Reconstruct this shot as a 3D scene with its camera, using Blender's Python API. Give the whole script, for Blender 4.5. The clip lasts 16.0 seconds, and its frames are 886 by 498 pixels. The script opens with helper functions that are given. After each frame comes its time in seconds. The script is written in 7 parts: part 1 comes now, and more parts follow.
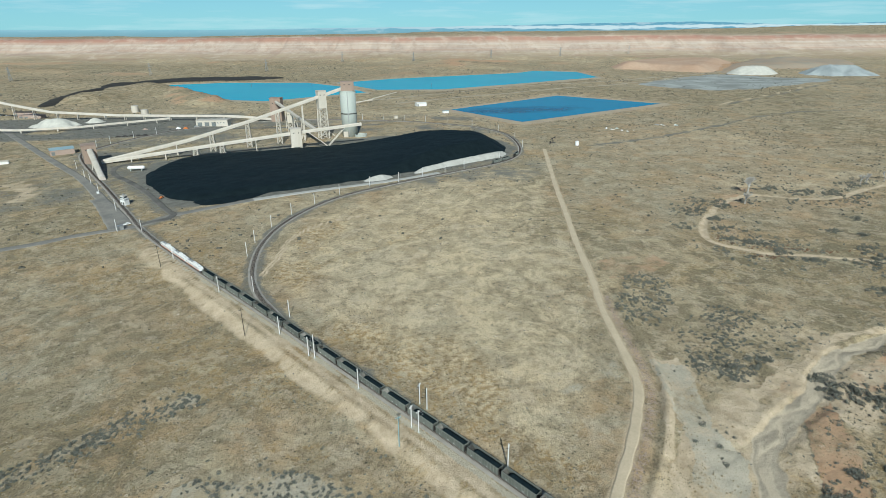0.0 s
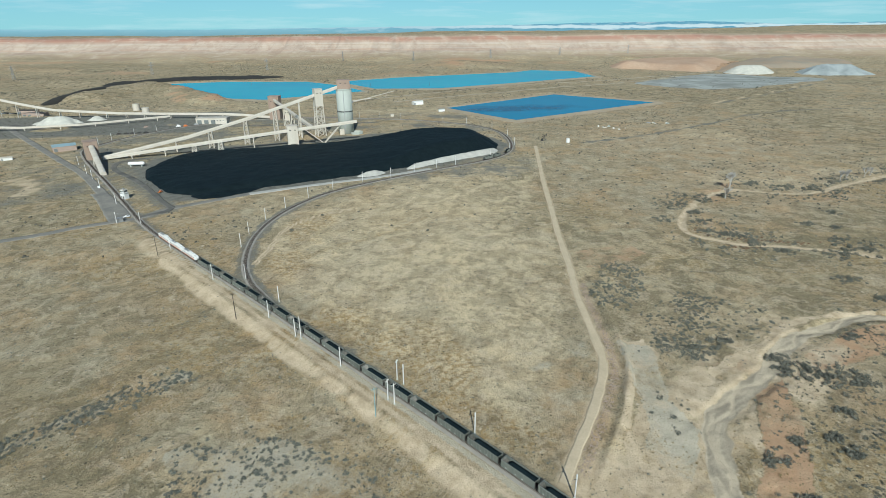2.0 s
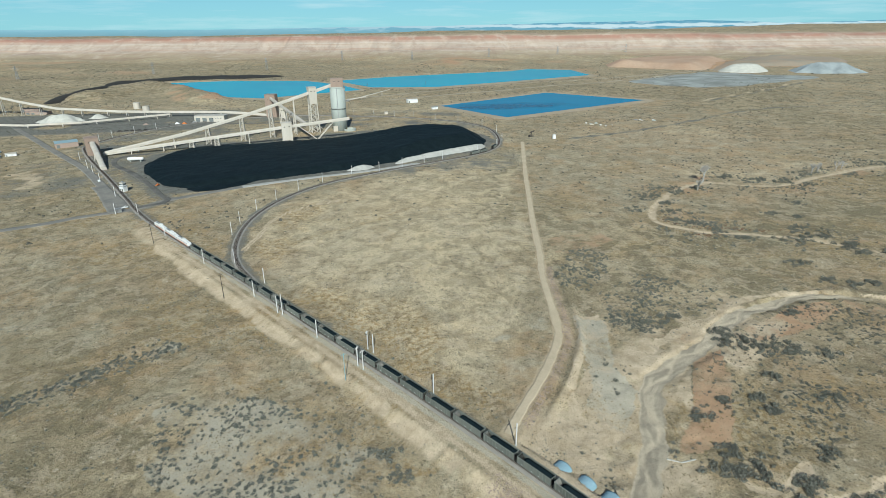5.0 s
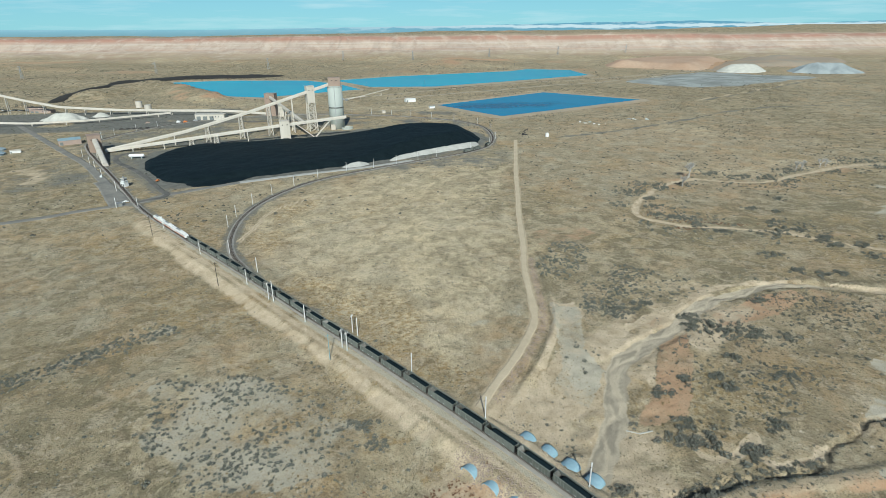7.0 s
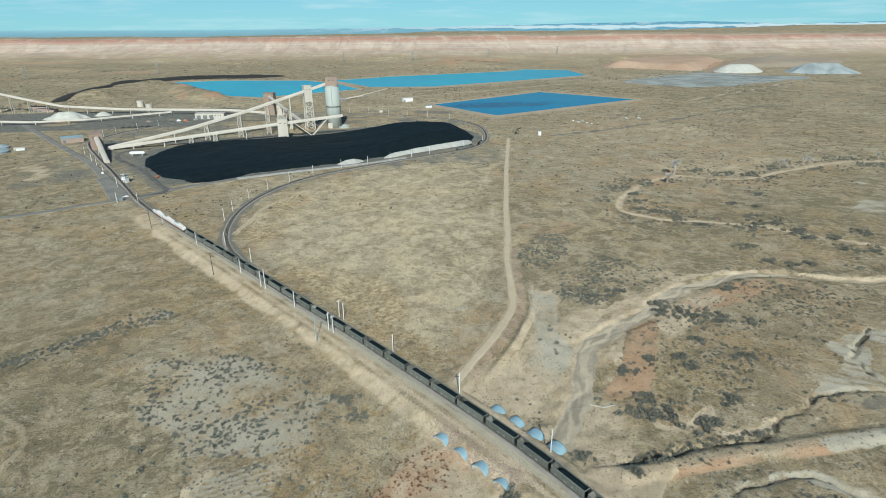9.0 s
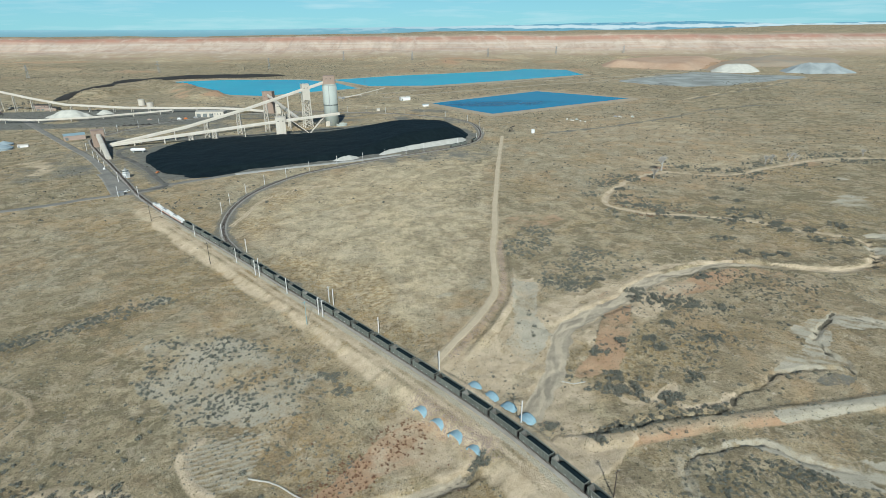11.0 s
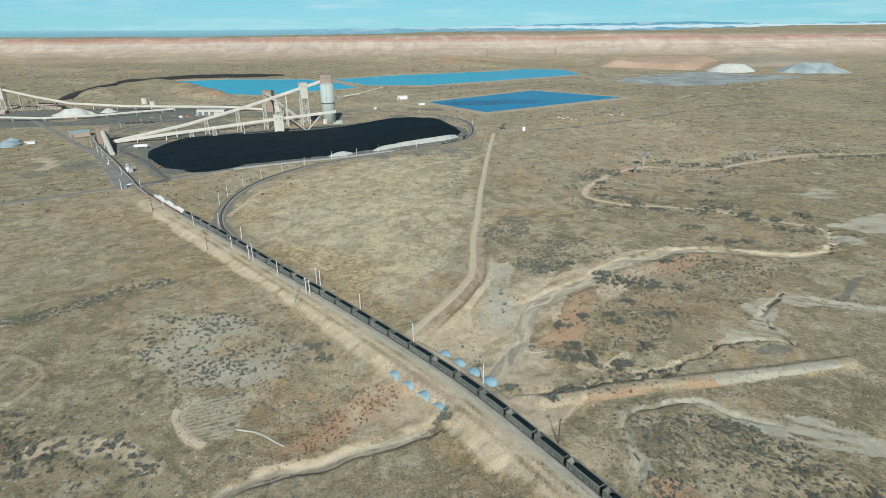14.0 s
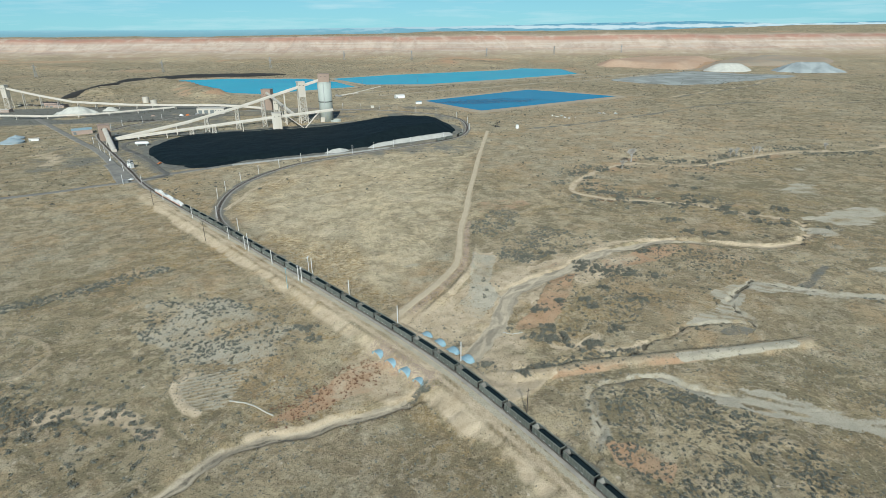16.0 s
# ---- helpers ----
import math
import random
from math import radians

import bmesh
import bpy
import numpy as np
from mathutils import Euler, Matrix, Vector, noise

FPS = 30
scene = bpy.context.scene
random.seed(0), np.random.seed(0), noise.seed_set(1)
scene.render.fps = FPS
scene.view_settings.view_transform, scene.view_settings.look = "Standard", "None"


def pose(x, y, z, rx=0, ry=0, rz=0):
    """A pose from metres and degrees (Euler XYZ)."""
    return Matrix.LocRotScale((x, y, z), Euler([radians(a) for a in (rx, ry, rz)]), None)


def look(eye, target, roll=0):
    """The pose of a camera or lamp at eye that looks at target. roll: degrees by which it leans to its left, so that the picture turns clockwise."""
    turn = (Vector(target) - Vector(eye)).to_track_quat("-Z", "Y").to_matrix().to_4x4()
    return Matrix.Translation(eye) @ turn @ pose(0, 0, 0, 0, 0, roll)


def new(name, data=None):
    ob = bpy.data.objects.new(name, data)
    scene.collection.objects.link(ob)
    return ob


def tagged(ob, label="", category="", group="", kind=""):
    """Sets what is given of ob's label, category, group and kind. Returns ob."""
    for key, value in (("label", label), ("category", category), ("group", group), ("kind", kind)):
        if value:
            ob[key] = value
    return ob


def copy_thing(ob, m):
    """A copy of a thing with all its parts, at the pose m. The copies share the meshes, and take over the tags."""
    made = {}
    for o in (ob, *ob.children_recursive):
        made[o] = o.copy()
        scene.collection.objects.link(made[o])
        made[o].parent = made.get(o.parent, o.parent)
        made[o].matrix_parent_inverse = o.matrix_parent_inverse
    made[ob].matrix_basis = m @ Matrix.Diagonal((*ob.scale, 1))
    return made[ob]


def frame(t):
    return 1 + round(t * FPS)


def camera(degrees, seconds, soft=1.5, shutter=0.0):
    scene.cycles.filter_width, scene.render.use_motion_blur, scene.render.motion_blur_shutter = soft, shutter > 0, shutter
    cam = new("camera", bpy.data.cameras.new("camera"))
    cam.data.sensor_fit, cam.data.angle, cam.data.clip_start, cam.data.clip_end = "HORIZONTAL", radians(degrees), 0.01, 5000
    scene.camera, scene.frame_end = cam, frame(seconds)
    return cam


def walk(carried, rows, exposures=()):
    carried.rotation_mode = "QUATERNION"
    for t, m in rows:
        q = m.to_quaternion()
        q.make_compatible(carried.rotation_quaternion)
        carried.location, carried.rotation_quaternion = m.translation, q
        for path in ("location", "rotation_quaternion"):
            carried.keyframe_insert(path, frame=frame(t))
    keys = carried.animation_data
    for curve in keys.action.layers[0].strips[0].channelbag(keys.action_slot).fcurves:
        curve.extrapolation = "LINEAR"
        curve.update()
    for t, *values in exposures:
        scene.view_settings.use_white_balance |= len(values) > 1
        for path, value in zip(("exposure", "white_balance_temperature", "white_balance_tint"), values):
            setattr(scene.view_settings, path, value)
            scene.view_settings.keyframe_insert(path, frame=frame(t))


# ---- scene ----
cam = camera(78.0, 16.0, soft=0.6)
PATH = [
    (0, (-7.106, 6.57, 150.262), (-6.764, 8.394, 149.515), -0.3),
    (0.5, (-5.028, 1.682, 150.254), (-4.688, 3.505, 149.507), -0.4),
    (1, (-2.953, -3.158, 150.241), (-2.615, -1.334, 149.493), -0.4),
    (1.5, (-0.833, -7.918, 150.224), (-0.496, -6.094, 149.476), -0.3),
    (2, (1.343, -12.665, 150.194), (1.678, -10.841, 149.446), -0.3),
    (2.5, (3.552, -17.421, 150.162), (3.885, -15.597, 149.413), -0.4),
    (3, (5.758, -22.221, 150.139), (6.088, -20.396, 149.39), -0.4),
    (3.5, (7.932, -27.003, 150.131), (8.261, -25.178, 149.382), -0.4),
    (4, (10.112, -31.725, 150.138), (10.439, -29.9, 149.389), -0.4),
    (4.2, (10.974, -33.583, 150.138), (11.302, -31.758, 149.388), -0.4),
    (6.3, (19.83, -52.727, 150.047), (20.15, -50.9, 149.299), -0.4),
    (6.5, (20.654, -54.548, 150.046), (20.973, -52.721, 149.298), -0.3),
    (7, (22.694, -59.136, 150.04), (23.012, -57.308, 149.291), -0.4),
    (7.5, (24.746, -63.811, 150.025), (25.062, -61.983, 149.277), -0.4),
    (8, (26.766, -68.551, 150.003), (27.081, -66.723, 149.255), -0.4),
    (8.5, (28.712, -73.321, 149.981), (29.025, -71.492, 149.233), -0.4),
    (9, (30.56, -78.034, 149.957), (30.872, -76.205, 149.21), -0.4),
    (9.2, (31.251, -79.867, 149.946), (31.563, -78.038, 149.198), -0.4),
    (11.3, (38.004, -98.628, 149.505), (38.311, -96.798, 148.758), -0.4),
    (11.5, (38.656, -100.467, 149.496), (38.962, -98.636, 148.75), -0.5),
    (12, (40.328, -105.193, 149.485), (40.632, -103.363, 148.738), -0.4),
    (12.5, (42.032, -110.013, 149.485), (42.336, -108.182, 148.738), -0.4),
    (13, (43.738, -114.848, 149.503), (44.04, -113.018, 148.755), -0.4),
    (13.5, (45.427, -119.696, 149.522), (45.727, -117.865, 148.776), -0.4),
    (14, (47.121, -124.562, 149.54), (47.42, -122.731, 148.794), -0.4),
    (14.5, (48.841, -129.455, 149.554), (49.139, -127.624, 148.808), -0.4),
    (15, (50.561, -134.398, 149.558), (50.858, -132.566, 148.813), -0.5),
    (15.5, (52.283, -139.368, 149.558), (52.578, -137.536, 148.812), -0.4),
    (16, (53.984, -144.352, 149.554), (54.279, -142.52, 148.807), -0.4),
]
walk(cam, [(t, look(eye, target, roll)) for t, eye, target, roll in PATH],
     exposures=[(0.0, 0.07, 5950, 1), (16.0, 0.09, 5950, 2)])

# ---- light and sky ----
SUN_EL, SUN_AZ = 35.0, 186.0          # degrees; the azimuth is clockwise from +Y
world = bpy.data.worlds.new("sky")
scene.world = world
world.use_nodes = True
wn, wl = world.node_tree.nodes, world.node_tree.links
wn.clear()
sky = wn.new("ShaderNodeTexSky")
sky.sky_type, sky.sun_disc = 'NISHITA', False
sky.sun_elevation, sky.sun_rotation = radians(SUN_EL), radians(SUN_AZ)
sky.altitude, sky.air_density, sky.dust_density, sky.ozone_density = 3000, 1.0, 0.0, 4.0
wbg = wn.new("ShaderNodeBackground")
wbg.inputs[1].default_value = 0.07
wout = wn.new("ShaderNodeOutputWorld")
tint = wn.new("ShaderNodeMix")
tint.data_type = 'RGBA'
tint.inputs[7].default_value = (3.3, 8.5, 9.6, 1)   # pale haze towards the horizon
wsep_co = wn.new("ShaderNodeTexCoord")
wsep = wn.new("ShaderNodeSeparateXYZ")
wl.new(wsep_co.outputs["Generated"], wsep.inputs[0])
whz = wn.new("ShaderNodeMapRange")
whz.inputs[1].default_value, whz.inputs[2].default_value, whz.inputs[3].default_value, whz.inputs[4].default_value = 0.0, 0.22, 0.75, 0.0
wl.new(wsep.outputs[2], whz.inputs[0])
wl.new(whz.outputs[0], tint.inputs[0])
wl.new(sky.outputs[0], tint.inputs[6])
# thin streaks of high cloud
wco = wn.new("ShaderNodeTexCoord")
wmap = wn.new("ShaderNodeMapping")
wmap.inputs["Scale"].default_value = (2.2, 2.2, 26)
wl.new(wco.outputs["Generated"], wmap.inputs["Vector"])
wnoise = wn.new("ShaderNodeTexNoise")
wnoise.inputs["Scale"].default_value, wnoise.inputs["Detail"].default_value, wnoise.inputs["Roughness"].default_value = 3.0, 6.0, 0.6
wl.new(wmap.outputs[0], wnoise.inputs["Vector"])
wfac = wn.new("ShaderNodeMapRange")
wfac.inputs[1].default_value, wfac.inputs[2].default_value, wfac.inputs[4].default_value = 0.5, 0.75, 0.5
wl.new(wnoise.outputs["Fac"], wfac.inputs[0])
cloud = wn.new("ShaderNodeMix")
cloud.data_type = 'RGBA'
wl.new(wfac.outputs[0], cloud.inputs[0])
wl.new(tint.outputs[2], cloud.inputs[6])
cloud.inputs[7].default_value = (9.0, 11.0, 11.4, 1)
wl.new(cloud.outputs[2], wbg.inputs[0])
wl.new(wbg.outputs[0], wout.inputs[0])

sun_dir = Vector((math.sin(radians(SUN_AZ)) * math.cos(radians(SUN_EL)),
                  math.cos(radians(SUN_AZ)) * math.cos(radians(SUN_EL)), math.sin(radians(SUN_EL))))
sun_data = bpy.data.lights.new("sun", 'SUN')
sun_data.energy, sun_data.angle, sun_data.color = 4.8, radians(0.53), (1.0, 0.96, 0.89)
sun = new("sun", sun_data)
sun.matrix_world = look(sun_dir * 900, (0, 0, 0))

# ---- materials ----


def shader(name, rough=0.8, metal=0.0, spec=0.3):
    m = bpy.data.materials.new(name)
    m.use_nodes = True
    b = m.node_tree.nodes["Principled BSDF"]
    b.inputs["Roughness"].default_value = rough
    b.inputs["Metallic"].default_value = metal
    b.inputs["Specular IOR Level"].default_value = spec
    return m, m.node_tree.nodes, m.node_tree.links, b


def noise_node(n, l, vec, scale, detail=4.0, rough=0.6, dist=0.0):
    t = n.new("ShaderNodeTexNoise")
    t.inputs["Scale"].default_value, t.inputs["Detail"].default_value = scale, detail
    t.inputs["Roughness"].default_value, t.inputs["Distortion"].default_value = rough, dist
    l.new(vec, t.inputs["Vector"])
    return t.outputs["Fac"]


def remap(n, l, val, a, b, lo=0.0, hi=1.0):
    r = n.new("ShaderNodeMapRange")
    r.inputs[1].default_value, r.inputs[2].default_value = a, b
    r.inputs[3].default_value, r.inputs[4].default_value = lo, hi
    l.new(val, r.inputs[0])
    return r.outputs[0]


def mix(n, l, fac, a, b, mode='MIX'):
    x = n.new("ShaderNodeMix")
    x.data_type, x.blend_type = 'RGBA', mode
    if isinstance(fac, float):
        x.inputs[0].default_value = fac
    else:
        l.new(fac, x.inputs[0])
    for val, k in ((a, 6), (b, 7)):
        if isinstance(val, tuple):
            x.inputs[k].default_value = (*val, 1)
        else:
            l.new(val, x.inputs[k])
    return x.outputs[2]


def maths(n, l, op, a, b=0.0):
    x = n.new("ShaderNodeMath")
    x.operation = op
    for val, k in ((a, 0), (b, 1)):
        if isinstance(val, (int, float)):
            x.inputs[k].default_value = val
        else:
            l.new(val, x.inputs[k])
    return x.outputs[0]


def bump_to(n, l, b, height, strength, dist):
    x = n.new("ShaderNodeBump")
    x.inputs["Strength"].default_value, x.inputs["Distance"].default_value = strength, dist
    l.new(height, x.inputs["Height"])
    l.new(x.outputs[0], b.inputs["Normal"])


def plain(name, c1, c2, scale=0.5, rough=0.7, metal=0.0, fine=8.0, bump=0.15, vary=0.0, streak=False, spec=0.3):
    """A surface between two colours: broad stains, fine grain, a little relief."""
    m, n, l, b = shader(name, rough, metal, spec)
    pos = n.new("ShaderNodeNewGeometry").outputs["Position"]
    src = pos
    if streak:
        mp = n.new("ShaderNodeMapping")
        mp.inputs["Scale"].default_value = (1, 1, 0.12)
        l.new(pos, mp.inputs["Vector"])
        src = mp.outputs[0]
    broad = remap(n, l, noise_node(n, l, src, scale, 5), 0.35, 0.65)
    grain = noise_node(n, l, pos, fine, 3)
    col = mix(n, l, broad, c1, c2)
    col = mix(n, l, remap(n, l, grain, 0.3, 0.7, 0.0, 0.35), col, tuple(0.6 * v for v in c1))
    if vary:
        rnd = n.new("ShaderNodeObjectInfo").outputs["Random"]
        hs = n.new("ShaderNodeHueSaturation")
        l.new(remap(n, l, rnd, 0, 1, 1 - vary, 1 + vary), hs.inputs["Value"])
        l.new(col, hs.inputs["Color"])
        col = hs.outputs[0]
    l.new(col, b.inputs["Base Color"])
    l.new(remap(n, l, grain, 0.3, 0.7, max(0.05, rough - 0.12), min(1, rough + 0.12)), b.inputs["Roughness"])
    if bump:
        bump_to(n, l, b, grain, bump, 0.05)
    return m


M = {}
M["cream"] = plain("cream_painted_steel", (0.62, 0.57, 0.485), (0.53, 0.48, 0.395), 0.08, 0.55, fine=1.5, streak=True)
M["cream_roof"] = plain("cream_corrugated_sheet", (0.57, 0.53, 0.455), (0.47, 0.43, 0.36), 0.1, 0.5, fine=2.0, streak=True)
M["brown"] = plain("brown_painted_cladding", (0.36, 0.27, 0.21), (0.30, 0.22, 0.17), 0.1, 0.6, fine=1.2, streak=True)
M["concrete"] = plain("silo_concrete", (0.46, 0.49, 0.44), (0.37, 0.40, 0.36), 0.06, 0.85, fine=0.9, streak=True)
M["dark_steel"] = plain("dark_steel", (0.05, 0.05, 0.05), (0.08, 0.07, 0.06), 0.6, 0.6, metal=0.3, fine=6)
M["steel"] = plain("weathered_galvanised_steel", (0.42, 0.43, 0.42), (0.33, 0.33, 0.32), 0.4, 0.5, metal=0.5, fine=5)
M["culvert"] = plain("blue_grey_galvanised_sheet", (0.33, 0.48, 0.54), (0.27, 0.41, 0.47), 0.5, 0.5, metal=0.1, fine=4)
M["pole"] = plain("pale_pole_paint", (0.74, 0.73, 0.70), (0.62, 0.61, 0.58), 0.3, 0.6, fine=5, streak=True)
M["teal"] = plain("teal_painted_pole", (0.20, 0.33, 0.34), (0.26, 0.38, 0.38), 0.4, 0.6, fine=5, streak=True)
M["wood"] = plain("tarred_timber", (0.055, 0.043, 0.035), (0.09, 0.07, 0.055), 0.5, 0.9, fine=7, streak=True)
M["coal"] = plain("coal", (0.0055, 0.0115, 0.014), (0.010, 0.0185, 0.0215), 0.12, 0.75, fine=2.2, bump=0.8, spec=0.12)
M["car"] = plain("dark_grey_wagon_paint", (0.12, 0.133, 0.117), (0.165, 0.172, 0.148), 0.5, 0.6, fine=3, vary=0.22, streak=True)
M["car_rib"] = plain("worn_wagon_rib", (0.185, 0.20, 0.175), (0.24, 0.25, 0.215), 0.5, 0.6, fine=3, vary=0.2)
M["car_inner"] = plain("scoured_wagon_lining", (0.36, 0.35, 0.31), (0.25, 0.24, 0.21), 0.7, 0.55, metal=0.2, fine=3)
M["roller"] = plain("grey_roller_door", (0.20, 0.22, 0.21), (0.15, 0.165, 0.16), 0.3, 0.6, fine=3)
M["tank_grey"] = plain("blue_grey_tank_paint", (0.30, 0.375, 0.40), (0.38, 0.44, 0.455), 0.2, 0.5, fine=2)
M["white"] = plain("white_paint", (0.80, 0.80, 0.77), (0.72, 0.71, 0.67), 0.3, 0.45, fine=3)
M["orange"] = plain("orange_paint", (0.62, 0.22, 0.07), (0.55, 0.18, 0.06), 0.4, 0.5, fine=3)
M["glass"] = plain("dark_window_glass", (0.02, 0.025, 0.03), (0.03, 0.035, 0.04), 1.0, 0.12, fine=2, bump=0.0, spec=0.6)
M["blue_roof"] = plain("blue_grey_sheet_roof", (0.25, 0.36, 0.40), (0.30, 0.40, 0.43), 0.2, 0.5, fine=2)
M["tan_wall"] = plain("pinkish_block_wall", (0.42, 0.32, 0.26), (0.36, 0.28, 0.23), 0.3, 0.8, fine=2)
M["gravel_white"] = plain("white_crushed_rock", (0.58, 0.565, 0.49), (0.45, 0.44, 0.385), 0.12, 0.95, fine=1.0, bump=0.7)
M["gravel_grey"] = plain("grey_crushed_rock", (0.38, 0.415, 0.405), (0.25, 0.28, 0.28), 0.03, 0.95, fine=0.6, bump=0.7, streak=True)
M["gravel_tan"] = plain("pale_grey_gravel", (0.50, 0.49, 0.44), (0.40, 0.39, 0.345), 0.15, 0.95, fine=1.6, bump=0.5)
M["asphalt"] = plain("worn_grey_asphalt", (0.20, 0.195, 0.175), (0.30, 0.28, 0.24), 0.06, 0.95, fine=1.5, spec=0.1)
M["dirt_road"] = plain("packed_tan_dirt", (0.60, 0.495, 0.34), (0.51, 0.42, 0.285), 0.10, 0.95, fine=1.2, bump=0.4)
M["pale_track"] = plain("pale_gravelled_dirt", (0.42, 0.37, 0.28), (0.34, 0.29, 0.215), 0.12, 0.95, fine=1.3, bump=0.4)
M["ballast"] = plain("grey_ballast", (0.37, 0.345, 0.30), (0.27, 0.25, 0.215), 0.15, 0.95, fine=3.0, bump=0.6)
M["haul"] = plain("coal_dusted_gravel", (0.105, 0.10, 0.09), (0.19, 0.18, 0.155), 0.05, 0.95, fine=1.0, bump=0.4)
M["bank_earth"] = plain("trimmed_bank_earth", (0.40, 0.335, 0.235), (0.33, 0.28, 0.195), 0.03, 0.95, fine=0.4, bump=0.4)
M["rail"] = plain("rail_steel", (0.16, 0.13, 0.11), (0.22, 0.18, 0.15), 0.4, 0.4, metal=0.7, fine=5)
M["bark"] = plain("grey_bark", (0.44, 0.41, 0.36), (0.34, 0.31, 0.27), 1.0, 0.95, fine=6)
M["twig"] = plain("pale_bare_twig", (0.50, 0.475, 0.43), (0.40, 0.38, 0.34), 1.0, 0.95, fine=6)
M["riprap"] = plain("pinkish_broken_stone", (0.36, 0.27, 0.215), (0.32, 0.265, 0.23), 0.8, 0.95, fine=3)


def leafy(name, c1, c2):
    m, n, l, b = shader(name, 0.95, 0, 0.1)
    g = n.new("ShaderNodeNewGeometry")
    col = mix(n, l, g.outputs["Random Per Island"], c1, c2)
    gr = noise_node(n, l, g.outputs["Position"], 3.0, 3)
    col = mix(n, l, remap(n, l, gr, 0.3, 0.7, 0, 0.6), col, tuple(0.45 * v for v in c1))
    l.new(col, b.inputs["Base Color"])
    return m


M["sage"] = leafy("sagebrush_leaf", (0.23, 0.23, 0.19), (0.15, 0.16, 0.135))
M["sage_dark"] = leafy("dark_shrub_twig", (0.235, 0.23, 0.185), (0.15, 0.155, 0.13))
M["sage_far"] = leafy("far_brush_leaf", (0.15, 0.14, 0.11), (0.10, 0.098, 0.08))
M["tuft_low"] = leafy("low_grass_blade", (0.30, 0.25, 0.145), (0.13, 0.12, 0.075))
M["tuft"] = leafy("dry_grass_tuft", (0.34, 0.255, 0.125), (0.24, 0.185, 0.10))
M["russet"] = leafy("russet_shrub", (0.20, 0.11, 0.07), (0.25, 0.15, 0.09))


def water_material():
    m, n, l, b = shader("pond_water", 0.25, 0, 0.05)
    pos = n.new("ShaderNodeNewGeometry").outputs["Position"]
    mp = n.new("ShaderNodeMapping")
    l.new(pos, mp.inputs["Vector"])
    mp.inputs["Location"].default_value = (-345 / 150, -1068 / 52, 0)
    mp.inputs["Scale"].default_value = (1 / 150, 1 / 52, 0)
    far_in = n.new("ShaderNodeVectorMath")
    far_in.operation = 'LENGTH'
    l.new(mp.outputs[0], far_in.inputs[0])
    edge = maths(n, l, 'ADD', far_in.outputs["Value"], maths(n, l, 'MULTIPLY', noise_node(n, l, pos, 0.02, 5, 0.65), 1.6))
    f = remap(n, l, edge, 1.9, 1.2, 0.0, 0.9)
    l.new(mix(n, l, f, (0.004, 0.175, 0.31), (0.002, 0.075, 0.15)), b.inputs["Base Color"])
    bump_to(n, l, b, noise_node(n, l, pos, 0.8, 2), 0.06, 0.05)
    return m


def water_pale():
    m, n, l, b = shader("pale_pond_water", 0.25, 0, 0.06)
    pos = n.new("ShaderNodeNewGeometry").outputs["Position"]
    f = remap(n, l, noise_node(n, l, pos, 0.004, 3, 0.6), 0.4, 0.62)
    l.new(mix(n, l, f, (0.010, 0.345, 0.46), (0.008, 0.30, 0.43)), b.inputs["Base Color"])
    bump_to(n, l, b, noise_node(n, l, pos, 0.8, 2), 0.06, 0.05)
    return m


M["water"], M["water_pale"] = water_material(), water_pale()


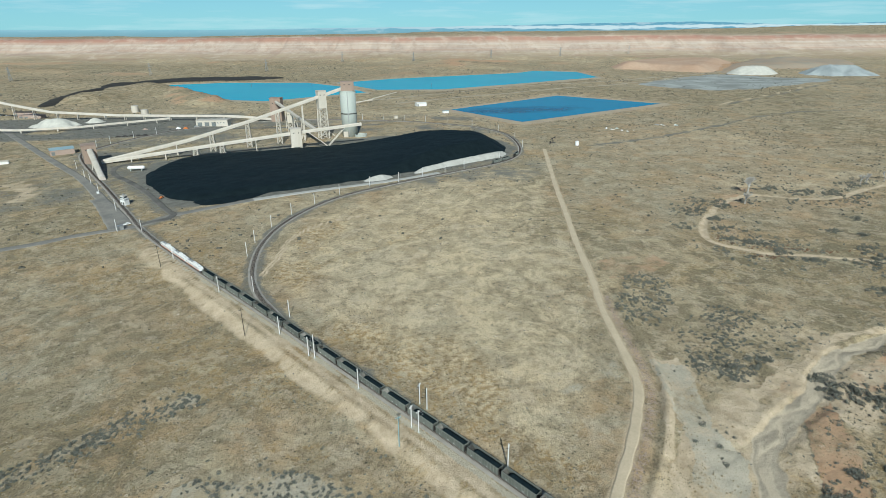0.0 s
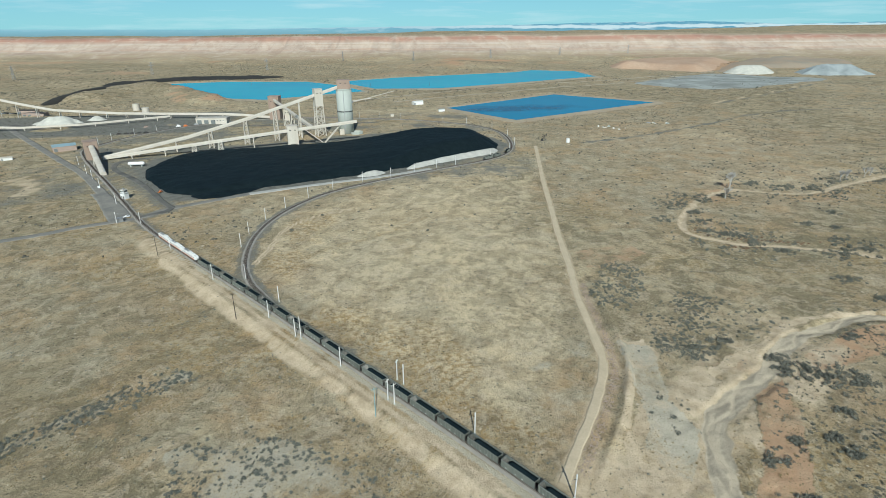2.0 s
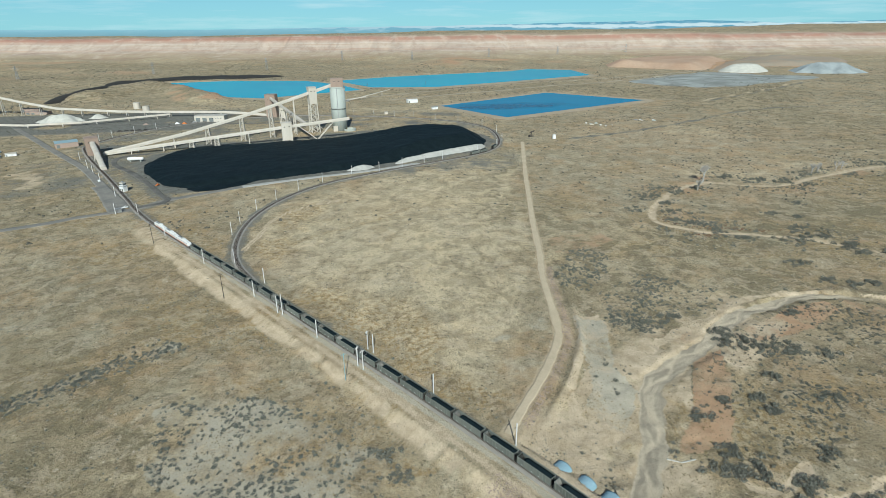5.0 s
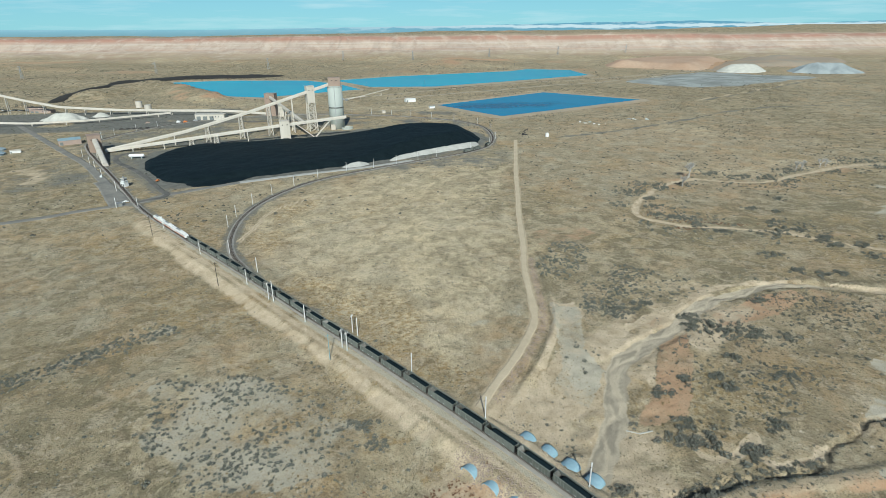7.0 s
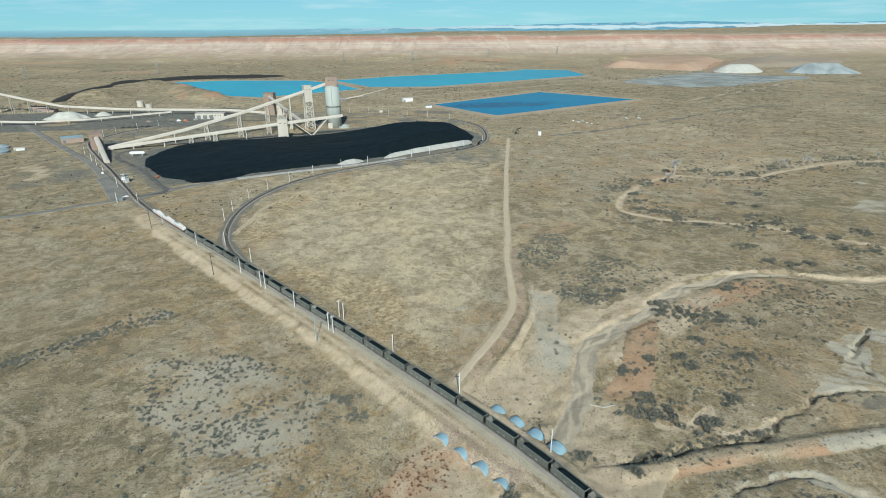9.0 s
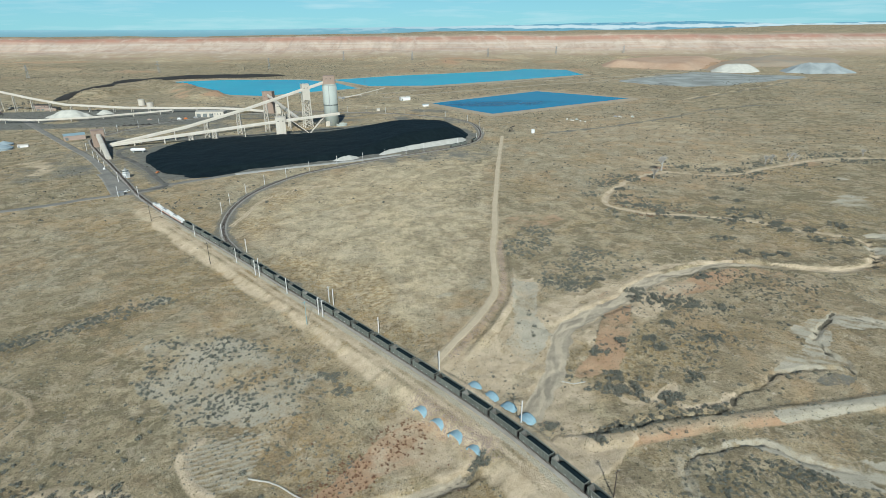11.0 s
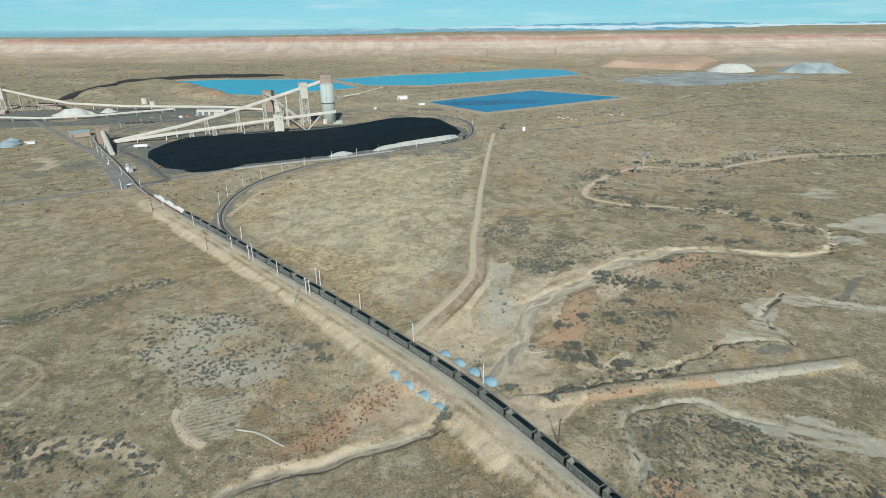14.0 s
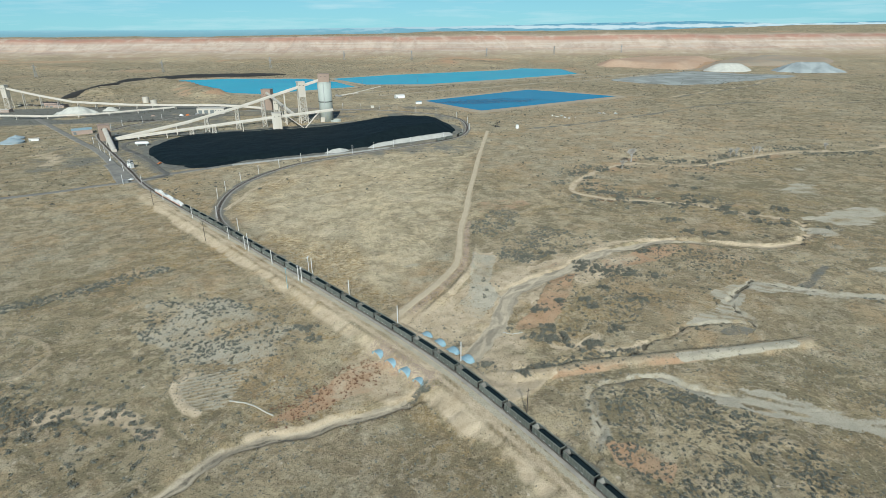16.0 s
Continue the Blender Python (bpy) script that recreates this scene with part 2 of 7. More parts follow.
def ground_material():
    """Dry steppe: grass and bare soil, with soil kinds held in two colour attributes of the sheet."""
    m, n, l, b = shader("dry_steppe_soil", 0.95, 0, 0.1)
    pos = n.new("ShaderNodeNewGeometry").outputs["Position"]
    soil = n.new("ShaderNodeVertexColor")
    soil.layer_name = "soil"
    cover = n.new("ShaderNodeVertexColor")
    cover.layer_name = "cover"
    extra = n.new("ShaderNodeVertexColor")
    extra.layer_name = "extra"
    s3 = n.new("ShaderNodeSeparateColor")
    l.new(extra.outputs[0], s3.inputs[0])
    s1, s2 = n.new("ShaderNodeSeparateColor"), n.new("ShaderNodeSeparateColor")
    l.new(soil.outputs[0], s1.inputs[0])
    l.new(cover.outputs[0], s2.inputs[0])
    huge = remap(n, l, noise_node(n, l, pos, 0.005, 6, 0.65, 0.5), 0.44, 0.56)
    big = remap(n, l, noise_node(n, l, pos, 0.022, 5, 0.65, 0.5), 0.36, 0.64)
    mid = remap(n, l, noise_node(n, l, pos, 0.13, 5, 0.7, 0.3), 0.35, 0.66)
    fine = noise_node(n, l, pos, 0.9, 6, 0.75)
    tiny = noise_node(n, l, pos, 2.4, 4, 0.75)
    # single small plants: round specks of uneven size and density
    def dots(scale, size, keep):
        v = n.new("ShaderNodeTexVoronoi")
        v.inputs["Scale"].default_value, v.inputs["Randomness"].default_value = scale, 1.0
        l.new(pos, v.inputs["Vector"])
        c3 = n.new("ShaderNodeSeparateColor")
        l.new(v.outputs["Color"], c3.inputs[0])
        lim = maths(n, l, 'MULTIPLY', c3.outputs[0], size)
        dot = maths(n, l, 'LESS_THAN', v.outputs["Distance"], lim)
        return maths(n, l, 'MULTIPLY', dot, maths(n, l, 'LESS_THAN', c3.outputs[1], keep))
    warm = noise_node(n, l, pos, 0.016, 6, 0.68, 0.6)
    cool = noise_node(n, l, pos, 0.035, 6, 0.7, 0.5)
    dry = noise_node(n, l, pos, 0.055, 7, 0.72, 0.8)
    mid2 = noise_node(n, l, pos, 0.32, 7, 0.72, 0.2)
    clump = remap(n, l, mid2, 0.485, 0.545)
    drift = remap(n, l, dry, 0.485, 0.55)
    col = mix(n, l, huge, (0.455, 0.362, 0.228), (0.372, 0.311, 0.197))
    col = mix(n, l, maths(n, l, 'MULTIPLY', remap(n, l, warm, 0.50, 0.57), 0.65), col, (0.51, 0.345, 0.185))
    col = mix(n, l, maths(n, l, 'MULTIPLY', remap(n, l, cool, 0.51, 0.57), 0.6), col, (0.49, 0.44, 0.315))
    straw = maths(n, l, 'MULTIPLY', cover.outputs[1], remap(n, l, dry, 0.40, 0.55, 1.0, 0.6))
    col = mix(n, l, straw, col, mix(n, l, big, (0.74, 0.605, 0.38), (0.64, 0.535, 0.355)))
    col = mix(n, l, maths(n, l, 'MULTIPLY', s1.outputs[1], 0.55), col, (0.42, 0.275, 0.165))
    # gold grass and olive brush cover, in drifts and clumps
    gold = maths(n, l, 'MULTIPLY', s2.outputs[2], remap(n, l, mid2, 0.46, 0.56, 0.1, 0.95))
    col = mix(n, l, gold, col, (0.42, 0.285, 0.13))
    olive = maths(n, l, 'MULTIPLY', s2.outputs[1], maths(n, l, 'ADD', maths(n, l, 'ADD', maths(n, l, 'MULTIPLY', drift, 0.5), maths(n, l, 'MULTIPLY', clump, 0.10)), 0.36))
    col = mix(n, l, olive, col, (0.222, 0.192, 0.108))
    drift2 = remap(n, l, noise_node(n, l, pos, 0.09, 8, 0.72, 0.6), 0.50, 0.57)
    col = mix(n, l, maths(n, l, 'MULTIPLY', drift, maths(n, l, 'ADD', 0.27, maths(n, l, 'MULTIPLY', s2.outputs[1], 0.2))), col, (0.21, 0.175, 0.11))
    col = mix(n, l, maths(n, l, 'MULTIPLY', drift2, maths(n, l, 'ADD', 0.3, maths(n, l, 'MULTIPLY', s2.outputs[1], 0.18))), col, (0.23, 0.175, 0.105))
    light2 = remap(n, l, noise_node(n, l, pos, 0.075, 8, 0.74, 0.9), 0.53, 0.58)
    col = mix(n, l, maths(n, l, 'MULTIPLY', light2, 0.42), col, (0.60, 0.50, 0.355))
    tufts = maths(n, l, 'MULTIPLY', clump, maths(n, l, 'ADD', maths(n, l, 'MULTIPLY', drift2, 0.30), 0.08))
    col = mix(n, l, tufts, col, (0.12, 0.105, 0.068))
    # specks of plants and stones, their small shadows painted in with the dark ones
    col = mix(n, l, maths(n, l, 'MULTIPLY', remap(n, l, tiny, 0.545, 0.605), 0.66), col, (0.09, 0.082, 0.056))
    col = mix(n, l, maths(n, l, 'MULTIPLY', remap(n, l, fine, 0.54, 0.63), 0.46), col, (0.12, 0.104, 0.072))
    col = mix(n, l, maths(n, l, 'MULTIPLY', remap(n, l, fine, 0.46, 0.36), 0.4), col, (0.56, 0.47, 0.32))
    thick = remap(n, l, dry, 0.42, 0.58, 0.08, 0.75)
    for sc, sz, c_, f_ in ((0.34, 0.20, (0.07, 0.066, 0.046), 0.85), (0.7, 0.34, (0.085, 0.077, 0.054), 0.7)):
        col = mix(n, l, maths(n, l, 'MULTIPLY', dots(sc, sz, thick), f_), col, c_)
    # bare pale flecks between the plants
    bare = remap(n, l, cool, 0.44, 0.56, 0.05, 0.55)
    crumb = remap(n, l, fine, 0.44, 0.56, 0.75, 0.1)
    for sc, sz in ((0.15, 0.16), (0.31, 0.24)):
        col = mix(n, l, maths(n, l, 'MULTIPLY', dots(sc, sz, bare), crumb), col, (0.64, 0.55, 0.42))
    # scattered bigger plants, far apart
    col = mix(n, l, maths(n, l, 'MULTIPLY', dots(0.12, 0.12, remap(n, l, drift2, 0.0, 1.0, 0.15, 0.6)), remap(n, l, tiny, 0.4, 0.6, 0.3, 0.9)), col, (0.09, 0.086, 0.062))
    # soil kinds, with ragged edges
    def ragged(ch):
        e = maths(n, l, 'ADD', ch, maths(n, l, 'MULTIPLY', maths(n, l, 'SUBTRACT', fine, 0.5), 0.7))
        e = maths(n, l, 'ADD', e, maths(n, l, 'MULTIPLY', maths(n, l, 'SUBTRACT', mid, 0.5), 0.25))
        return remap(n, l, e, 0.35, 0.65)
    col = mix(n, l, ragged(s2.outputs[0]), col, mix(n, l, mid, (0.125, 0.125, 0.11), (0.225, 0.22, 0.185)))
    col = mix(n, l, ragged(s1.outputs[1]), col, mix(n, l, mid, (0.43, 0.265, 0.155), (0.48, 0.335, 0.21)))
    col = mix(n, l, ragged(s1.outputs[0]), col, mix(n, l, mid, (0.65, 0.535, 0.375), (0.44, 0.345, 0.225)))
    col = mix(n, l, ragged(s1.outputs[2]), col, mix(n, l, mid, (0.53, 0.475, 0.365), (0.43, 0.39, 0.295)))
    col = mix(n, l, ragged(s3.outputs[0]), col, mix(n, l, remap(n, l, s3.outputs[1], 0.36, 0.64), (0.52, 0.445, 0.325), (0.34, 0.295, 0.22)))
    # dark mud, with painted shade in the runnels and the deep cut
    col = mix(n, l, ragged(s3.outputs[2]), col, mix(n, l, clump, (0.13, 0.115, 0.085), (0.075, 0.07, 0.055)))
    grit = remap(n, l, tiny, 0.53, 0.62, 0, 0.36)
    col = mix(n, l, grit, col, (0.17, 0.145, 0.10))
    # rock strata of the far scarp
    sep = n.new("ShaderNodeSeparateXYZ")
    l.new(pos, sep.inputs[0])
    wob = maths(n, l, 'MULTIPLY', maths(n, l, 'SUBTRACT', noise_node(n, l, pos, 0.0016, 5, 0.6), 0.5), 34.0)
    lev = remap(n, l, maths(n, l, 'ADD', sep.outputs[2], wob), 2.0, 112.0)
    ramp = n.new("ShaderNodeValToRGB")
    cr = ramp.color_ramp
    bands = ((0.0, (0.36, 0.28, 0.18)), (0.20, (0.44, 0.36, 0.25)), (0.30, (0.47, 0.385, 0.30)), (0.36, (0.50, 0.37, 0.28)), (0.42, (0.50, 0.415, 0.335)),
             (0.56, (0.47, 0.38, 0.30)), (0.62, (0.50, 0.43, 0.35)), (0.76, (0.43, 0.30, 0.23)), (0.82, (0.41, 0.23, 0.165)), (0.93, (0.40, 0.235, 0.175)), (0.965, (0.46, 0.35, 0.26)), (1.0, (0.34, 0.28, 0.19)))
    while len(cr.elements) < len(bands):
        cr.elements.new(0.5)
    for e, (p, c) in zip(cr.elements, bands):
        e.position, e.color = p, (*c, 1)
    l.new(lev, ramp.inputs[0])
    grot = n.new("ShaderNodeMapping")
    grot.inputs["Rotation"].default_value = (0, 0, radians(10.6))
    l.new(pos, grot.inputs["Vector"])
    gmap = n.new("ShaderNodeMapping")
    gmap.inputs["Scale"].default_value = (1.0, 0.3, 0.6)
    l.new(grot.outputs[0], gmap.inputs["Vector"])
    gul = noise_node(n, l, gmap.outputs[0], 0.02, 10, 0.8, 0.0)
    lmap = n.new("ShaderNodeMapping")
    lmap.inputs["Scale"].default_value = (0.02, 0.02, 3.0)
    l.new(pos, lmap.inputs["Vector"])
    bed_ = noise_node(n, l, lmap.outputs[0], 0.11, 4, 0.7)
    rock = mix(n, l, remap(n, l, gul, 0.50, 0.57, 0, 0.42), ramp.outputs[0], (0.34, 0.25, 0.19))
    rock = mix(n, l, remap(n, l, noise_node(n, l, pos, 0.012, 7, 0.7), 0.52, 0.62, 0, 0.4), rock, (0.60, 0.52, 0.42))
    rock = mix(n, l, remap(n, l, bed_, 0.5, 0.6, 0, 0.3), rock, (0.36, 0.22, 0.155))
    rock = mix(n, l, remap(n, l, bed_, 0.45, 0.36, 0, 0.3), rock, (0.60, 0.50, 0.40))
    col = mix(n, l, soil.outputs[1], col, rock)
    l.new(col, b.inputs["Base Color"])
    hgt = maths(n, l, 'ADD', maths(n, l, 'MULTIPLY', fine, 1.0), maths(n, l, 'MULTIPLY', tiny, 0.35))
    bump_to(n, l, b, hgt, 0.85, 0.65)
    return m


M["ground"] = ground_material()


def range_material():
    """Far glowing mountains, air haze painted into the colour, behind a bank of bright cloud."""
    m, n, l, b = shader("hazy_snowy_range", 0.95, 0, 0.0)
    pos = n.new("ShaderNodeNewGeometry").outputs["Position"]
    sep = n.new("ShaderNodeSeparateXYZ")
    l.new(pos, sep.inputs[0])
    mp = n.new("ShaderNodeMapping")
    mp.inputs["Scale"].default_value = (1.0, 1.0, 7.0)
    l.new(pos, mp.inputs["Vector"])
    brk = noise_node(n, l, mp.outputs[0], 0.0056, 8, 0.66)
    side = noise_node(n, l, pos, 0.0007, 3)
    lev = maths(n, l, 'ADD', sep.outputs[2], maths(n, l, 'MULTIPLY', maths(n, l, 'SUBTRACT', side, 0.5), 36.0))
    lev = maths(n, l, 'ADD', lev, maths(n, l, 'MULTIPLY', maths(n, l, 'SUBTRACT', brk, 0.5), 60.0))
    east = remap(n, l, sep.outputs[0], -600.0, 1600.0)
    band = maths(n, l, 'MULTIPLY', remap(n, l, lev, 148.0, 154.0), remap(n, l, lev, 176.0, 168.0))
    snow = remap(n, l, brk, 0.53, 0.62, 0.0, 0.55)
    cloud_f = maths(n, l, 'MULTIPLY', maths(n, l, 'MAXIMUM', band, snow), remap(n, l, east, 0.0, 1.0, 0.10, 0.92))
    # blue haze of the air put into the colour, paler towards the west
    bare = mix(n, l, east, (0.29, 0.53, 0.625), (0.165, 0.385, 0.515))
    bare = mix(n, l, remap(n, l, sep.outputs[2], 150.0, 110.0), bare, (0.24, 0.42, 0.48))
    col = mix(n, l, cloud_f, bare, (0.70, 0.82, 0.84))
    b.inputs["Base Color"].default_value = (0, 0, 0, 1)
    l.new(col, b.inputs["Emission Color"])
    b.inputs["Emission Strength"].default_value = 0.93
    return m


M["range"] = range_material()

# ---- plan: lines of the place, in metres ----


def spline(pts, step=3.0, closed=False):
    """A smooth line through a few plan points, as evenly spaced points."""
    p = np.array(pts, float)
    q = np.vstack([p[-1], p, p[0], p[1]]) if closed else np.vstack([2 * p[0] - p[1], p, 2 * p[-1] - p[-2]])
    out = []
    for i in range(1, len(q) - 2):
        a, b, c, d = q[i - 1:i + 3]
        k = max(2, int(np.linalg.norm(c - b) / step))
        for u in np.linspace(0, 1, k, endpoint=False):
            out.append(0.5 * (2 * b + (c - a) * u + (2 * a - 5 * b + 4 * c - d) * u * u + (3 * b - a - 3 * c + d) * u ** 3))
    if not closed:
        out.append(q[-2])
    o = np.array(out)
    arc = np.r_[0, np.cumsum(np.linalg.norm(np.diff(o, axis=0), axis=1))]
    s = np.linspace(0, arc[-1], max(3, int(arc[-1] / step) + 1))
    return np.stack([np.interp(s, arc, o[:, k]) for k in range(o.shape[1])], 1)


MAIN = spline([(205, -230), (170, -118), (133, -16), (110, 36), (91.6, 72.8), (68.5, 110.7), (38.2, 156.5), (15.7, 189.6), (-1.8, 214.9), (-20.7, 242.7), (-39.8, 271.2), (-58.8, 298.8), (-81.4, 330.8), (-105.9, 365.3),
               (-132.2, 403.3), (-144.5, 421.6), (-157.6, 441.9), (-173.8, 468.9), (-189.3, 498.6), (-209, 536),
               (-244, 602), (-284, 675), (-322, 748), (-340, 795), (-333, 832), (-308, 895), (-262, 960), (-190, 1010), (-95, 1032),
               (0, 1015), (80, 985), (140, 955), (205, 900), (238, 840), (243, 783), (232, 714), (211, 664), (176, 630), (107, 594),
               (47, 562), (-6, 528), (-38, 492), (-60, 450), (-70, 411), (-72, 375), (-69, 344), (-62, 319), (-53, 300), (-39.8, 274), (-20.7, 244), (-1.8, 216)], 3.0)
ROAD = spline([(262, 700), (238, 621), (205, 512), (181, 428), (163, 366), (147, 305), (135, 266), (126, 226), (118, 195), (106, 174), (94, 157), (82, 142), (70, 126)], 3.0)
WASH = spline([(103, 82), (112, 95), (121, 107), (130, 121), (138, 135), (148, 149), (166, 160), (189, 172), (211, 188), (229, 198), (252, 203), (281, 208),
               (307, 201), (332, 191), (361, 186), (387, 197), (405, 214), (409, 230), (400, 243), (386, 257), (368, 277), (346, 295), (319, 309), (286, 322),
               (270, 336), (264, 350), (276, 378), (299, 403), (320, 422), (345, 440), (380, 452), (412, 436), (446, 428), (504, 446), (563, 464), (615, 474), (683, 466), (756, 480), (900, 520)], 4.0)
WASH_W = spline([(80, 64), (70, 58), (57, 54), (38, 50), (29, 45), (14, 41), (3, 37), (-8, 30), (-22, 18), (-42, 2), (-75, -20)], 3.0)
# the incised runnels, and the pale flats beside them
GULLY = spline([(124, 69), (150, 70), (174, 71), (185, 70), (196, 78), (204, 81), (214, 83), (220, 87), (229, 90), (242, 90), (256, 87), (260, 84), (264, 93), (263, 99), (265, 108), (266, 114),
                (281, 124), (290, 129), (297, 134), (304, 129), (318, 118), (344, 104), (380, 92), (420, 80)], 2.0)
PAN = spline([(135, 0), (138, 6), (143, 18), (146, 31), (150, 44), (157, 49), (166, 49), (176, 51), (188, 49), (193, 42), (208, 31), (226, 20), (250, 4), (280, -14)], 2.0)
BULB = [(258, 123), (265, 127), (282, 130), (290, 131), (299, 136), (309, 128), (330, 112), (343, 103), (340, 99), (308, 114), (292, 119), (280, 116), (266, 105), (261, 93), (257, 86), (244, 89), (228, 88), (221, 90), (234, 98), (254, 105), (262, 113)]
PAN_FLAT = [(172, 52), (186, 52), (198, 46), (215, 36), (232, 31), (242, 17), (263, 7), (290, -6), (280, -22), (252, -4), (248, 1), (230, 11), (216, 17), (201, 28), (190, 42), (182, 48)]
FAN = [(104, 66), (124, 67), (141, 66), (139, 60), (132, 52), (123, 44), (113, 41), (108, 55)]
SHORE = [(176, 160), (184, 154), (178, 140), (160, 128), (150, 128), (150, 138), (160, 148)]
TERRACE = [(164, 182), (186, 189), (203, 186), (193, 177), (173, 169), (158, 169)]
BARE_N = [(134, 212), (149, 211), (147, 196), (135, 181), (129, 188)]
BARE_S = [(126, 168), (134, 154), (136, 140), (127, 126), (117, 116), (98, 116), (94, 124), (101, 141)]
RUSSET = [(10, 50), (26, 69), (42, 84), (57, 92), (68, 86), (65, 74), (45, 65), (25, 54)]
ALKALI = [[(418, 228), (440, 248), (460, 254), (494, 256), (502, 236), (465, 217), (436, 214)], [(408, 219), (420, 208), (414, 198), (400, 200)],
          [(362, 172), (396, 186), (386, 163), (356, 158)], [(462, 312), (508, 340), (534, 342), (492, 298), (466, 294)],
          [(516, 404), (550, 402), (542, 380), (508, 380)], [(380, 142), (410, 142), (396, 124)]]
FURROW = [(-34, 83), (-31, 89), (-12, 96), (-1, 90), (-6, 74), (-9, 63), (-21, 62), (-29, 70)]
OLIVE_W = [(-118, 150), (-66, 140), (-36, 92), (-38, 66), (-70, 72), (-98, 94)]
OLIVE_E = [(446, 318), (425, 262), (462, 256), (520, 262), (610, 330), (720, 420), (660, 470), (552, 446), (500, 372)]
DISH = spline([(-131, 143), (-116, 136), (-106, 124), (-104, 111), (-107, 102), (-118, 99)], 3.0)
SAGE_STRIP = spline([(-84, 67), (-75, 71), (-63, 65), (-53, 63), (-43, 56), (-36, 50)], 3.0)
CRESCENT = spline([(-30, 91), (-34, 85), (-32, 75), (-27, 67), (-20, 61)], 2.0)
WET = spline([(100, 80), (106, 87), (112, 93.5), (118, 99), (124, 106), (128, 110)], 2.0)
THICKET = [(141, 263), (169, 303), (181, 312), (191, 287), (177, 261), (155, 239), (140, 242)]
FLUSH = [(160, 330), (208, 336), (210, 316), (185, 298), (160, 302)]
TERRACE_E = [(171, 160), (192, 166), (176, 135), (156, 107), (140, 104), (131, 105), (152, 128)]
RED_BEND = [(217, 181), (250, 196), (281, 198), (282, 187), (240, 172), (215, 169)]
CUT_BANK = spline([(138, 153), (150, 164), (165, 176), (193, 191), (207, 193), (226, 207), (261, 213), (288, 210)], 2.5)
GREY_FLAT = [(132, 212), (148, 204), (134, 163), (136, 142), (118, 122), (103, 127), (116, 150), (126, 180)]
SPOIL_LINE = spline([(136, 215), (129, 191), (121, 174), (107, 151)], 2.0)
OCHRE = [[(145, 180), (165, 186), (198, 188), (178, 176), (147, 163)], [(-51, 190), (-37, 190), (-17, 179), (-23, 172), (-46, 178)], [(14, 139), (23, 127), (33, 117), (43, 121), (36, 111), (18, 121)]]
RUNNEL = spline([(146, 94), (151, 83), (160, 84), (174, 89), (168, 77), (183, 75), (196, 79)], 2.0)
RAW = [(142, 12), (153, 11), (163, -2), (156, -10), (144, 0)]
RING = spline([(126, 232), (124, 222), (113, 205), (100, 198), (75, 191), (54, 188), (36, 190)], 3.0)
GOLD_LINES = [spline(p, 3.0) for p in ([(-191, 293), (-174, 299), (-157, 310), (-140, 322), (-122, 341)], [(-40, 345), (-10, 372), (30, 395), (70, 430)],
                                       [(205, 122), (220, 132), (236, 142), (250, 151), (270, 162)], [(-60, 150), (-30, 130), (-6, 104)])]
GOLD_SPOTS = ((-30, 181, 15, 6), (-38, 338, 16, 24), (-12, 262, 17, 22), (-44, 352, 20, 26), (-36, 400, 14, 30), (-20, 440, 16, 20), (-62, 300, 10, 14), (-95, 370, 18, 24), (-120, 450, 26, 16), (-110, 405, 26, 22), (46, 96, 8, 7), (18, 120, 16, 7), (62, 150, 20, 9), (92, 122, 10, 9), (-150, 440, 24, 14), (20, 222, 10, 16), (110, 20, 12, 16))
DIKE = spline([(122, 62), (139, 63), (154, 64), (170, 64), (190, 63), (210, 63), (226, 63), (243, 63), (260, 63), (275, 64)], 4.0)
PAVED = spline([(-420, 385), (-260, 436), (-219, 457), (-176, 474), (-160, 494), (-129, 513), (-92, 533)], 4.0)
SOUTH = spline([(-92, 533), (-34, 553), (44, 576), (100, 600)], 4.0)
PLANT = spline([(-560, 1050), (-504, 966), (-468, 914), (-361, 759), (-291, 659), (-246, 582), (-206, 514), (-186, 479)], 4.0)
BANK = spline([(122, 214), (123, 200), (122, 187), (118, 172), (110, 157), (100, 143), (96, 136)], 3.0)
TRACK2 = spline([(-70, 245), (-45, 213), (-15, 178), (14, 148), (35, 122)], 3.0)
SCAR = spline([(-62, 352), (-57, 375), (-50, 414), (-28, 447), (4, 462)], 4.0)
TRAIL = spline([(-330, 300), (-220, 325), (-150, 345), (-120, 372)], 4.0)
HAULS = [spline(p, 5.0) for p in (
    [(-155, 500), (-169, 523), (-195, 571), (-226, 621), (-257, 664), (-268, 694), (-262, 716), (-235, 728)],
    [(-155, 500), (-157, 489), (-168, 482), (-178, 474)],
    [(-560, 1050), (-420, 1010), (-300, 985), (-160, 960), (60, 950)],
    [(-700, 1030), (-560, 1050), (-480, 1015)])]
FAR_ROADS = [spline(p, 14.0) for p in (
    [(30, 1270), (150, 1330), (420, 1500), (860, 1640), (1200, 1790), (1700, 2050)],
    [(120, 1225), (250, 1290), (520, 1420), (900, 1560), (1330, 1760)])]
POND_A = [(212, 1105), (303, 918), (674, 1093), (515, 1290)]
POND_B = [(-8, 1752), (46, 1640), (101, 1512), (271, 1482), (481, 1574), (841, 1747), (872, 1995), (732, 2085), (640, 2000), (355, 1915), (187, 1864)]
POND_C = [(-526, 1800), (-372, 1560), (-242, 1361), (-164, 1322), (0, 1420), (72, 1456), (14, 1630), (-89, 1780), (-337, 1840)]
COAL = spline([(-222, 662), (-188, 575), (-143, 540), (-60, 560), (50, 600), (125, 640), (184, 668), (212, 712), (212, 768),
               (180, 802), (120, 818), (45, 800), (-20, 772), (-90, 758), (-190, 742)], 6.0, True)
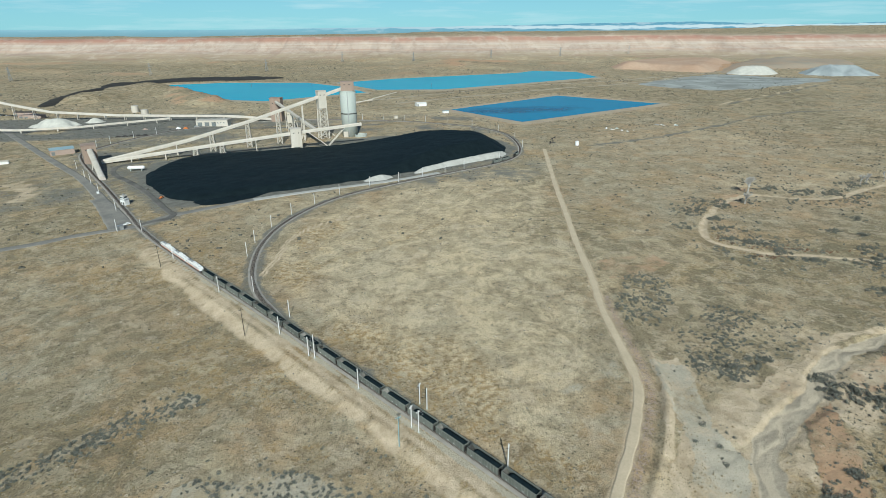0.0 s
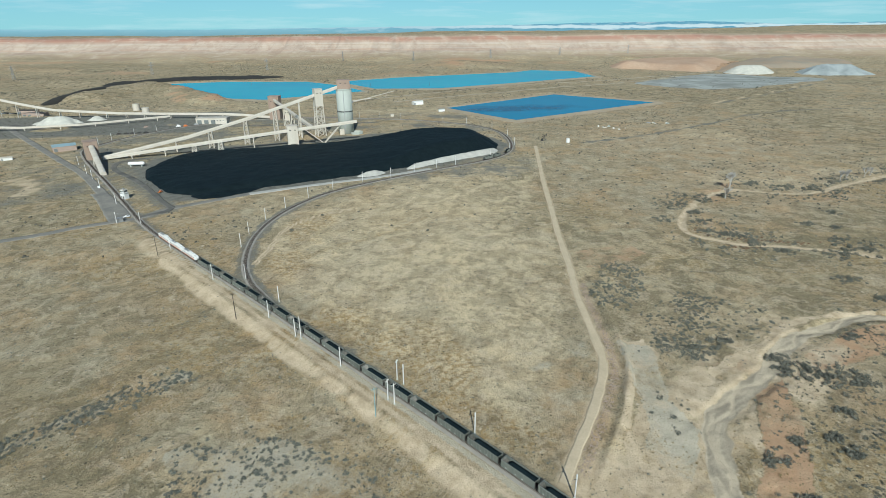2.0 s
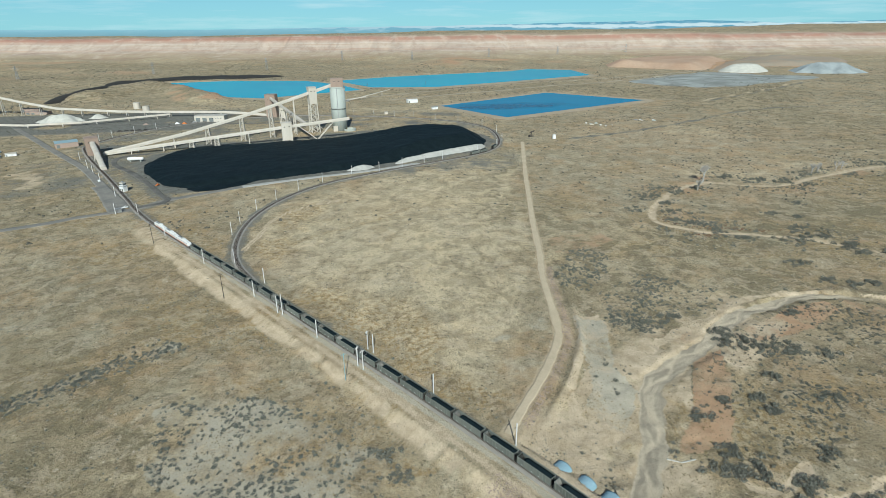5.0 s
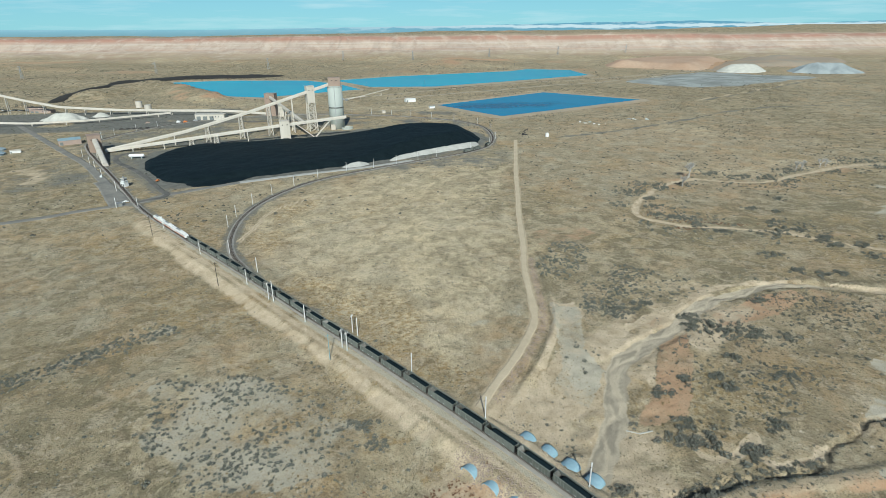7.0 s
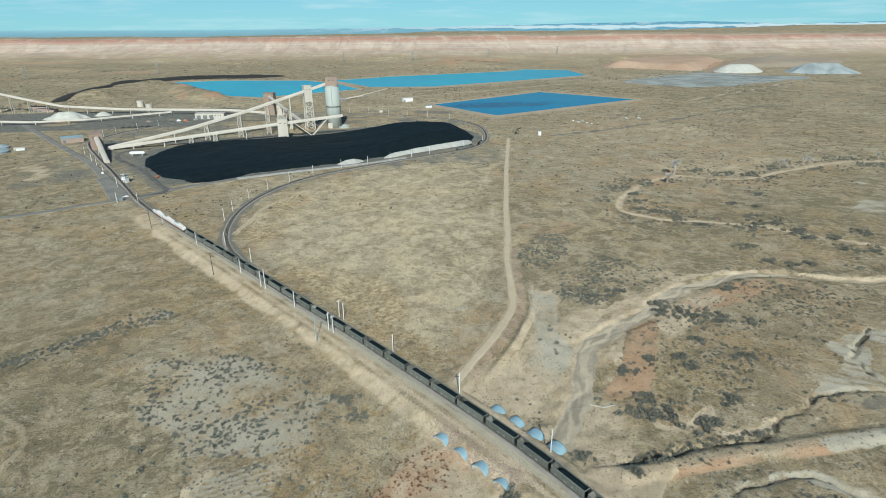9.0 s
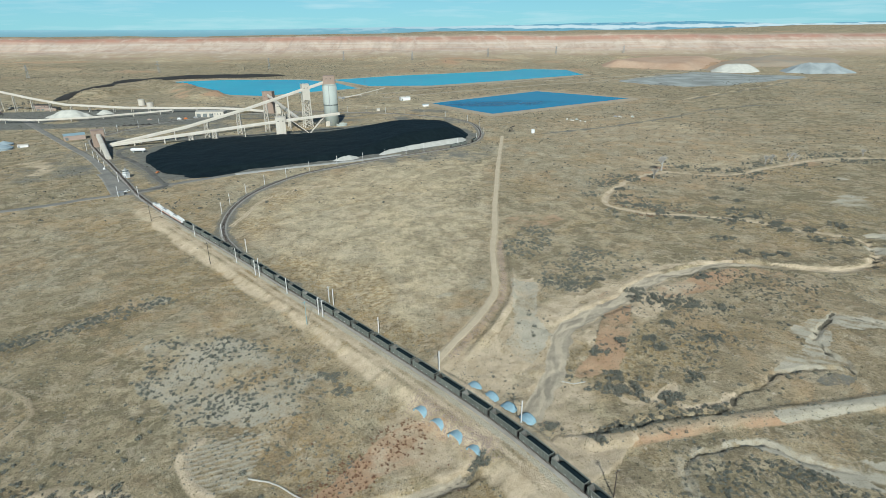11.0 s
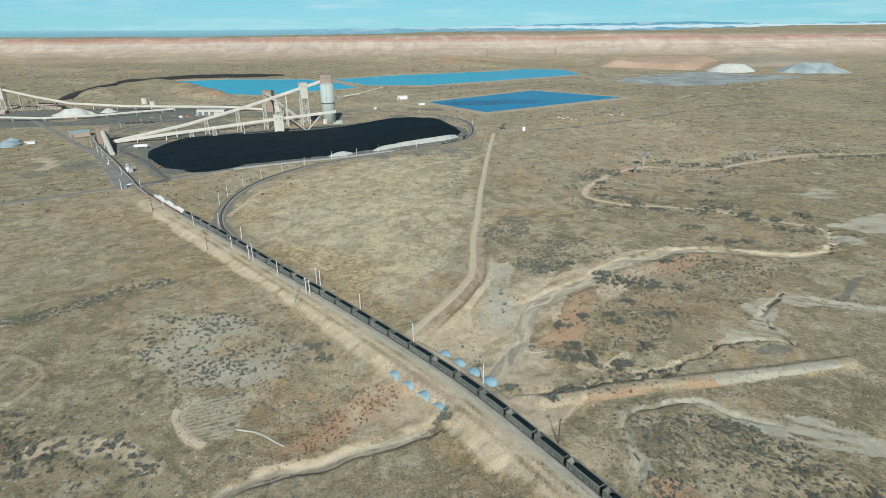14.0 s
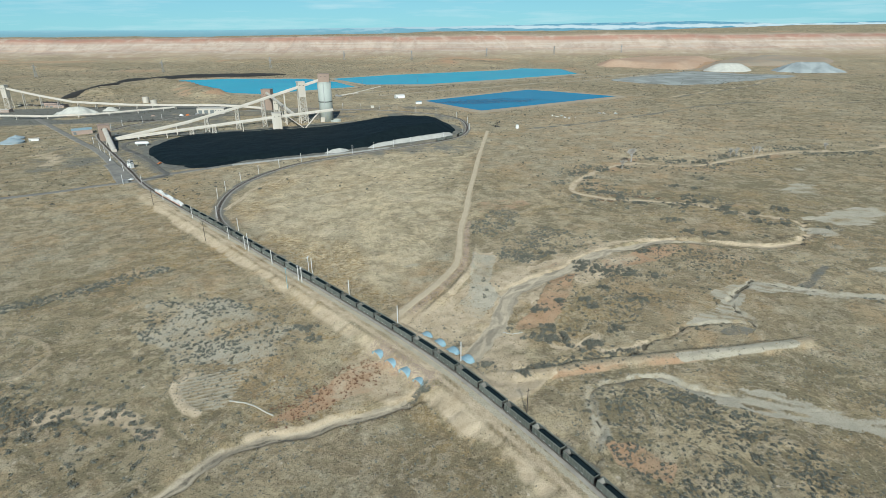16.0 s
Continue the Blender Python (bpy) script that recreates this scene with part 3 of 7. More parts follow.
MEADOW = [(20, 205), (-30, 285), (-52, 320), (-58, 370), (-52, 430), (-20, 485), (50, 545), (150, 600), (225, 610), (196, 505), (172, 420), (150, 335), (128, 262), (118, 225), (90, 175), (62, 150)]
GREY_PAN = [(887, 1560), (904, 1410), (1042, 1300), (1349, 1463), (1430, 1640), (1119, 1730)]
INNER = [(152, 140), (170, 162), (213, 190), (285, 205), (340, 178), (292, 140), (215, 99), (163, 92)]
BRUSH_N = [(140, 198), (169, 185), (190, 195), (240, 214), (222, 240), (199, 258), (159, 236)]
SAGE_L = [(-74, 172), (-42, 175), (-11, 160), (9, 137), (24, 118), (15, 102), (-13, 98), (-45, 106), (-68, 135)]
SAGE_BL = [(-118, 96), (-82, 73), (-34, 38), (-20, 12), (-60, -20), (-110, 10)]
BAND = spline([(-190, 165), (-137, 187), (-118, 200), (-107, 210), (-80, 224)], 4.0)


def near_line(x, y, line):
    """For each place: distance to the line, signed side, share of the length, and arc."""
    best = np.full(x.shape, 1e9)
    side, where = np.zeros(x.shape), np.zeros(x.shape)
    lo, hi = line.min(0) - 160, line.max(0) + 160
    pick = np.nonzero((x > lo[0]) & (x < hi[0]) & (y > lo[1]) & (y < hi[1]))
    px, py = x[pick], y[pick]
    bd, bs, bw = np.full(px.shape, 1e9), np.zeros(px.shape), np.zeros(px.shape)
    k = len(line) - 1
    for i in range(k):
        ax, ay = line[i]
        dx, dy = line[i + 1] - line[i]
        u = np.clip(((px - ax) * dx + (py - ay) * dy) / (dx * dx + dy * dy), 0, 1)
        ex, ey = px - ax - u * dx, py - ay - u * dy
        d = np.hypot(ex, ey)
        m = d < bd
        bd[m] = d[m]
        bs[m] = np.sign(dx * ey - dy * ex)[m]
        bw[m] = ((i + u) / k)[m]
    best[pick], side[pick], where[pick] = bd, bs, bw
    return best, side, where


def inside(x, y, poly):
    poly = np.array(poly, float)
    res = np.zeros(x.shape, bool)
    j = len(poly) - 1
    for i in range(len(poly)):
        (xi, yi), (xj, yj) = poly[i], poly[j]
        c = ((yi > y) != (yj > y)) & (x < (xj - xi) * (y - yi) / (yj - yi + 1e-9) + xi)
        res ^= c
        j = i
    return res


LAT = np.random.RandomState(7).rand(257, 257)


def vnoise(x, y, size, octaves=4, gain=0.5):
    """Smooth value noise, about -1 to 1, with features of that size in metres."""
    out, amp, tot = 0.0, 1.0, 0.0
    for o in range(octaves):
        fx, fy = x / size * 2 ** o + 37.3 * o, y / size * 2 ** o + 11.9 * o
        ix, iy = np.floor(fx).astype(int), np.floor(fy).astype(int)
        u, v = fx - ix, fy - iy
        u, v = u * u * (3 - 2 * u), v * v * (3 - 2 * v)
        a, b = LAT[ix % 256, iy % 256], LAT[(ix + 1) % 256, iy % 256]
        c, d = LAT[ix % 256, (iy + 1) % 256], LAT[(ix + 1) % 256, (iy + 1) % 256]
        out = out + amp * ((a * (1 - u) + b * u) * (1 - v) + (c * (1 - u) + d * u) * v)
        tot, amp = tot + amp, amp * gain
    return 2 * out / tot - 1


def sstep(a, b, v):
    t = np.clip((v - a) / (b - a), 0, 1)
    return t * t * (3 - 2 * t)


def axis_steps(lo, f0, f1, hi, fine, far, grow):
    """Grid lines: fine between f0 and f1, growing to the far step outside."""
    mid = list(np.arange(f0, f1, fine))
    s, v, up_side = fine, mid[-1], []
    while v < hi:
        s = min(far, s * grow)
        v += s
        up_side.append(v)
    s, v, low_side = fine, f0, []
    while v > lo:
        s = min(far, s * grow)
        v -= s
        low_side.append(v)
    return np.array(low_side[::-1] + mid + up_side)


GX = axis_steps(-3600, -95, 310, 5000, 1.2, 21.0, 1.05)
GY = axis_steps(-1500, 0, 265, 4950, 1.2, 22.0, 1.0172)
XX, YY = np.meshgrid(GX, GY)
# along and across the way the scarp faces
VV = 0.183 * XX + 0.983 * YY
UU = 0.983 * XX - 0.183 * YY

# natural lines wander: a warped plan for them
WX = XX + 2.6 * vnoise(XX, YY, 34, 3) + 1.8 * vnoise(XX + 77, YY, 9, 3)
WY = YY + 2.6 * vnoise(XX, YY + 400, 34, 3) + 1.8 * vnoise(XX, YY + 177, 9, 3)
d_main, side_main, w_main = near_line(XX, YY, MAIN)
d_road, side_road, w_road = near_line(XX, YY, ROAD)
d_wash, side_wash, w_wash = near_line(WX, WY, WASH)
d_washw, _, w_washw = near_line(WX, WY, WASH_W)
d_gully, side_gully, w_gully = near_line(WX, WY, GULLY)
d_pan, _, _ = near_line(WX, WY, PAN)
d_dike, side_dike, _ = near_line(XX, YY, DIKE)
d_paved, _, _ = near_line(XX, YY, PAVED)
d_south, _, _ = near_line(XX, YY, SOUTH)
d_plant, _, _ = near_line(XX, YY, PLANT)
d_scar, _, _ = near_line(WX, WY, SCAR)
d_trail, _, _ = near_line(WX, WY, TRAIL)
d_haul = np.minimum.reduce([near_line(XX, YY, h)[0] for h in HAULS])
d_far = np.minimum.reduce([near_line(XX, YY, h)[0] for h in FAR_ROADS])
ragged = vnoise(XX, YY, 9, 3)

relief = vnoise(XX, YY, 240, 5, 0.45)
calm = sstep(1150, 1700, VV)
HH = 0.5 * relief + 0.22 * vnoise(XX, YY, 11, 3)
# rolling far country, then the scarp and the plain above it
HH += calm * (9.0 * vnoise(XX, YY, 330, 5, 0.5) + 3.5 * np.abs(vnoise(XX + 90, YY, 130, 4, 0.55)) + 1.0)
hills = sstep(1900, 2400, VV) * (1 - sstep(3000, 3200, VV))
HH += hills * (20 * np.maximum(0, vnoise(XX, YY, 260, 4)) + 3)
scarp_v = 3420 + 130 * vnoise(UU, VV * 0.15, 900, 3) + 85 * vnoise(UU, VV * 0.2, 150, 4, 0.65)
rise = 0.35 * sstep(-420, -150, VV - scarp_v) + 0.65 * sstep(-190, 40, VV - scarp_v)
flute = vnoise(UU, VV * 0.1, 85, 3, 0.7) - 0.6 * np.abs(vnoise(UU + 400, VV * 0.12, 180, 3, 0.6))
bear = UU / np.maximum(VV, 300)
crest = np.interp(bear, (-0.79, -0.59, -0.39, -0.18, 0.0, 0.165, 0.31, 0.51, 0.77), (104, 101, 102, 105, 111, 114, 117, 106, 101))
rim_4k = np.interp(bear, (-0.79, -0.39, 0.0, 0.2, 0.3, 0.5, 0.75), (102, 98, 120, 124, 126, 141, 161))
HH += rise * (crest + (4 * vnoise(XX, YY, 500, 4) + 2) * sstep(3500, 3900, VV)) + 30.0 * flute * np.exp(-((VV - scarp_v + 130) / 170) ** 2)
low_rock = sstep(2700, 3100, VV) * (1 - rise)
HH += low_rock * (5 + 7 * np.abs(flute))
k4 = np.clip((VV - 3480) / 1100, 0, 1)
HH += k4 * (rim_4k - crest)
HILL = spline([(-585, 1440), (-580, 1560), (-555, 1640), (-500, 1690), (-420, 1600), (-340, 1420), (-300, 1330)], 10.0)
d_hill = near_line(XX, YY, HILL)[0]
HH += 13 * sstep(85, 8, d_hill + 14 * vnoise(XX, YY, 60, 3)) * (1 + 0.35 * vnoise(XX, YY, 45, 4))
# hollow where the wash comes to the culverts
hollow = np.maximum(sstep(75, 12, np.hypot(XX - 118, YY - 98)), sstep(70, 14, np.hypot(XX - 52, YY - 58)))
HH -= 3.0 * hollow
# the lower plain on the south-west side of the line
HH -= 2.2 * sstep(9, 22, d_main) * (side_main > 0) * sstep(0.285, 0.25, w_main) * sstep(300, 90, d_main)
# watercourses
FX = XX + 1.5 * vnoise(XX, YY, 9, 2) + 1.7 * vnoise(XX + 50, YY, 5, 2)
FY = YY + 1.5 * vnoise(XX, YY + 90, 9, 2) + 1.7 * vnoise(XX + 50, YY + 50, 5, 2)
bed = np.maximum(0.8, 5.2 - 2.4 * sstep(0.12, 0.20, w_wash) - 1.1 * sstep(0.2, 0.3, w_wash) + (1.5 - 0.7 * sstep(0.15, 0.25, w_wash)) * vnoise(XX, YY, 22, 3))
depth = 0.9 * (1 - 0.35 * sstep(0.1, 0.5, w_wash)) * (0.8 + 0.8 * vnoise(XX, YY, 35, 3)) + 0.35 * vnoise(XX, YY, 7, 3)
bank_run = np.where(side_wash > 0, 1.0, 4.5)
cut = 1 - sstep(bed, bed + bank_run, d_wash + 0.5 * ragged)
HH = np.where(d_wash < 30, HH * (1 - cut) + cut * np.minimum(HH, -depth - 0.9 * sstep(0.08, 0.0, w_wash)), HH)
# the thread of the stream inside the bed
thread = np.abs(d_wash * side_wash + 3.0 * np.sin(w_wash * 210) * np.clip(bed / 4 - 0.3, 0, 1) + 1.2 * vnoise(XX, YY, 8, 2))
HH -= 0.45 * cut * sstep(1.4, 0.4, thread) * (d_wash < 12)
cut_w = 1 - sstep(1.5, 4.2, d_washw + 1.0 * ragged)
HH -= 1.7 * cut_w
d_crack, _, w_crack = near_line(FX, FY, GULLY)
gw = 0.6 + 1.5 * vnoise(XX, YY, 9, 3)
cut_g = (1 - sstep(np.maximum(0.25, gw), np.maximum(1.1, gw + 0.9), d_crack)) * sstep(0.99, 0.8, w_crack)
HH -= 1.25 * cut_g * (1 - 0.6 * sstep(0.55, 0.65, w_crack))
d_pcrack, _, w_pan = near_line(FX, FY, PAN)
cut_p = (1 - sstep(0.4, 1.5, d_pcrack + 0.5 * ragged)) * sstep(0.62, 0.5, w_pan)
HH -= 1.4 * cut_p
RX, RY = XX + 3.5 * vnoise(XX, YY, 16, 4), YY + 3.5 * vnoise(XX + 200, YY, 16, 4)
SX, SY = XX + 3.5 * vnoise(XX, YY, 13, 4, 0.6), YY + 3.5 * vnoise(XX + 200, YY, 13, 4, 0.6)
in_bulb, in_pan, in_fan = inside(SX, SY, BULB), inside(SX, SY, PAN_FLAT), inside(SX, SY, FAN)
HH -= 0.25 * (in_bulb | in_pan)
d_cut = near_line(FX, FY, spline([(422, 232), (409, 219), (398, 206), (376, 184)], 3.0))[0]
HH -= 2.2 * (1 - sstep(1.0, 2.6, d_cut))
# broken ground: terraces and rills along the wash, hummocks on the plain
torn = sstep(34, 6, d_wash) * sstep(0.45, 0.3, w_wash) * (1 - cut)
HH += torn * (1.1 * np.abs(vnoise(XX, YY, 13, 4, 0.6)) + 0.5 * vnoise(XX * 0.5 + YY * 0.4, YY - XX * 0.4, 6, 3) - 0.2)
HH += 0.5 * torn * sstep(0.0, 0.06, vnoise(XX + 60, YY, 24, 3)) + 0.35 * torn * sstep(0.2, 0.25, vnoise(XX, YY + 33, 17, 3))
HH += 0.5 * vnoise(XX, YY, 30, 4, 0.6) * sstep(900, 300, YY) + 0.22 * sstep(0.15, 0.4, vnoise(XX + 12, YY, 4.5, 2)) * sstep(300, 200, YY)
patch_h = vnoise(XX, YY, 6, 3)
in_furrow = inside(XX + 1.2 * ragged, YY + 1.2 * ragged, FURROW)
furrow_wave = np.sin(2 * np.pi * (YY * 0.968 - XX * 0.25 + 0.5 * vnoise(XX, YY, 14, 2)) / 2.7)
HH += 0.22 * furrow_wave * in_furrow
HH += 0.8 * np.exp(-(near_line(WX, WY, DISH)[0] / 2.2) ** 2) + 0.7 * np.exp(-(near_line(XX, YY, CRESCENT)[0] / 1.6) ** 2)
HH += 0.9 * np.exp(-(near_line(XX + 0.8 * ragged, YY, SPOIL_LINE)[0] / 1.5) ** 2) * (1 + 0.5 * patch_h)
HH -= 0.5 * np.exp(-(near_line(FX, FY, RUNNEL)[0] / 1.2) ** 2)
# dike beside the ditch, and the ditch itself
HH += 1.5 * (1 - sstep(1.6, 6.0, d_dike + 1.2 * vnoise(XX, YY, 14, 3)))
HH += 0.9 * in_fan
# borrow bank along the dirt road
d_bank, _, _ = near_line(XX, YY, ROAD[int(len(ROAD) * 0.70):])
HH += 1.7 * np.exp(-((d_bank - 11.5) / 2.0) ** 2) * (0.9 + 0.5 * vnoise(XX, YY, 9, 3)) * (side_road > 0) * (w_road > 0.70) * (1 - sstep(0.95, 1.0, w_road))
# road and rail beds
for dd, half, fall in ((d_road, 4.5, 5.0), (d_paved, 6, 6), (d_south, 6, 6), (d_plant, 8, 6)):
    k = 1 - sstep(half, half + fall, dd)
    HH = HH * (1 - k) + k * 0.05
flat = sstep(110, 30, np.hypot(np.maximum(0, np.abs(XX + 70) - 240), np.maximum(0, np.abs(YY - 800) - 200)))
HH = HH * (1 - 0.7 * flat)
cz = sstep(46, 28, np.hypot(XX - 81, YY - 86))
shelf = np.where((side_main > 0) & (w_main < 0.275), 12.5 + 0.5 * cz, 5.0 + 3.6 * cz)
arc_main = w_main * len(MAIN) * 3.0
rill = vnoise(arc_main, d_main * 0.12, 4.5, 3, 0.6)
bank_h = 0.35 - np.maximum(0, d_main - shelf - 1.2 * rill) * (0.40 + 0.4 * cz) + (0.3 * ragged + 0.7 * rill) * sstep(shelf, shelf + 3, d_main)
on_bed = d_main < shelf + 0.6
HH = np.where(d_main < 60, np.maximum(HH, bank_h), HH)
HH = np.where(on_bed, 0.35, HH)
# pond basins and their banks
for poly, brim in ((POND_A, 2.0), (POND_B, 3.0), (POND_C, 2.5)):
    ring = np.vstack([np.array(poly, float), [poly[0]]])
    ring = np.vstack([np.linspace(ring[i], ring[i + 1], 24, endpoint=False) for i in range(len(poly))] + [ring[:1]])
    dp, _, _ = near_line(XX, YY, ring)
    ins = inside(XX, YY, poly)
    HH = np.where(ins, -4.0, np.where(dp < 18, np.minimum(HH, -0.9), HH))
SCARP_ROCK = np.clip(sstep(2760, 3120, VV + 90 * vnoise(XX, YY, 300, 4)) * (1 - sstep(60, 340, VV - scarp_v)), 0, 1)


def sheet_height(x, y):
    """Height of the ground sheet at plan places."""
    x, y = np.asarray(x, float), np.asarray(y, float)
    i = np.clip(np.searchsorted(GX, x) - 1, 0, len(GX) - 2)
    j = np.clip(np.searchsorted(GY, y) - 1, 0, len(GY) - 2)
    u, v = (x - GX[i]) / (GX[i + 1] - GX[i]), (y - GY[j]) / (GY[j + 1] - GY[j])
    a, b, c, d = HH[j, i], HH[j, i + 1], HH[j + 1, i], HH[j + 1, i + 1]
    return (a * (1 - u) + b * u) * (1 - v) + (c * (1 - u) + d * u) * v


def gz(x, y):
    return float(sheet_height(x, y))


# soil kinds: r bare tan sand, g red earth, b pale alkali; alpha scarp rock
SOIL = np.zeros(XX.shape + (4,))
SOIL[..., 3] = SCARP_ROCK
d_bline = near_line(WX, WY, BANK)[0]
d_tr2 = near_line(WX * 0.4 + XX * 0.6, WY * 0.4 + YY * 0.6, TRACK2)[0]
west = (side_main > 0) * sstep(0.285, 0.27, w_main)
patchy = vnoise(XX, YY, 12, 4, 0.6)
tracks = sstep(0.9, 0.3, np.abs(d_scar - 1.3)) * 0.75 + 0.35 * sstep(7, 2, d_scar + 3 * patchy)
sand = np.maximum.reduce([
    0.55 * sstep(3.2, 1.0, d_bline + patchy), 0.5 * sstep(1.0, 0.3, np.abs(d_tr2 - 0.9)),
    # verge, service track and fluted bank beside the line
    west * (0.52 + 0.45 * patchy) * sstep(2.5, 4.0, d_main) * sstep(shelf + 1.5, shelf - 1.0, d_main), 0.95 * west * sstep(1.6, 0.5, np.abs(d_main - 9.0) + 0.4 * ragged),
    west * (0.72 - 0.5 * np.maximum(0, rill) + 0.35 * patchy) * sstep(shelf - 1, shelf + 0.5, d_main) * sstep(shelf + 11, shelf + 4, d_main + 5 * vnoise(XX, YY, 18, 4)),
    # cut banks and bars of the wash
    0.95 * np.exp(-((d_wash - bed - 0.9 + ragged) / 1.1) ** 2) * (side_wash > 0) * sstep(-0.35, 0.1, vnoise(XX, YY, 30, 3)) * sstep(0.05, 0.12, w_wash),
    0.6 * np.exp(-((d_wash - bed - 2.0 + 1.5 * ragged) / 2.0) ** 2) * (side_wash < 0) * sstep(-0.1, 0.3, vnoise(XX, YY, 24, 3)), 0.75 * cut * (d_wash < 30) * sstep(0.17, 0.24, w_wash),
    0.7 * sstep(7.0, 4.0, d_washw + 3.0 * patchy) * (YY > np.interp(XX, (-22, 3, 14, 29, 38, 57, 80), (18, 37, 41, 45, 50, 54, 64))) * sstep(-0.3, 0.15, vnoise(XX, YY, 16, 3)), 0.55 * (1 - sstep(2.4, 4.6, d_road + 1.4 * patchy)),
    sstep(48, 12, d_wash) * sstep(0.19, 0.12, w_wash) * (0.54 + 0.7 * patchy + 0.3 * vnoise(XX + 5, YY, 40, 3)), (0.36 + 0.6 * patchy) * sstep(30, 12, np.hypot(XX - 104, YY - 108)),
    0.5 * sstep(3.4, 1.2, near_line(WX, WY, DISH)[0] + patchy), 0.85 * sstep(4.2, 1.6, near_line(XX, YY, CRESCENT)[0] + 1.5 * patchy), (0.65 + 0.5 * patchy) * sstep(8, 3, near_line(WX, WY, SAGE_STRIP)[0]),
    (0.66 + 0.45 * patchy) * sstep(46, 26, np.hypot(XX - 100, YY - 104)), (0.6 + 0.5 * patchy) * sstep(30, 16, np.hypot(XX - 56, YY - 74)) * (YY > 60),
    0.95 * sstep(3.2, 1.4, near_line(FX, FY, CUT_BANK)[0] + patchy), 0.95 * sstep(3.0, 1.2, near_line(XX, YY, SPOIL_LINE)[0] + 1.2 * patchy), 0.85 * sstep(2.6, 1.0, near_line(FX, FY, RUNNEL)[0] + patchy),
    tracks, 0.4 * (1 - sstep(1.5, 4.0, d_trail + ragged)),
    0.5 * (1 - sstep(2.5, 5.5, d_dike + 1.6 * patchy)), 0.55 * (1 - sstep(4, 12, d_far + 6 * vnoise(XX, YY, 40, 3))) * (VV > 800),
    (0.6 + 0.4 * patchy) * inside(XX + 8 * patchy, YY + 8 * patchy, [(-360, 640), (-345, 664), (-300, 592), (-296, 568), (-318, 570), (-332, 600)]),
    (0.72 + 0.3 * patchy) * in_fan, (0.74 + 0.4 * patchy) * inside(RX, RY, SHORE), (0.74 + 0.4 * patchy) * inside(RX, RY, BARE_N), (0.70 + 0.45 * patchy) * inside(RX, RY, BARE_S),
    0.3 * (1 - sstep(5, 16, d_bank)) * (w_road > 0.7) + 0.3 * patchy * (d_bank < 22)])
SOIL[..., 0] = np.clip(sand, 0, 1)
red = 0.42 * sstep(0.25, 0.6, vnoise(XX + 500, YY, 200, 5)) * sstep(560, 200, YY) * sstep(150, 240, YY) + (0.8 + 0.5 * patchy) * inside(RX, RY, RUSSET) \
    + (0.36 + 0.5 * patchy) * inside(RX, RY, TERRACE) + 0.55 * sstep(0.2, 0.5, vnoise(XX, YY + 900, 260, 4)) * sstep(1800, 2100, VV) \
    + 0.8 * sstep(0, 60, VV - 2100) * (1 - sstep(2650, 2720, VV)) * sstep(760, 860, UU) * (1 - sstep(1360, 1460, UU))
red = red + 0.75 * sstep(95, 30, d_hill) * sstep(-470, -380, XX) * sstep(-0.15, 0.25, vnoise(XX, YY, 45, 4))
red = red + 0.33 * sstep(1000, 700, XX) * sstep(180, 420, XX) * sstep(250, 420, YY) * sstep(1500, 1100, YY) * (0.6 + 0.8 * vnoise(XX, YY, 170, 4)) + 0.4 * sstep(0.0, 0.5, vnoise(XX, YY, 260, 4)) * sstep(1300, 1800, VV) * sstep(3000, 2600, VV)
red = red + (0.55 + 0.5 * patchy) * sstep(4.2, 1.8, np.abs(d_dike - 3.0)) * (YY < 64) * (XX < 215) + 0.5 * sstep(4, 1, np.abs(d_bank - 5.5)) * (w_road > 0.72) * (side_road > 0) * (0.7 + 0.6 * patchy) \
    + (0.3 + 0.4 * patchy) * sstep(18, 8, np.abs(d_wash - 12)) * sstep(0.1, 0.5, vnoise(XX + 31, YY, 30, 3)) * (d_wash < 40)
red = red + 0.33 * sstep(60, 10, np.hypot(np.maximum(0, np.abs(XX - 265) - 40), np.maximum(0, np.abs(YY - 135) - 18))) * (0.8 + 0.5 * vnoise(XX, YY, 40, 4)) + (0.62 + 0.4 * patchy) * inside(RX, RY, RAW) + (0.4 + 0.4 * patchy) * inside(RX, RY, FLUSH)
red = np.maximum(red, np.maximum((0.66 + 0.35 * patchy) * inside(RX, RY, TERRACE_E), (0.72 + 0.5 * patchy) * inside(RX, RY, RED_BEND)))
SOIL[..., 1] = np.clip(red, 0, 1)
SOIL[..., 0] *= 1 - 0.7 * inside(RX, RY, TERRACE_E)
streak = vnoise((XX * 0.82 - YY * 0.57) * 0.22, XX * 0.57 + YY * 0.82, 2.6, 3, 0.6)
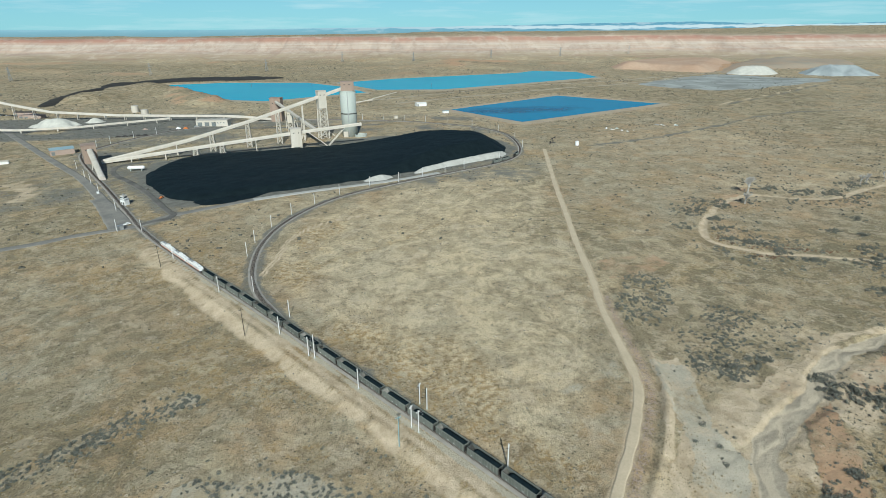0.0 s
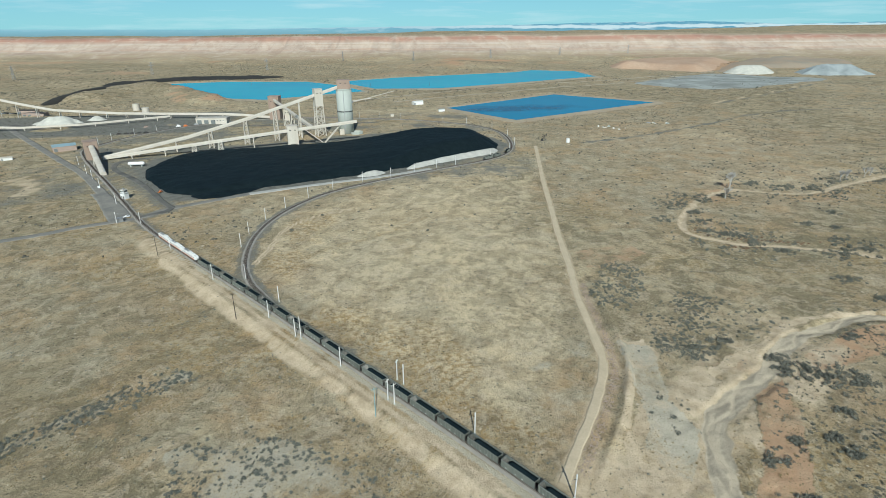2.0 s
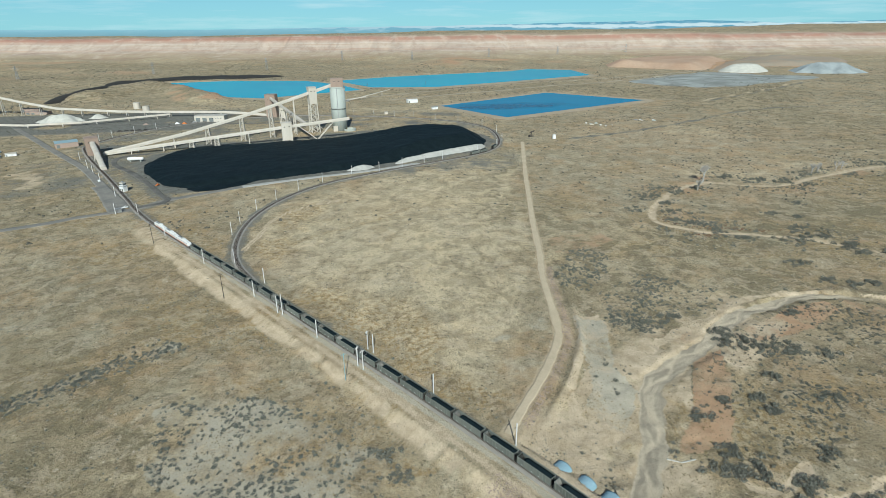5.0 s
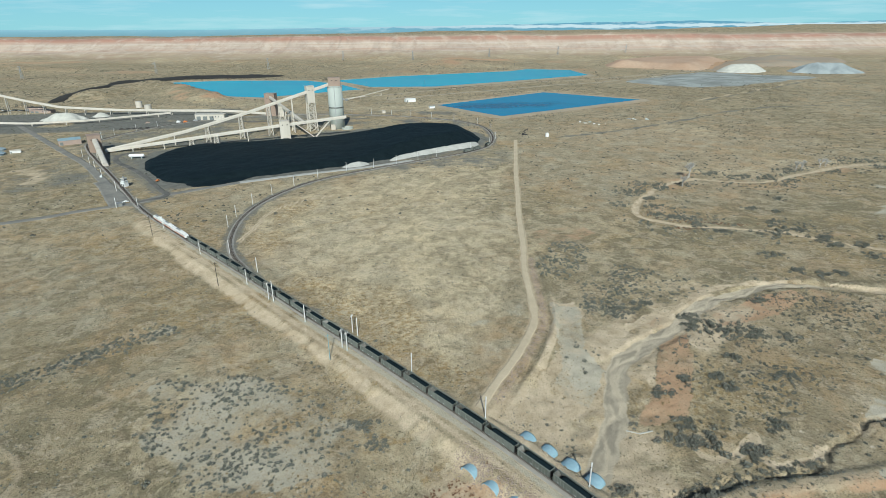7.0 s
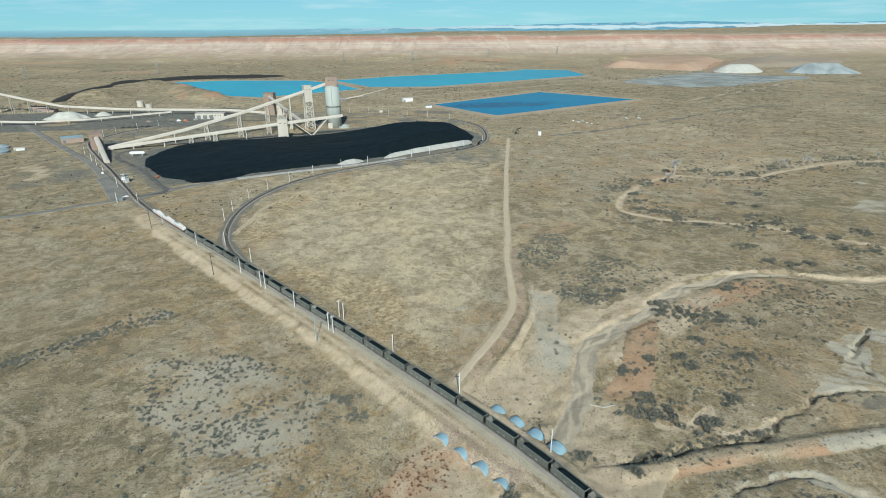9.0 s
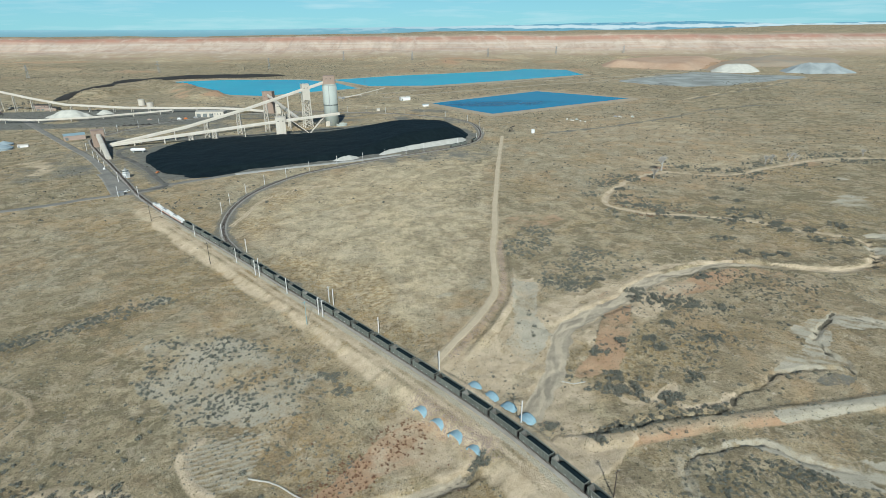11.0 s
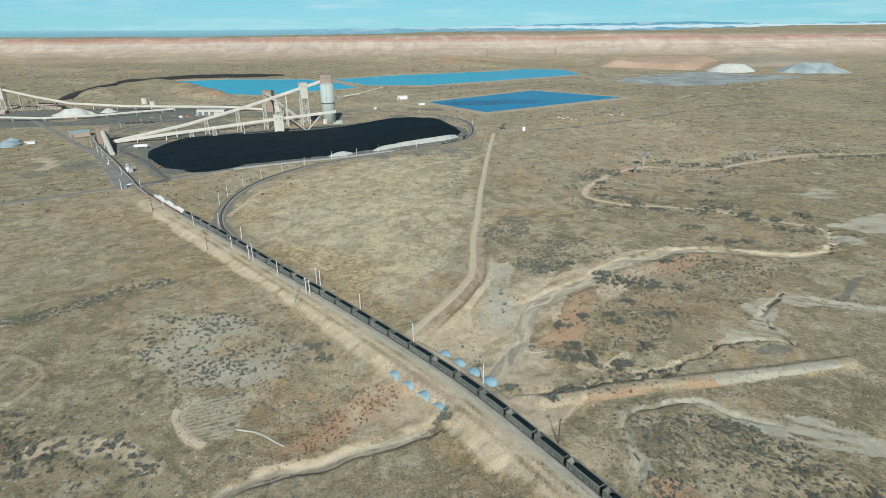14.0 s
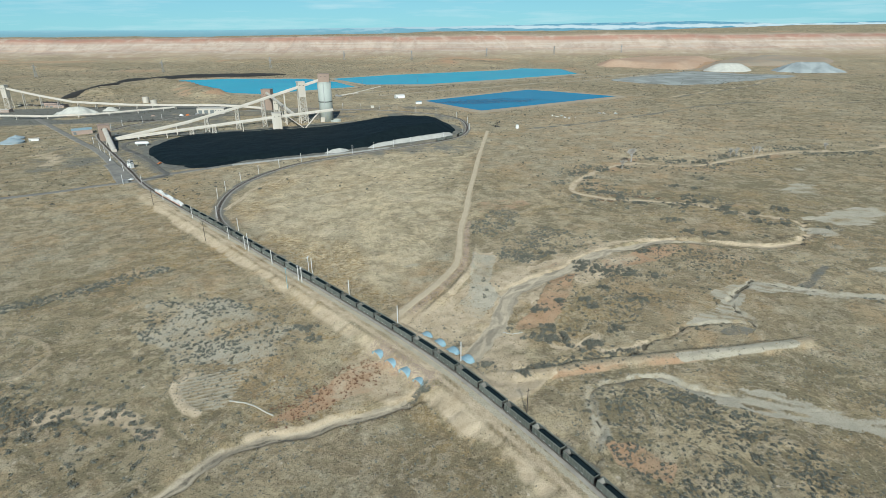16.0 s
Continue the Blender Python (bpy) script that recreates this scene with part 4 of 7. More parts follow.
pale = np.maximum.reduce([
    (0.58 + 0.75 * streak) * in_bulb, (0.60 + 0.75 * streak) * in_pan, 0.85 * sstep(2.2, 0.8, np.abs(near_line(FX, FY, np.array(PAN_FLAT[9:] + PAN_FLAT[:1], float))[0] + ragged)) * sstep(-0.3, 0.1, patchy + 0.2),
    (0.55 + 0.6 * patchy) * sstep(4.5, 1.0, d_crack) * sstep(0.3, 0.4, w_crack), (0.7 + 0.5 * streak) * sstep(6, 3, d_crack + 2 * patchy) * sstep(0.66, 0.72, w_crack),
    (0.5 + 0.7 * patchy) * sstep(5.5, 1.5, d_pcrack) * sstep(0.6, 0.5, w_pan),
    (0.46 + 0.5 * patchy) * sstep(10, 2, near_line(WX, WY, RING)[0]) * sstep(-0.3, 0.2, vnoise(XX, YY, 26, 3)),
    west * (0.74 + 0.3 * patchy) * sstep(2.2, 3.2, d_main) * sstep(6.6, 5.4, d_main + 0.7 * ragged),
    (0.75 + 0.4 * patchy) * sstep(4.5, 2.5, near_line(XX, YY, spline([(205, 61), (235, 61.5), (266, 63)], 4.0))[0] + ragged), 0.9 * inside(XX, YY, GREY_PAN) * sstep(-0.3, 0.2, vnoise(UU * 0.22, VV, 34, 3))])
AX, AY = XX + 16 * vnoise(XX, YY, 36, 5, 0.6), YY + 16 * vnoise(XX + 200, YY, 36, 5, 0.6)
for poly, k in zip(ALKALI, (0.9, 0.9, 0.5, 0.6, 0.55, 0.8)):
    pale = np.maximum(pale, (k - 0.15 + 0.6 * vnoise(XX * 0.4, YY + 0.3 * XX, 10, 3)) * inside(AX, AY, poly))
d_rise = near_line(XX, YY, BAND)[0]
pale = np.maximum(pale, (0.42 + 0.4 * patchy) * sstep(8, 2, d_rise + 3 * ragged))
pale = np.maximum(pale, (0.47 + 0.4 * vnoise(XX, YY, 22, 4)) * inside(XX + 8 * vnoise(XX, YY, 30, 4), YY + 8 * vnoise(XX + 70, YY, 30, 4), SAGE_L))
pale = np.maximum(pale, (0.56 + 0.45 * vnoise(XX, YY, 18, 4)) * inside(RX, RY, GREY_FLAT))
SOIL[..., 2] = np.clip(pale, 0, 1)
SOIL[..., 2] = np.maximum(SOIL[..., 2], (0.47 + 0.2 * furrow_wave) * in_furrow)
# cover: r coal-dusted grey, g olive brush, b gold grass
COVER = np.zeros(XX.shape + (4,))
in_meadow = inside(XX, YY, MEADOW)
d_mead = near_line(XX, YY, np.vstack([MEADOW, MEADOW[:1]]).astype(float))[0]
COVER[..., 3] = np.clip(np.where(in_meadow, sstep(0, 14, d_mead), 0) * (1.0 + 0.5 * vnoise(XX, YY, 70, 4)) + 0.5 * sstep(0.05, 0.4, vnoise(XX + 40, YY, 120, 5)) + 0.3 * sstep(0, 0.4, patchy), 0, 1)
in_sage_l = inside(XX + 8 * vnoise(XX, YY, 30, 4), YY + 8 * vnoise(XX + 70, YY, 30, 4), SAGE_L)
d_band = near_line(XX, YY, BAND)[0]
dust = np.maximum.reduce([0.85 * sstep(3.4, 2.0, near_line(FX, FY, WET)[0]), 0.6 * sstep(4.5, 2.0, near_line(WX, WY, spline([(360, 146), (341, 133), (322, 119)], 3.0))[0]), 0.55 * inside(SX, SY, [(240, 81), (252, 84), (261, 80), (250, 73), (240, 76)]),  0.55 * cut_w * sstep(1.3, 0.5, d_washw + 0.8 * ragged),flat * (0.40 + 0.55 * vnoise(XX, YY, 45, 5, 0.6)), 0.7 * sstep(26, 6, near_line(XX, YY, spline([(-330, 790), (-200, 770), (-60, 790), (60, 830)], 8.0))[0] + 10 * vnoise(XX, YY, 20, 3)), 0.6 * (1 - sstep(5, 16, d_haul + 6 * vnoise(XX, YY, 16, 3))),
                          0.8 * sstep(30, 5, near_line(XX, YY, COAL)[0] + 14 * vnoise(XX, YY, 30, 4)), 0.62 * (1 - sstep(4, 11, d_main + 4 * patchy)) * ((side_main < 0) | (w_main > 0.28)),
                          0.62 * inside(XX + 15 * ragged, YY + 15 * ragged, GREY_PAN),
                          0.9 * sstep(0, 60, 150 - np.abs(YY - 1030)) * sstep(0, 100, 330 - np.abs(XX + 460)) * sstep(-0.6, -0.2, vnoise(XX, YY, 90, 4))])
# brush-grown wheel tracks on the far plain
for line_ in ([(330, 705), (458, 747), (610, 820), (797, 913), (973, 923), (1131, 868)], [(798, 1055), (969, 1152), (1218, 1294), (1386, 1374)]):
    dust = np.maximum(dust, (0.62 + 0.3 * vnoise(XX, YY, 30, 3)) * sstep(9, 4, near_line(XX, YY, spline(line_, 10.0))[0] + 2 * patchy))
SOIL[..., 0] = np.maximum(SOIL[..., 0], 0.7 * sstep(7, 3, near_line(XX, YY, spline([(760, 1046), (969, 1166), (1218, 1308), (1386, 1388)], 10.0))[0] + 2 * patchy))
COVER[..., 0] = np.clip(dust, 0, 1)
brush = sstep(0.0, 0.55, vnoise(XX - 200, YY + 300, 190, 5)) * 0.55 + 0.5 * sstep(120, 30, d_wash) * sstep(-0.2, 0.4, vnoise(XX, YY, 50, 4)) \
    + 0.3 * sstep(150, 300, XX) * sstep(0, 0.4, vnoise(XX, YY, 90, 4)) * sstep(420, 300, YY)
brush = np.maximum(brush * np.where(in_sage_l, 0.2, 1), 0.9 * sstep(62, 34, np.hypot(XX + 78, (YY - 112) * 1.1) + 14 * ragged) * ~in_sage_l)
brush = np.maximum(brush, 0.9 * sstep(75, 30, np.hypot((XX - 205) / 1.5, YY - 0) + 16 * vnoise(XX, YY, 30, 3)))
brush = np.maximum(brush, 0.9 * sstep(80, 35, np.hypot((XX + 70) / 1.2, YY - 25) + 16 * vnoise(XX, YY, 30, 3)))
brush = brush + np.where(in_meadow, 0, 0.22) * sstep(1500, 700, YY)
brush = brush + (0.3 + 0.4 * vnoise(XX, YY, 130, 5)) * sstep(1000, 1300, VV) * sstep(2800, 2400, VV)
brush = brush + 0.2 * sstep(60, 10, np.hypot(np.maximum(0, np.abs(XX - 260) - 95), np.maximum(0, np.abs(YY - 125) - 60))) * (d_wash > 8) * sstep(-0.35, 0.15, vnoise(XX + 8, YY, 40, 4)) \
    + 0.4 * sstep(-30, -110, XX) * sstep(260, 180, YY) + 0.3 * sstep(40, 0, YY) * (side_main > 0) + 0.5 * sstep(-170, -260, XX) * sstep(380, 430, YY) * sstep(960, 880, YY) * (d_plant > 10) \
    + 0.5 * sstep(130, 190, XX) * sstep(60, 30, YY) + 0.4 * sstep(350, 430, XX) * sstep(140, 260, YY) * sstep(480, 400, YY)
brush = brush * (1 - 0.75 * sstep(62, 25, np.hypot(XX - 92, YY - 128)))
brush = np.maximum(brush, np.maximum.reduce([0.9 * inside(RX, RY, OLIVE_W), 0.95 * inside(AX, AY, OLIVE_E), 0.8 * inside(RX, RY, THICKET)]))
brush = brush + 0.8 * sstep(520, 760, XX) * sstep(480, 620, YY) * sstep(1500, 1200, YY) * sstep(-0.4, 0.1, vnoise(XX, YY, 120, 4)) + 0.5 * sstep(500, -200, XX) * sstep(1100, 1400, VV) * sstep(2900, 2500, VV) + 0.8 * sstep(3560, 3700, VV)
brush = brush - 0.35 * sstep(180, 240, XX) * sstep(620, 480, XX) * sstep(330, 400, YY) * sstep(800, 700, YY)
brush = brush + 0.3 * sstep(-30, -80, XX) * sstep(140, 180, YY) * sstep(440, 380, YY) * (0.7 + 0.6 * vnoise(XX, YY, 60, 4))
brush = brush + 0.35 * sstep(145, 165, XX) * sstep(215, 195, XX) * sstep(200, 170, YY) * sstep(85, 105, YY) * (d_wash > 7)
brush = brush * np.where(in_meadow, 0.5, 1.0) + 0.55 * in_meadow * sstep(75, 15, d_road) * sstep(210, 260, YY) * sstep(-0.5, 0.2, vnoise(XX, YY, 50, 4))
COVER[..., 1] = np.clip(brush, 0, 0.9)
gold = 0.95 * sstep(0.05, 0.4, vnoise(XX + 90, YY - 60, 60, 4)) * sstep(160, 40, np.minimum(d_main, d_wash)) + 0.3 * sstep(0.3, 0.6, vnoise(XX, YY, 140, 3))
gold = gold + np.maximum.reduce([0.8 * sstep(2.6, 0.8, near_line(WX, WY, g_)[0] + 1.5 * patchy) for g_ in GOLD_LINES])
gold = gold + np.maximum.reduce([sstep(1.2, 0.4, np.hypot((RX - x_) / a_, (RY - y_) / b_) + 0.5 * patchy) for x_, y_, a_, b_ in GOLD_SPOTS])
gold = gold + 0.85 * np.exp(-((np.minimum(d_plant, d_paved) - 13) / 6) ** 2) * sstep(-0.2, 0.2, patchy) * (YY < 760)
gold = gold + 0.8 * sstep(34, 12, d_main) * (side_main < 0) * (w_main < 0.25) * sstep(-0.05, 0.3, patchy) * sstep(9, 12, d_main)
for poly in OCHRE:
    gold = gold + (0.8 + 0.5 * patchy) * inside(RX, RY, poly)
COVER[..., 2] = np.clip(gold, 0, 1)


def mesh_from(name, verts, faces, materials=(), smooth=False):
    me = bpy.data.meshes.new(name)
    verts = np.asarray(verts, np.float32)
    faces = np.asarray(faces, np.int32)
    me.vertices.add(len(verts))
    me.vertices.foreach_set("co", verts.ravel())
    k = faces.shape[1]
    me.loops.add(faces.size)
    me.loops.foreach_set("vertex_index", faces.ravel())
    me.polygons.add(len(faces))
    me.polygons.foreach_set("loop_start", np.arange(0, faces.size, k, dtype=np.int32))
    me.update(calc_edges=True)
    me.validate()
    if smooth:
        me.polygons.foreach_set("use_smooth", np.ones(len(faces), bool))
    for m in materials:
        me.materials.append(m)
    return me


def grid_faces(nx, ny):
    i = np.arange(nx - 1)[None, :] + nx * np.arange(ny - 1)[:, None]
    i = i.ravel()
    return np.stack([i, i + 1, i + nx + 1, i + nx], 1)


g_mesh = mesh_from("ground", np.stack([XX, YY, HH], -1).reshape(-1, 3), grid_faces(len(GX), len(GY)), [M["ground"]], True)
EXTRA = np.zeros(XX.shape + (4,))
arc_wash = w_wash * len(WASH) * 4.0
flow = vnoise(arc_wash * 0.10, d_wash * side_wash + 2 * np.sin(arc_wash / 14), 1.5, 3, 0.6)
flow_w = vnoise(XX * 0.1, d_washw + 30, 1.1, 2)
EXTRA[..., 1] = 0.5 + 0.5 * np.where(d_wash < 15, flow - 0.5 * sstep(1.5, 0.5, thread), flow_w)
jag = vnoise(XX, YY, 5, 2)
# dark stream mud; runnel and d_cut terms also put shade into the colour
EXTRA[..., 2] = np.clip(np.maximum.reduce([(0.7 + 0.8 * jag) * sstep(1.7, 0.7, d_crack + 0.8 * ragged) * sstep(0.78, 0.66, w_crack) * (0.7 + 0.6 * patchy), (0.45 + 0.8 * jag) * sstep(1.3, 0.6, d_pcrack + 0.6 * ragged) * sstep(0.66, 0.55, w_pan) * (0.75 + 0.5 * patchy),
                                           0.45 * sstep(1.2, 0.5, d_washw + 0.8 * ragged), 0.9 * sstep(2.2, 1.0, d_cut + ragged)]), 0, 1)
EXTRA[..., 0] = np.clip((1 - sstep(0.6 * bed, bed + 1.2, d_wash + 1.2 * ragged)) * sstep(0.24, 0.16, w_wash) + 0.7 * cut_w * (w_washw > 0.05), 0, 1)
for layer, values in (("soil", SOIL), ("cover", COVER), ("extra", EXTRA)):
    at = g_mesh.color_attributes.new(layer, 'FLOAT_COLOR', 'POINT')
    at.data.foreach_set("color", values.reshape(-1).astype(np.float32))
ground = tagged(new("ground", g_mesh), "dry tan steppe with sagebrush, washes and bare earth", "ground", kind="structure")


def part(name, bm, material, parent, label=""):
    me = bpy.data.meshes.new(name)
    bm.to_mesh(me)
    bm.free()
    me.materials.append(material)
    ob = new(name, me)
    ob.parent = parent
    if label:
        ob["label"] = label
    return ob


def base(name, x, y, z, turn, label, category, group="", kind=""):
    ob = new(name)
    ob.matrix_world = pose(x, y, z, 0, 0, turn)
    return tagged(ob, label, category, group, kind)


def piece(name, mesh, parent, m=None, label=""):
    ob = new(name, mesh)
    ob.parent = parent
    if m is not None:
        ob.matrix_local = m
    if label:
        ob["label"] = label
    return ob


def box(bm, x0, y0, z0, x1, y1, z1, bevel=0.0):
    """A box, with chamfered edges if bevel is given."""
    r = bmesh.ops.create_cube(bm, size=1.0, matrix=Matrix.Translation(((x0 + x1) / 2, (y0 + y1) / 2, (z0 + z1) / 2)) @ Matrix.Diagonal((x1 - x0, y1 - y0, z1 - z0, 1)))
    if bevel:
        es = list({e for v in r["verts"] for e in v.link_edges})
        bmesh.ops.bevel(bm, geom=es, offset=bevel, segments=1, affect='EDGES')
    return bm


def tube(bm, a, b, r, r2=None, seg=8, caps=True):
    a, b = Vector(a), Vector(b)
    d = b - a
    m = Matrix.Translation((a + b) / 2) @ d.to_track_quat('Z', 'Y').to_matrix().to_4x4()
    bmesh.ops.create_cone(bm, cap_ends=caps, segments=seg, radius1=r, radius2=r if r2 is None else r2, depth=d.length, matrix=m)
    return bm


def beam(bm, a, b, w, h):
    a, b = Vector(a), Vector(b)
    d = b - a
    m = Matrix.Translation((a + b) / 2) @ d.to_track_quat('X', 'Z').to_matrix().to_4x4() @ Matrix.Diagonal((d.length, w, h, 1))
    bmesh.ops.create_cube(bm, size=1.0, matrix=m)
    return bm


def mesh_of(name, build, material):
    bm = bmesh.new()
    build(bm)
    me = bpy.data.meshes.new(name)
    bm.to_mesh(me)
    bm.free()
    me.materials.append(material)
    return me


def ribbon(name, line, half, lift, material, label, category, crown=0.0, wobble=0.0, cells=6):
    """A road laid on the ground sheet, with skirts that go into it."""
    t = np.gradient(line, axis=0)
    t /= np.linalg.norm(t, axis=1)[:, None]
    nrm = np.stack([-t[:, 1], t[:, 0]], 1)
    us = np.r_[-1.06, np.linspace(-1, 1, cells + 1), 1.06]
    w = half * (1 + wobble * vnoise(line[:, 0], line[:, 1], 9, 2))
    P = line[:, None, :] + nrm[:, None, :] * (us[None, :, None] * w[:, None, None])
    z = sheet_height(P[..., 0], P[..., 1])
    zc = np.maximum(z, (z[:, 1:-1].mean(1))[:, None] - 0.4) + lift + crown * (1 - us ** 2)
    zc[:, 0], zc[:, -1] = zc[:, 1] - 0.5, zc[:, -2] - 0.5
    V = np.concatenate([P, zc[..., None]], -1).reshape(-1, 3)
    ob = new(name, mesh_from(name, V, grid_faces(len(us), len(line))[:, ::-1], [material], True))
    return tagged(ob, label, category, kind="structure")


ribbon("dirt_road", spline(ROAD, 1.5), 2.1, 0.07, M["dirt_road"], "straight tan dirt road across the steppe", "road", 0.05, 0.3)
ribbon("paved_road", PAVED, 4.2, 0.12, M["asphalt"], "worn grey road to the level crossing", "road", 0.06)
ribbon("gravel_road", SOUTH, 4.0, 0.14, M["gravel_tan"], "pale gravel road along the coal yard", "road", 0.05, 0.2)
ribbon("plant_road", PLANT, 4.6, 0.12, M["asphalt"], "wide worn asphalt road into the plant", "road", 0.08, 0.1)
for h in HAULS:
    ribbon("haul_road", h, 3.0, 0.20, M["haul"], "coal-dusted haul road in the yard", "road", 0.05, 0.2)
for h in FAR_ROADS:
    ribbon("far_road", h, 3.6, 0.8, M["pale_track"], "pale gravel road beyond the ponds", "road", 0.1, 0.1)
# access track on the shelf beside the line
n_main = len(MAIN)
m_t = np.gradient(MAIN, axis=0)
m_t /= np.linalg.norm(m_t, axis=1)[:, None]
m_n = np.stack([-m_t[:, 1], m_t[:, 0]], 1)
cut_i = int(n_main * 0.265)
pad = spline([(-240, 566), (-222, 534), (-205, 500), (-190, 470)], 4.0)
ribbon("lorry_park", pad, 7.0, 0.16, M["asphalt"], "wide grey asphalt pad by the gate", "pavement", 0.0, 0.15)

# ---- railway ----
ball = spline(MAIN, 2.0)
bt = np.gradient(ball, axis=0)
bt /= np.linalg.norm(bt, axis=1)[:, None]
bn = np.stack([-bt[:, 1], bt[:, 0]], 1)
BED = 0.35


def swept(name, prof, material, label, category):
    prof = np.array(prof, float)
    P = ball[:, None, :] + bn[:, None, :] * prof[None, :, 0, None]
    z = np.broadcast_to(BED + prof[None, :, 1], P.shape[:2])
    V = np.concatenate([P, z[..., None]], -1).reshape(-1, 3)
    return tagged(new(name, mesh_from(name, V, grid_faces(len(prof), len(ball))[:, ::-1], [material], False)), label, category, kind="structure")


swept("ballast", [(-3.4, -0.25), (-1.75, 0.34), (1.75, 0.34), (3.4, -0.25)], M["ballast"], "grey stone ballast under the track", "track bed")
for off in (-0.76, 0.76):
    swept("rail", [(off - 0.07, 0.40), (off - 0.04, 0.68), (off + 0.04, 0.68), (off + 0.07, 0.40)], M["rail"], "worn steel rail on timber sleepers", "rail")
step = spline(MAIN, 0.62)
st = np.gradient(step, axis=0)
st /= np.linalg.norm(st, axis=1)[:, None]
sx, sy = step, st
cube = np.array([(x, y, z) for z in (0, 1) for y in (-1, 1) for x in (-1, 1)], float)
cf = np.array([(0, 1, 5, 4), (1, 3, 7, 5), (3, 2, 6, 7), (2, 0, 4, 6), (4, 5, 7, 6)])
V = np.zeros((len(sx), 8, 3))
V[..., 0] = sx[:, None, 0] + cube[None, :, 0] * 1.3 * -sy[:, None, 1] + cube[None, :, 1] * 0.12 * sy[:, None, 0]
V[..., 1] = sx[:, None, 1] + cube[None, :, 0] * 1.3 * sy[:, None, 0] + cube[None, :, 1] * 0.12 * sy[:, None, 1]
V[..., 2] = BED + 0.25 + cube[None, :, 2] * 0.17
F_ = (cf[None] + 8 * np.arange(len(sx))[:, None, None]).reshape(-1, 4)
tagged(new("sleepers", mesh_from("sleepers", V.reshape(-1, 3), F_, [M["wood"]])), "dark timber sleepers in the ballast", "sleepers", kind="stuff")

# ---- ponds, piles, far range ----


def pond(poly, z, material, label):
    p = np.array(poly, float)
    c = p.mean(0)
    bm = bmesh.new()
    vs = [bm.verts.new((*(c + (q - c) * 1.015), z)) for q in p]
    f = bm.faces.new(vs)
    if f.normal.z < 0:
        f.normal_flip()
    bmesh.ops.triangulate(bm, faces=[f])
    me = bpy.data.meshes.new("water")
    bm.to_mesh(me)
    bm.free()
    me.materials.append(material)
    return tagged(new("water", me), label, "pond", kind="structure")


pond(POND_A, 0.35, M["water"], "deep blue holding pond with straight banks")
pond(POND_B, 0.6, M["water_pale"], "bright blue pond beyond the plant")
pond(POND_C, 0.6, M["water_pale"], "bright blue pond beside the black reed bank")


def pond_bank(poly, label):
    """The trimmed earth bank round a pond, as one ring."""
    p = np.array(poly, float)
    if np.sum(p[:, 0] * np.roll(p[:, 1], -1) - np.roll(p[:, 0], -1) * p[:, 1]) > 0:
        p = p[::-1]
    ring = np.vstack([np.linspace(p[i], p[(i + 1) % len(p)], 30, endpoint=False) for i in range(len(p))])
    t = np.roll(ring, -2, 0) - np.roll(ring, 2, 0)
    t /= np.linalg.norm(t, axis=1)[:, None]
    nrm = np.stack([-t[:, 1], t[:, 0]], 1)
    prof = np.array([(-9, -2.2), (-1, 0.9), (2.5, 1.7), (7.5, 1.8), (14, 0.4), (26, -1.2)])
    P = ring[:, None] + nrm[:, None] * prof[None, :, 0, None]
    z = prof[None, :, 1] + 0.25 * vnoise(P[..., 0], P[..., 1], 30, 3)
    V = np.concatenate([P, z[..., None]], -1)
    V = np.concatenate([V, V[:1]]).reshape(-1, 3)
    me = mesh_from("pond_bank", V, grid_faces(len(prof), len(ring) + 1), [M["bank_earth"]], True)
    tagged(new("pond_bank", me), label, "pond bank", kind="structure")


for q in (POND_A, POND_B, POND_C):
    pond_bank(q, "trimmed tan earth bank round the pond")


def heap(name, outline, height, slope, material, label, category, cell, rough=0.3, cap=None):
    """A dumped heap: rises from its outline at a slope up to a height that may vary."""
    o = np.array(outline, float)
    wob = cell * 1.6
    o = o + np.stack([wob * vnoise(o[:, 0], o[:, 1], cell * 6, 3), wob * vnoise(o[:, 1] + 50, o[:, 0], cell * 6, 3)], 1)
    lo, hi = o.min(0) - 2, o.max(0) + 2
    xs, ys = np.arange(lo[0], hi[0] + cell, cell), np.arange(lo[1], hi[1] + cell, cell)
    X, Y = np.meshgrid(xs, ys)
    d, _, _ = near_line(X, Y, np.vstack([o, o[:1]]))
    ins = inside(X, Y, o)
    top = height if cap is None else cap(X, Y)
    d = d + 0.12 * height * vnoise(X, Y, height * 1.5, 3) * np.minimum(1, d / 5)
    h = np.where(ins, np.minimum(np.maximum(0, d) * slope, top), -np.minimum(d, 6) * slope)
    soft = 0.07 * height
    h = np.where(ins, top - np.log1p(np.exp((top - d * slope) / soft)) * soft + soft * 0.0, h)
    h = np.where(ins, np.maximum(h, 0) + rough * vnoise(X, Y, 7, 4) * np.minimum(1, d / 4), h)
    Z = sheet_height(X, Y) + h - 0.05
    F = grid_faces(len(xs), len(ys))
    keepf = (ins.ravel()[F].any(1))
    return tagged(new(name, mesh_from(name, np.stack([X, Y, Z], -1).reshape(-1, 3), F[keepf], [material], True)), label, category)


heap("coal_pile", COAL, 14.0, 0.55, M["coal"], "huge black coal stockpile below the conveyors", "coal pile", 2.5, 0.5,
     lambda X, Y: 4.0 + 1.5 * sstep(-200, -60, X) + 10.5 * sstep(20, 140, X) + 1.6 * vnoise(X, Y, 60, 3))


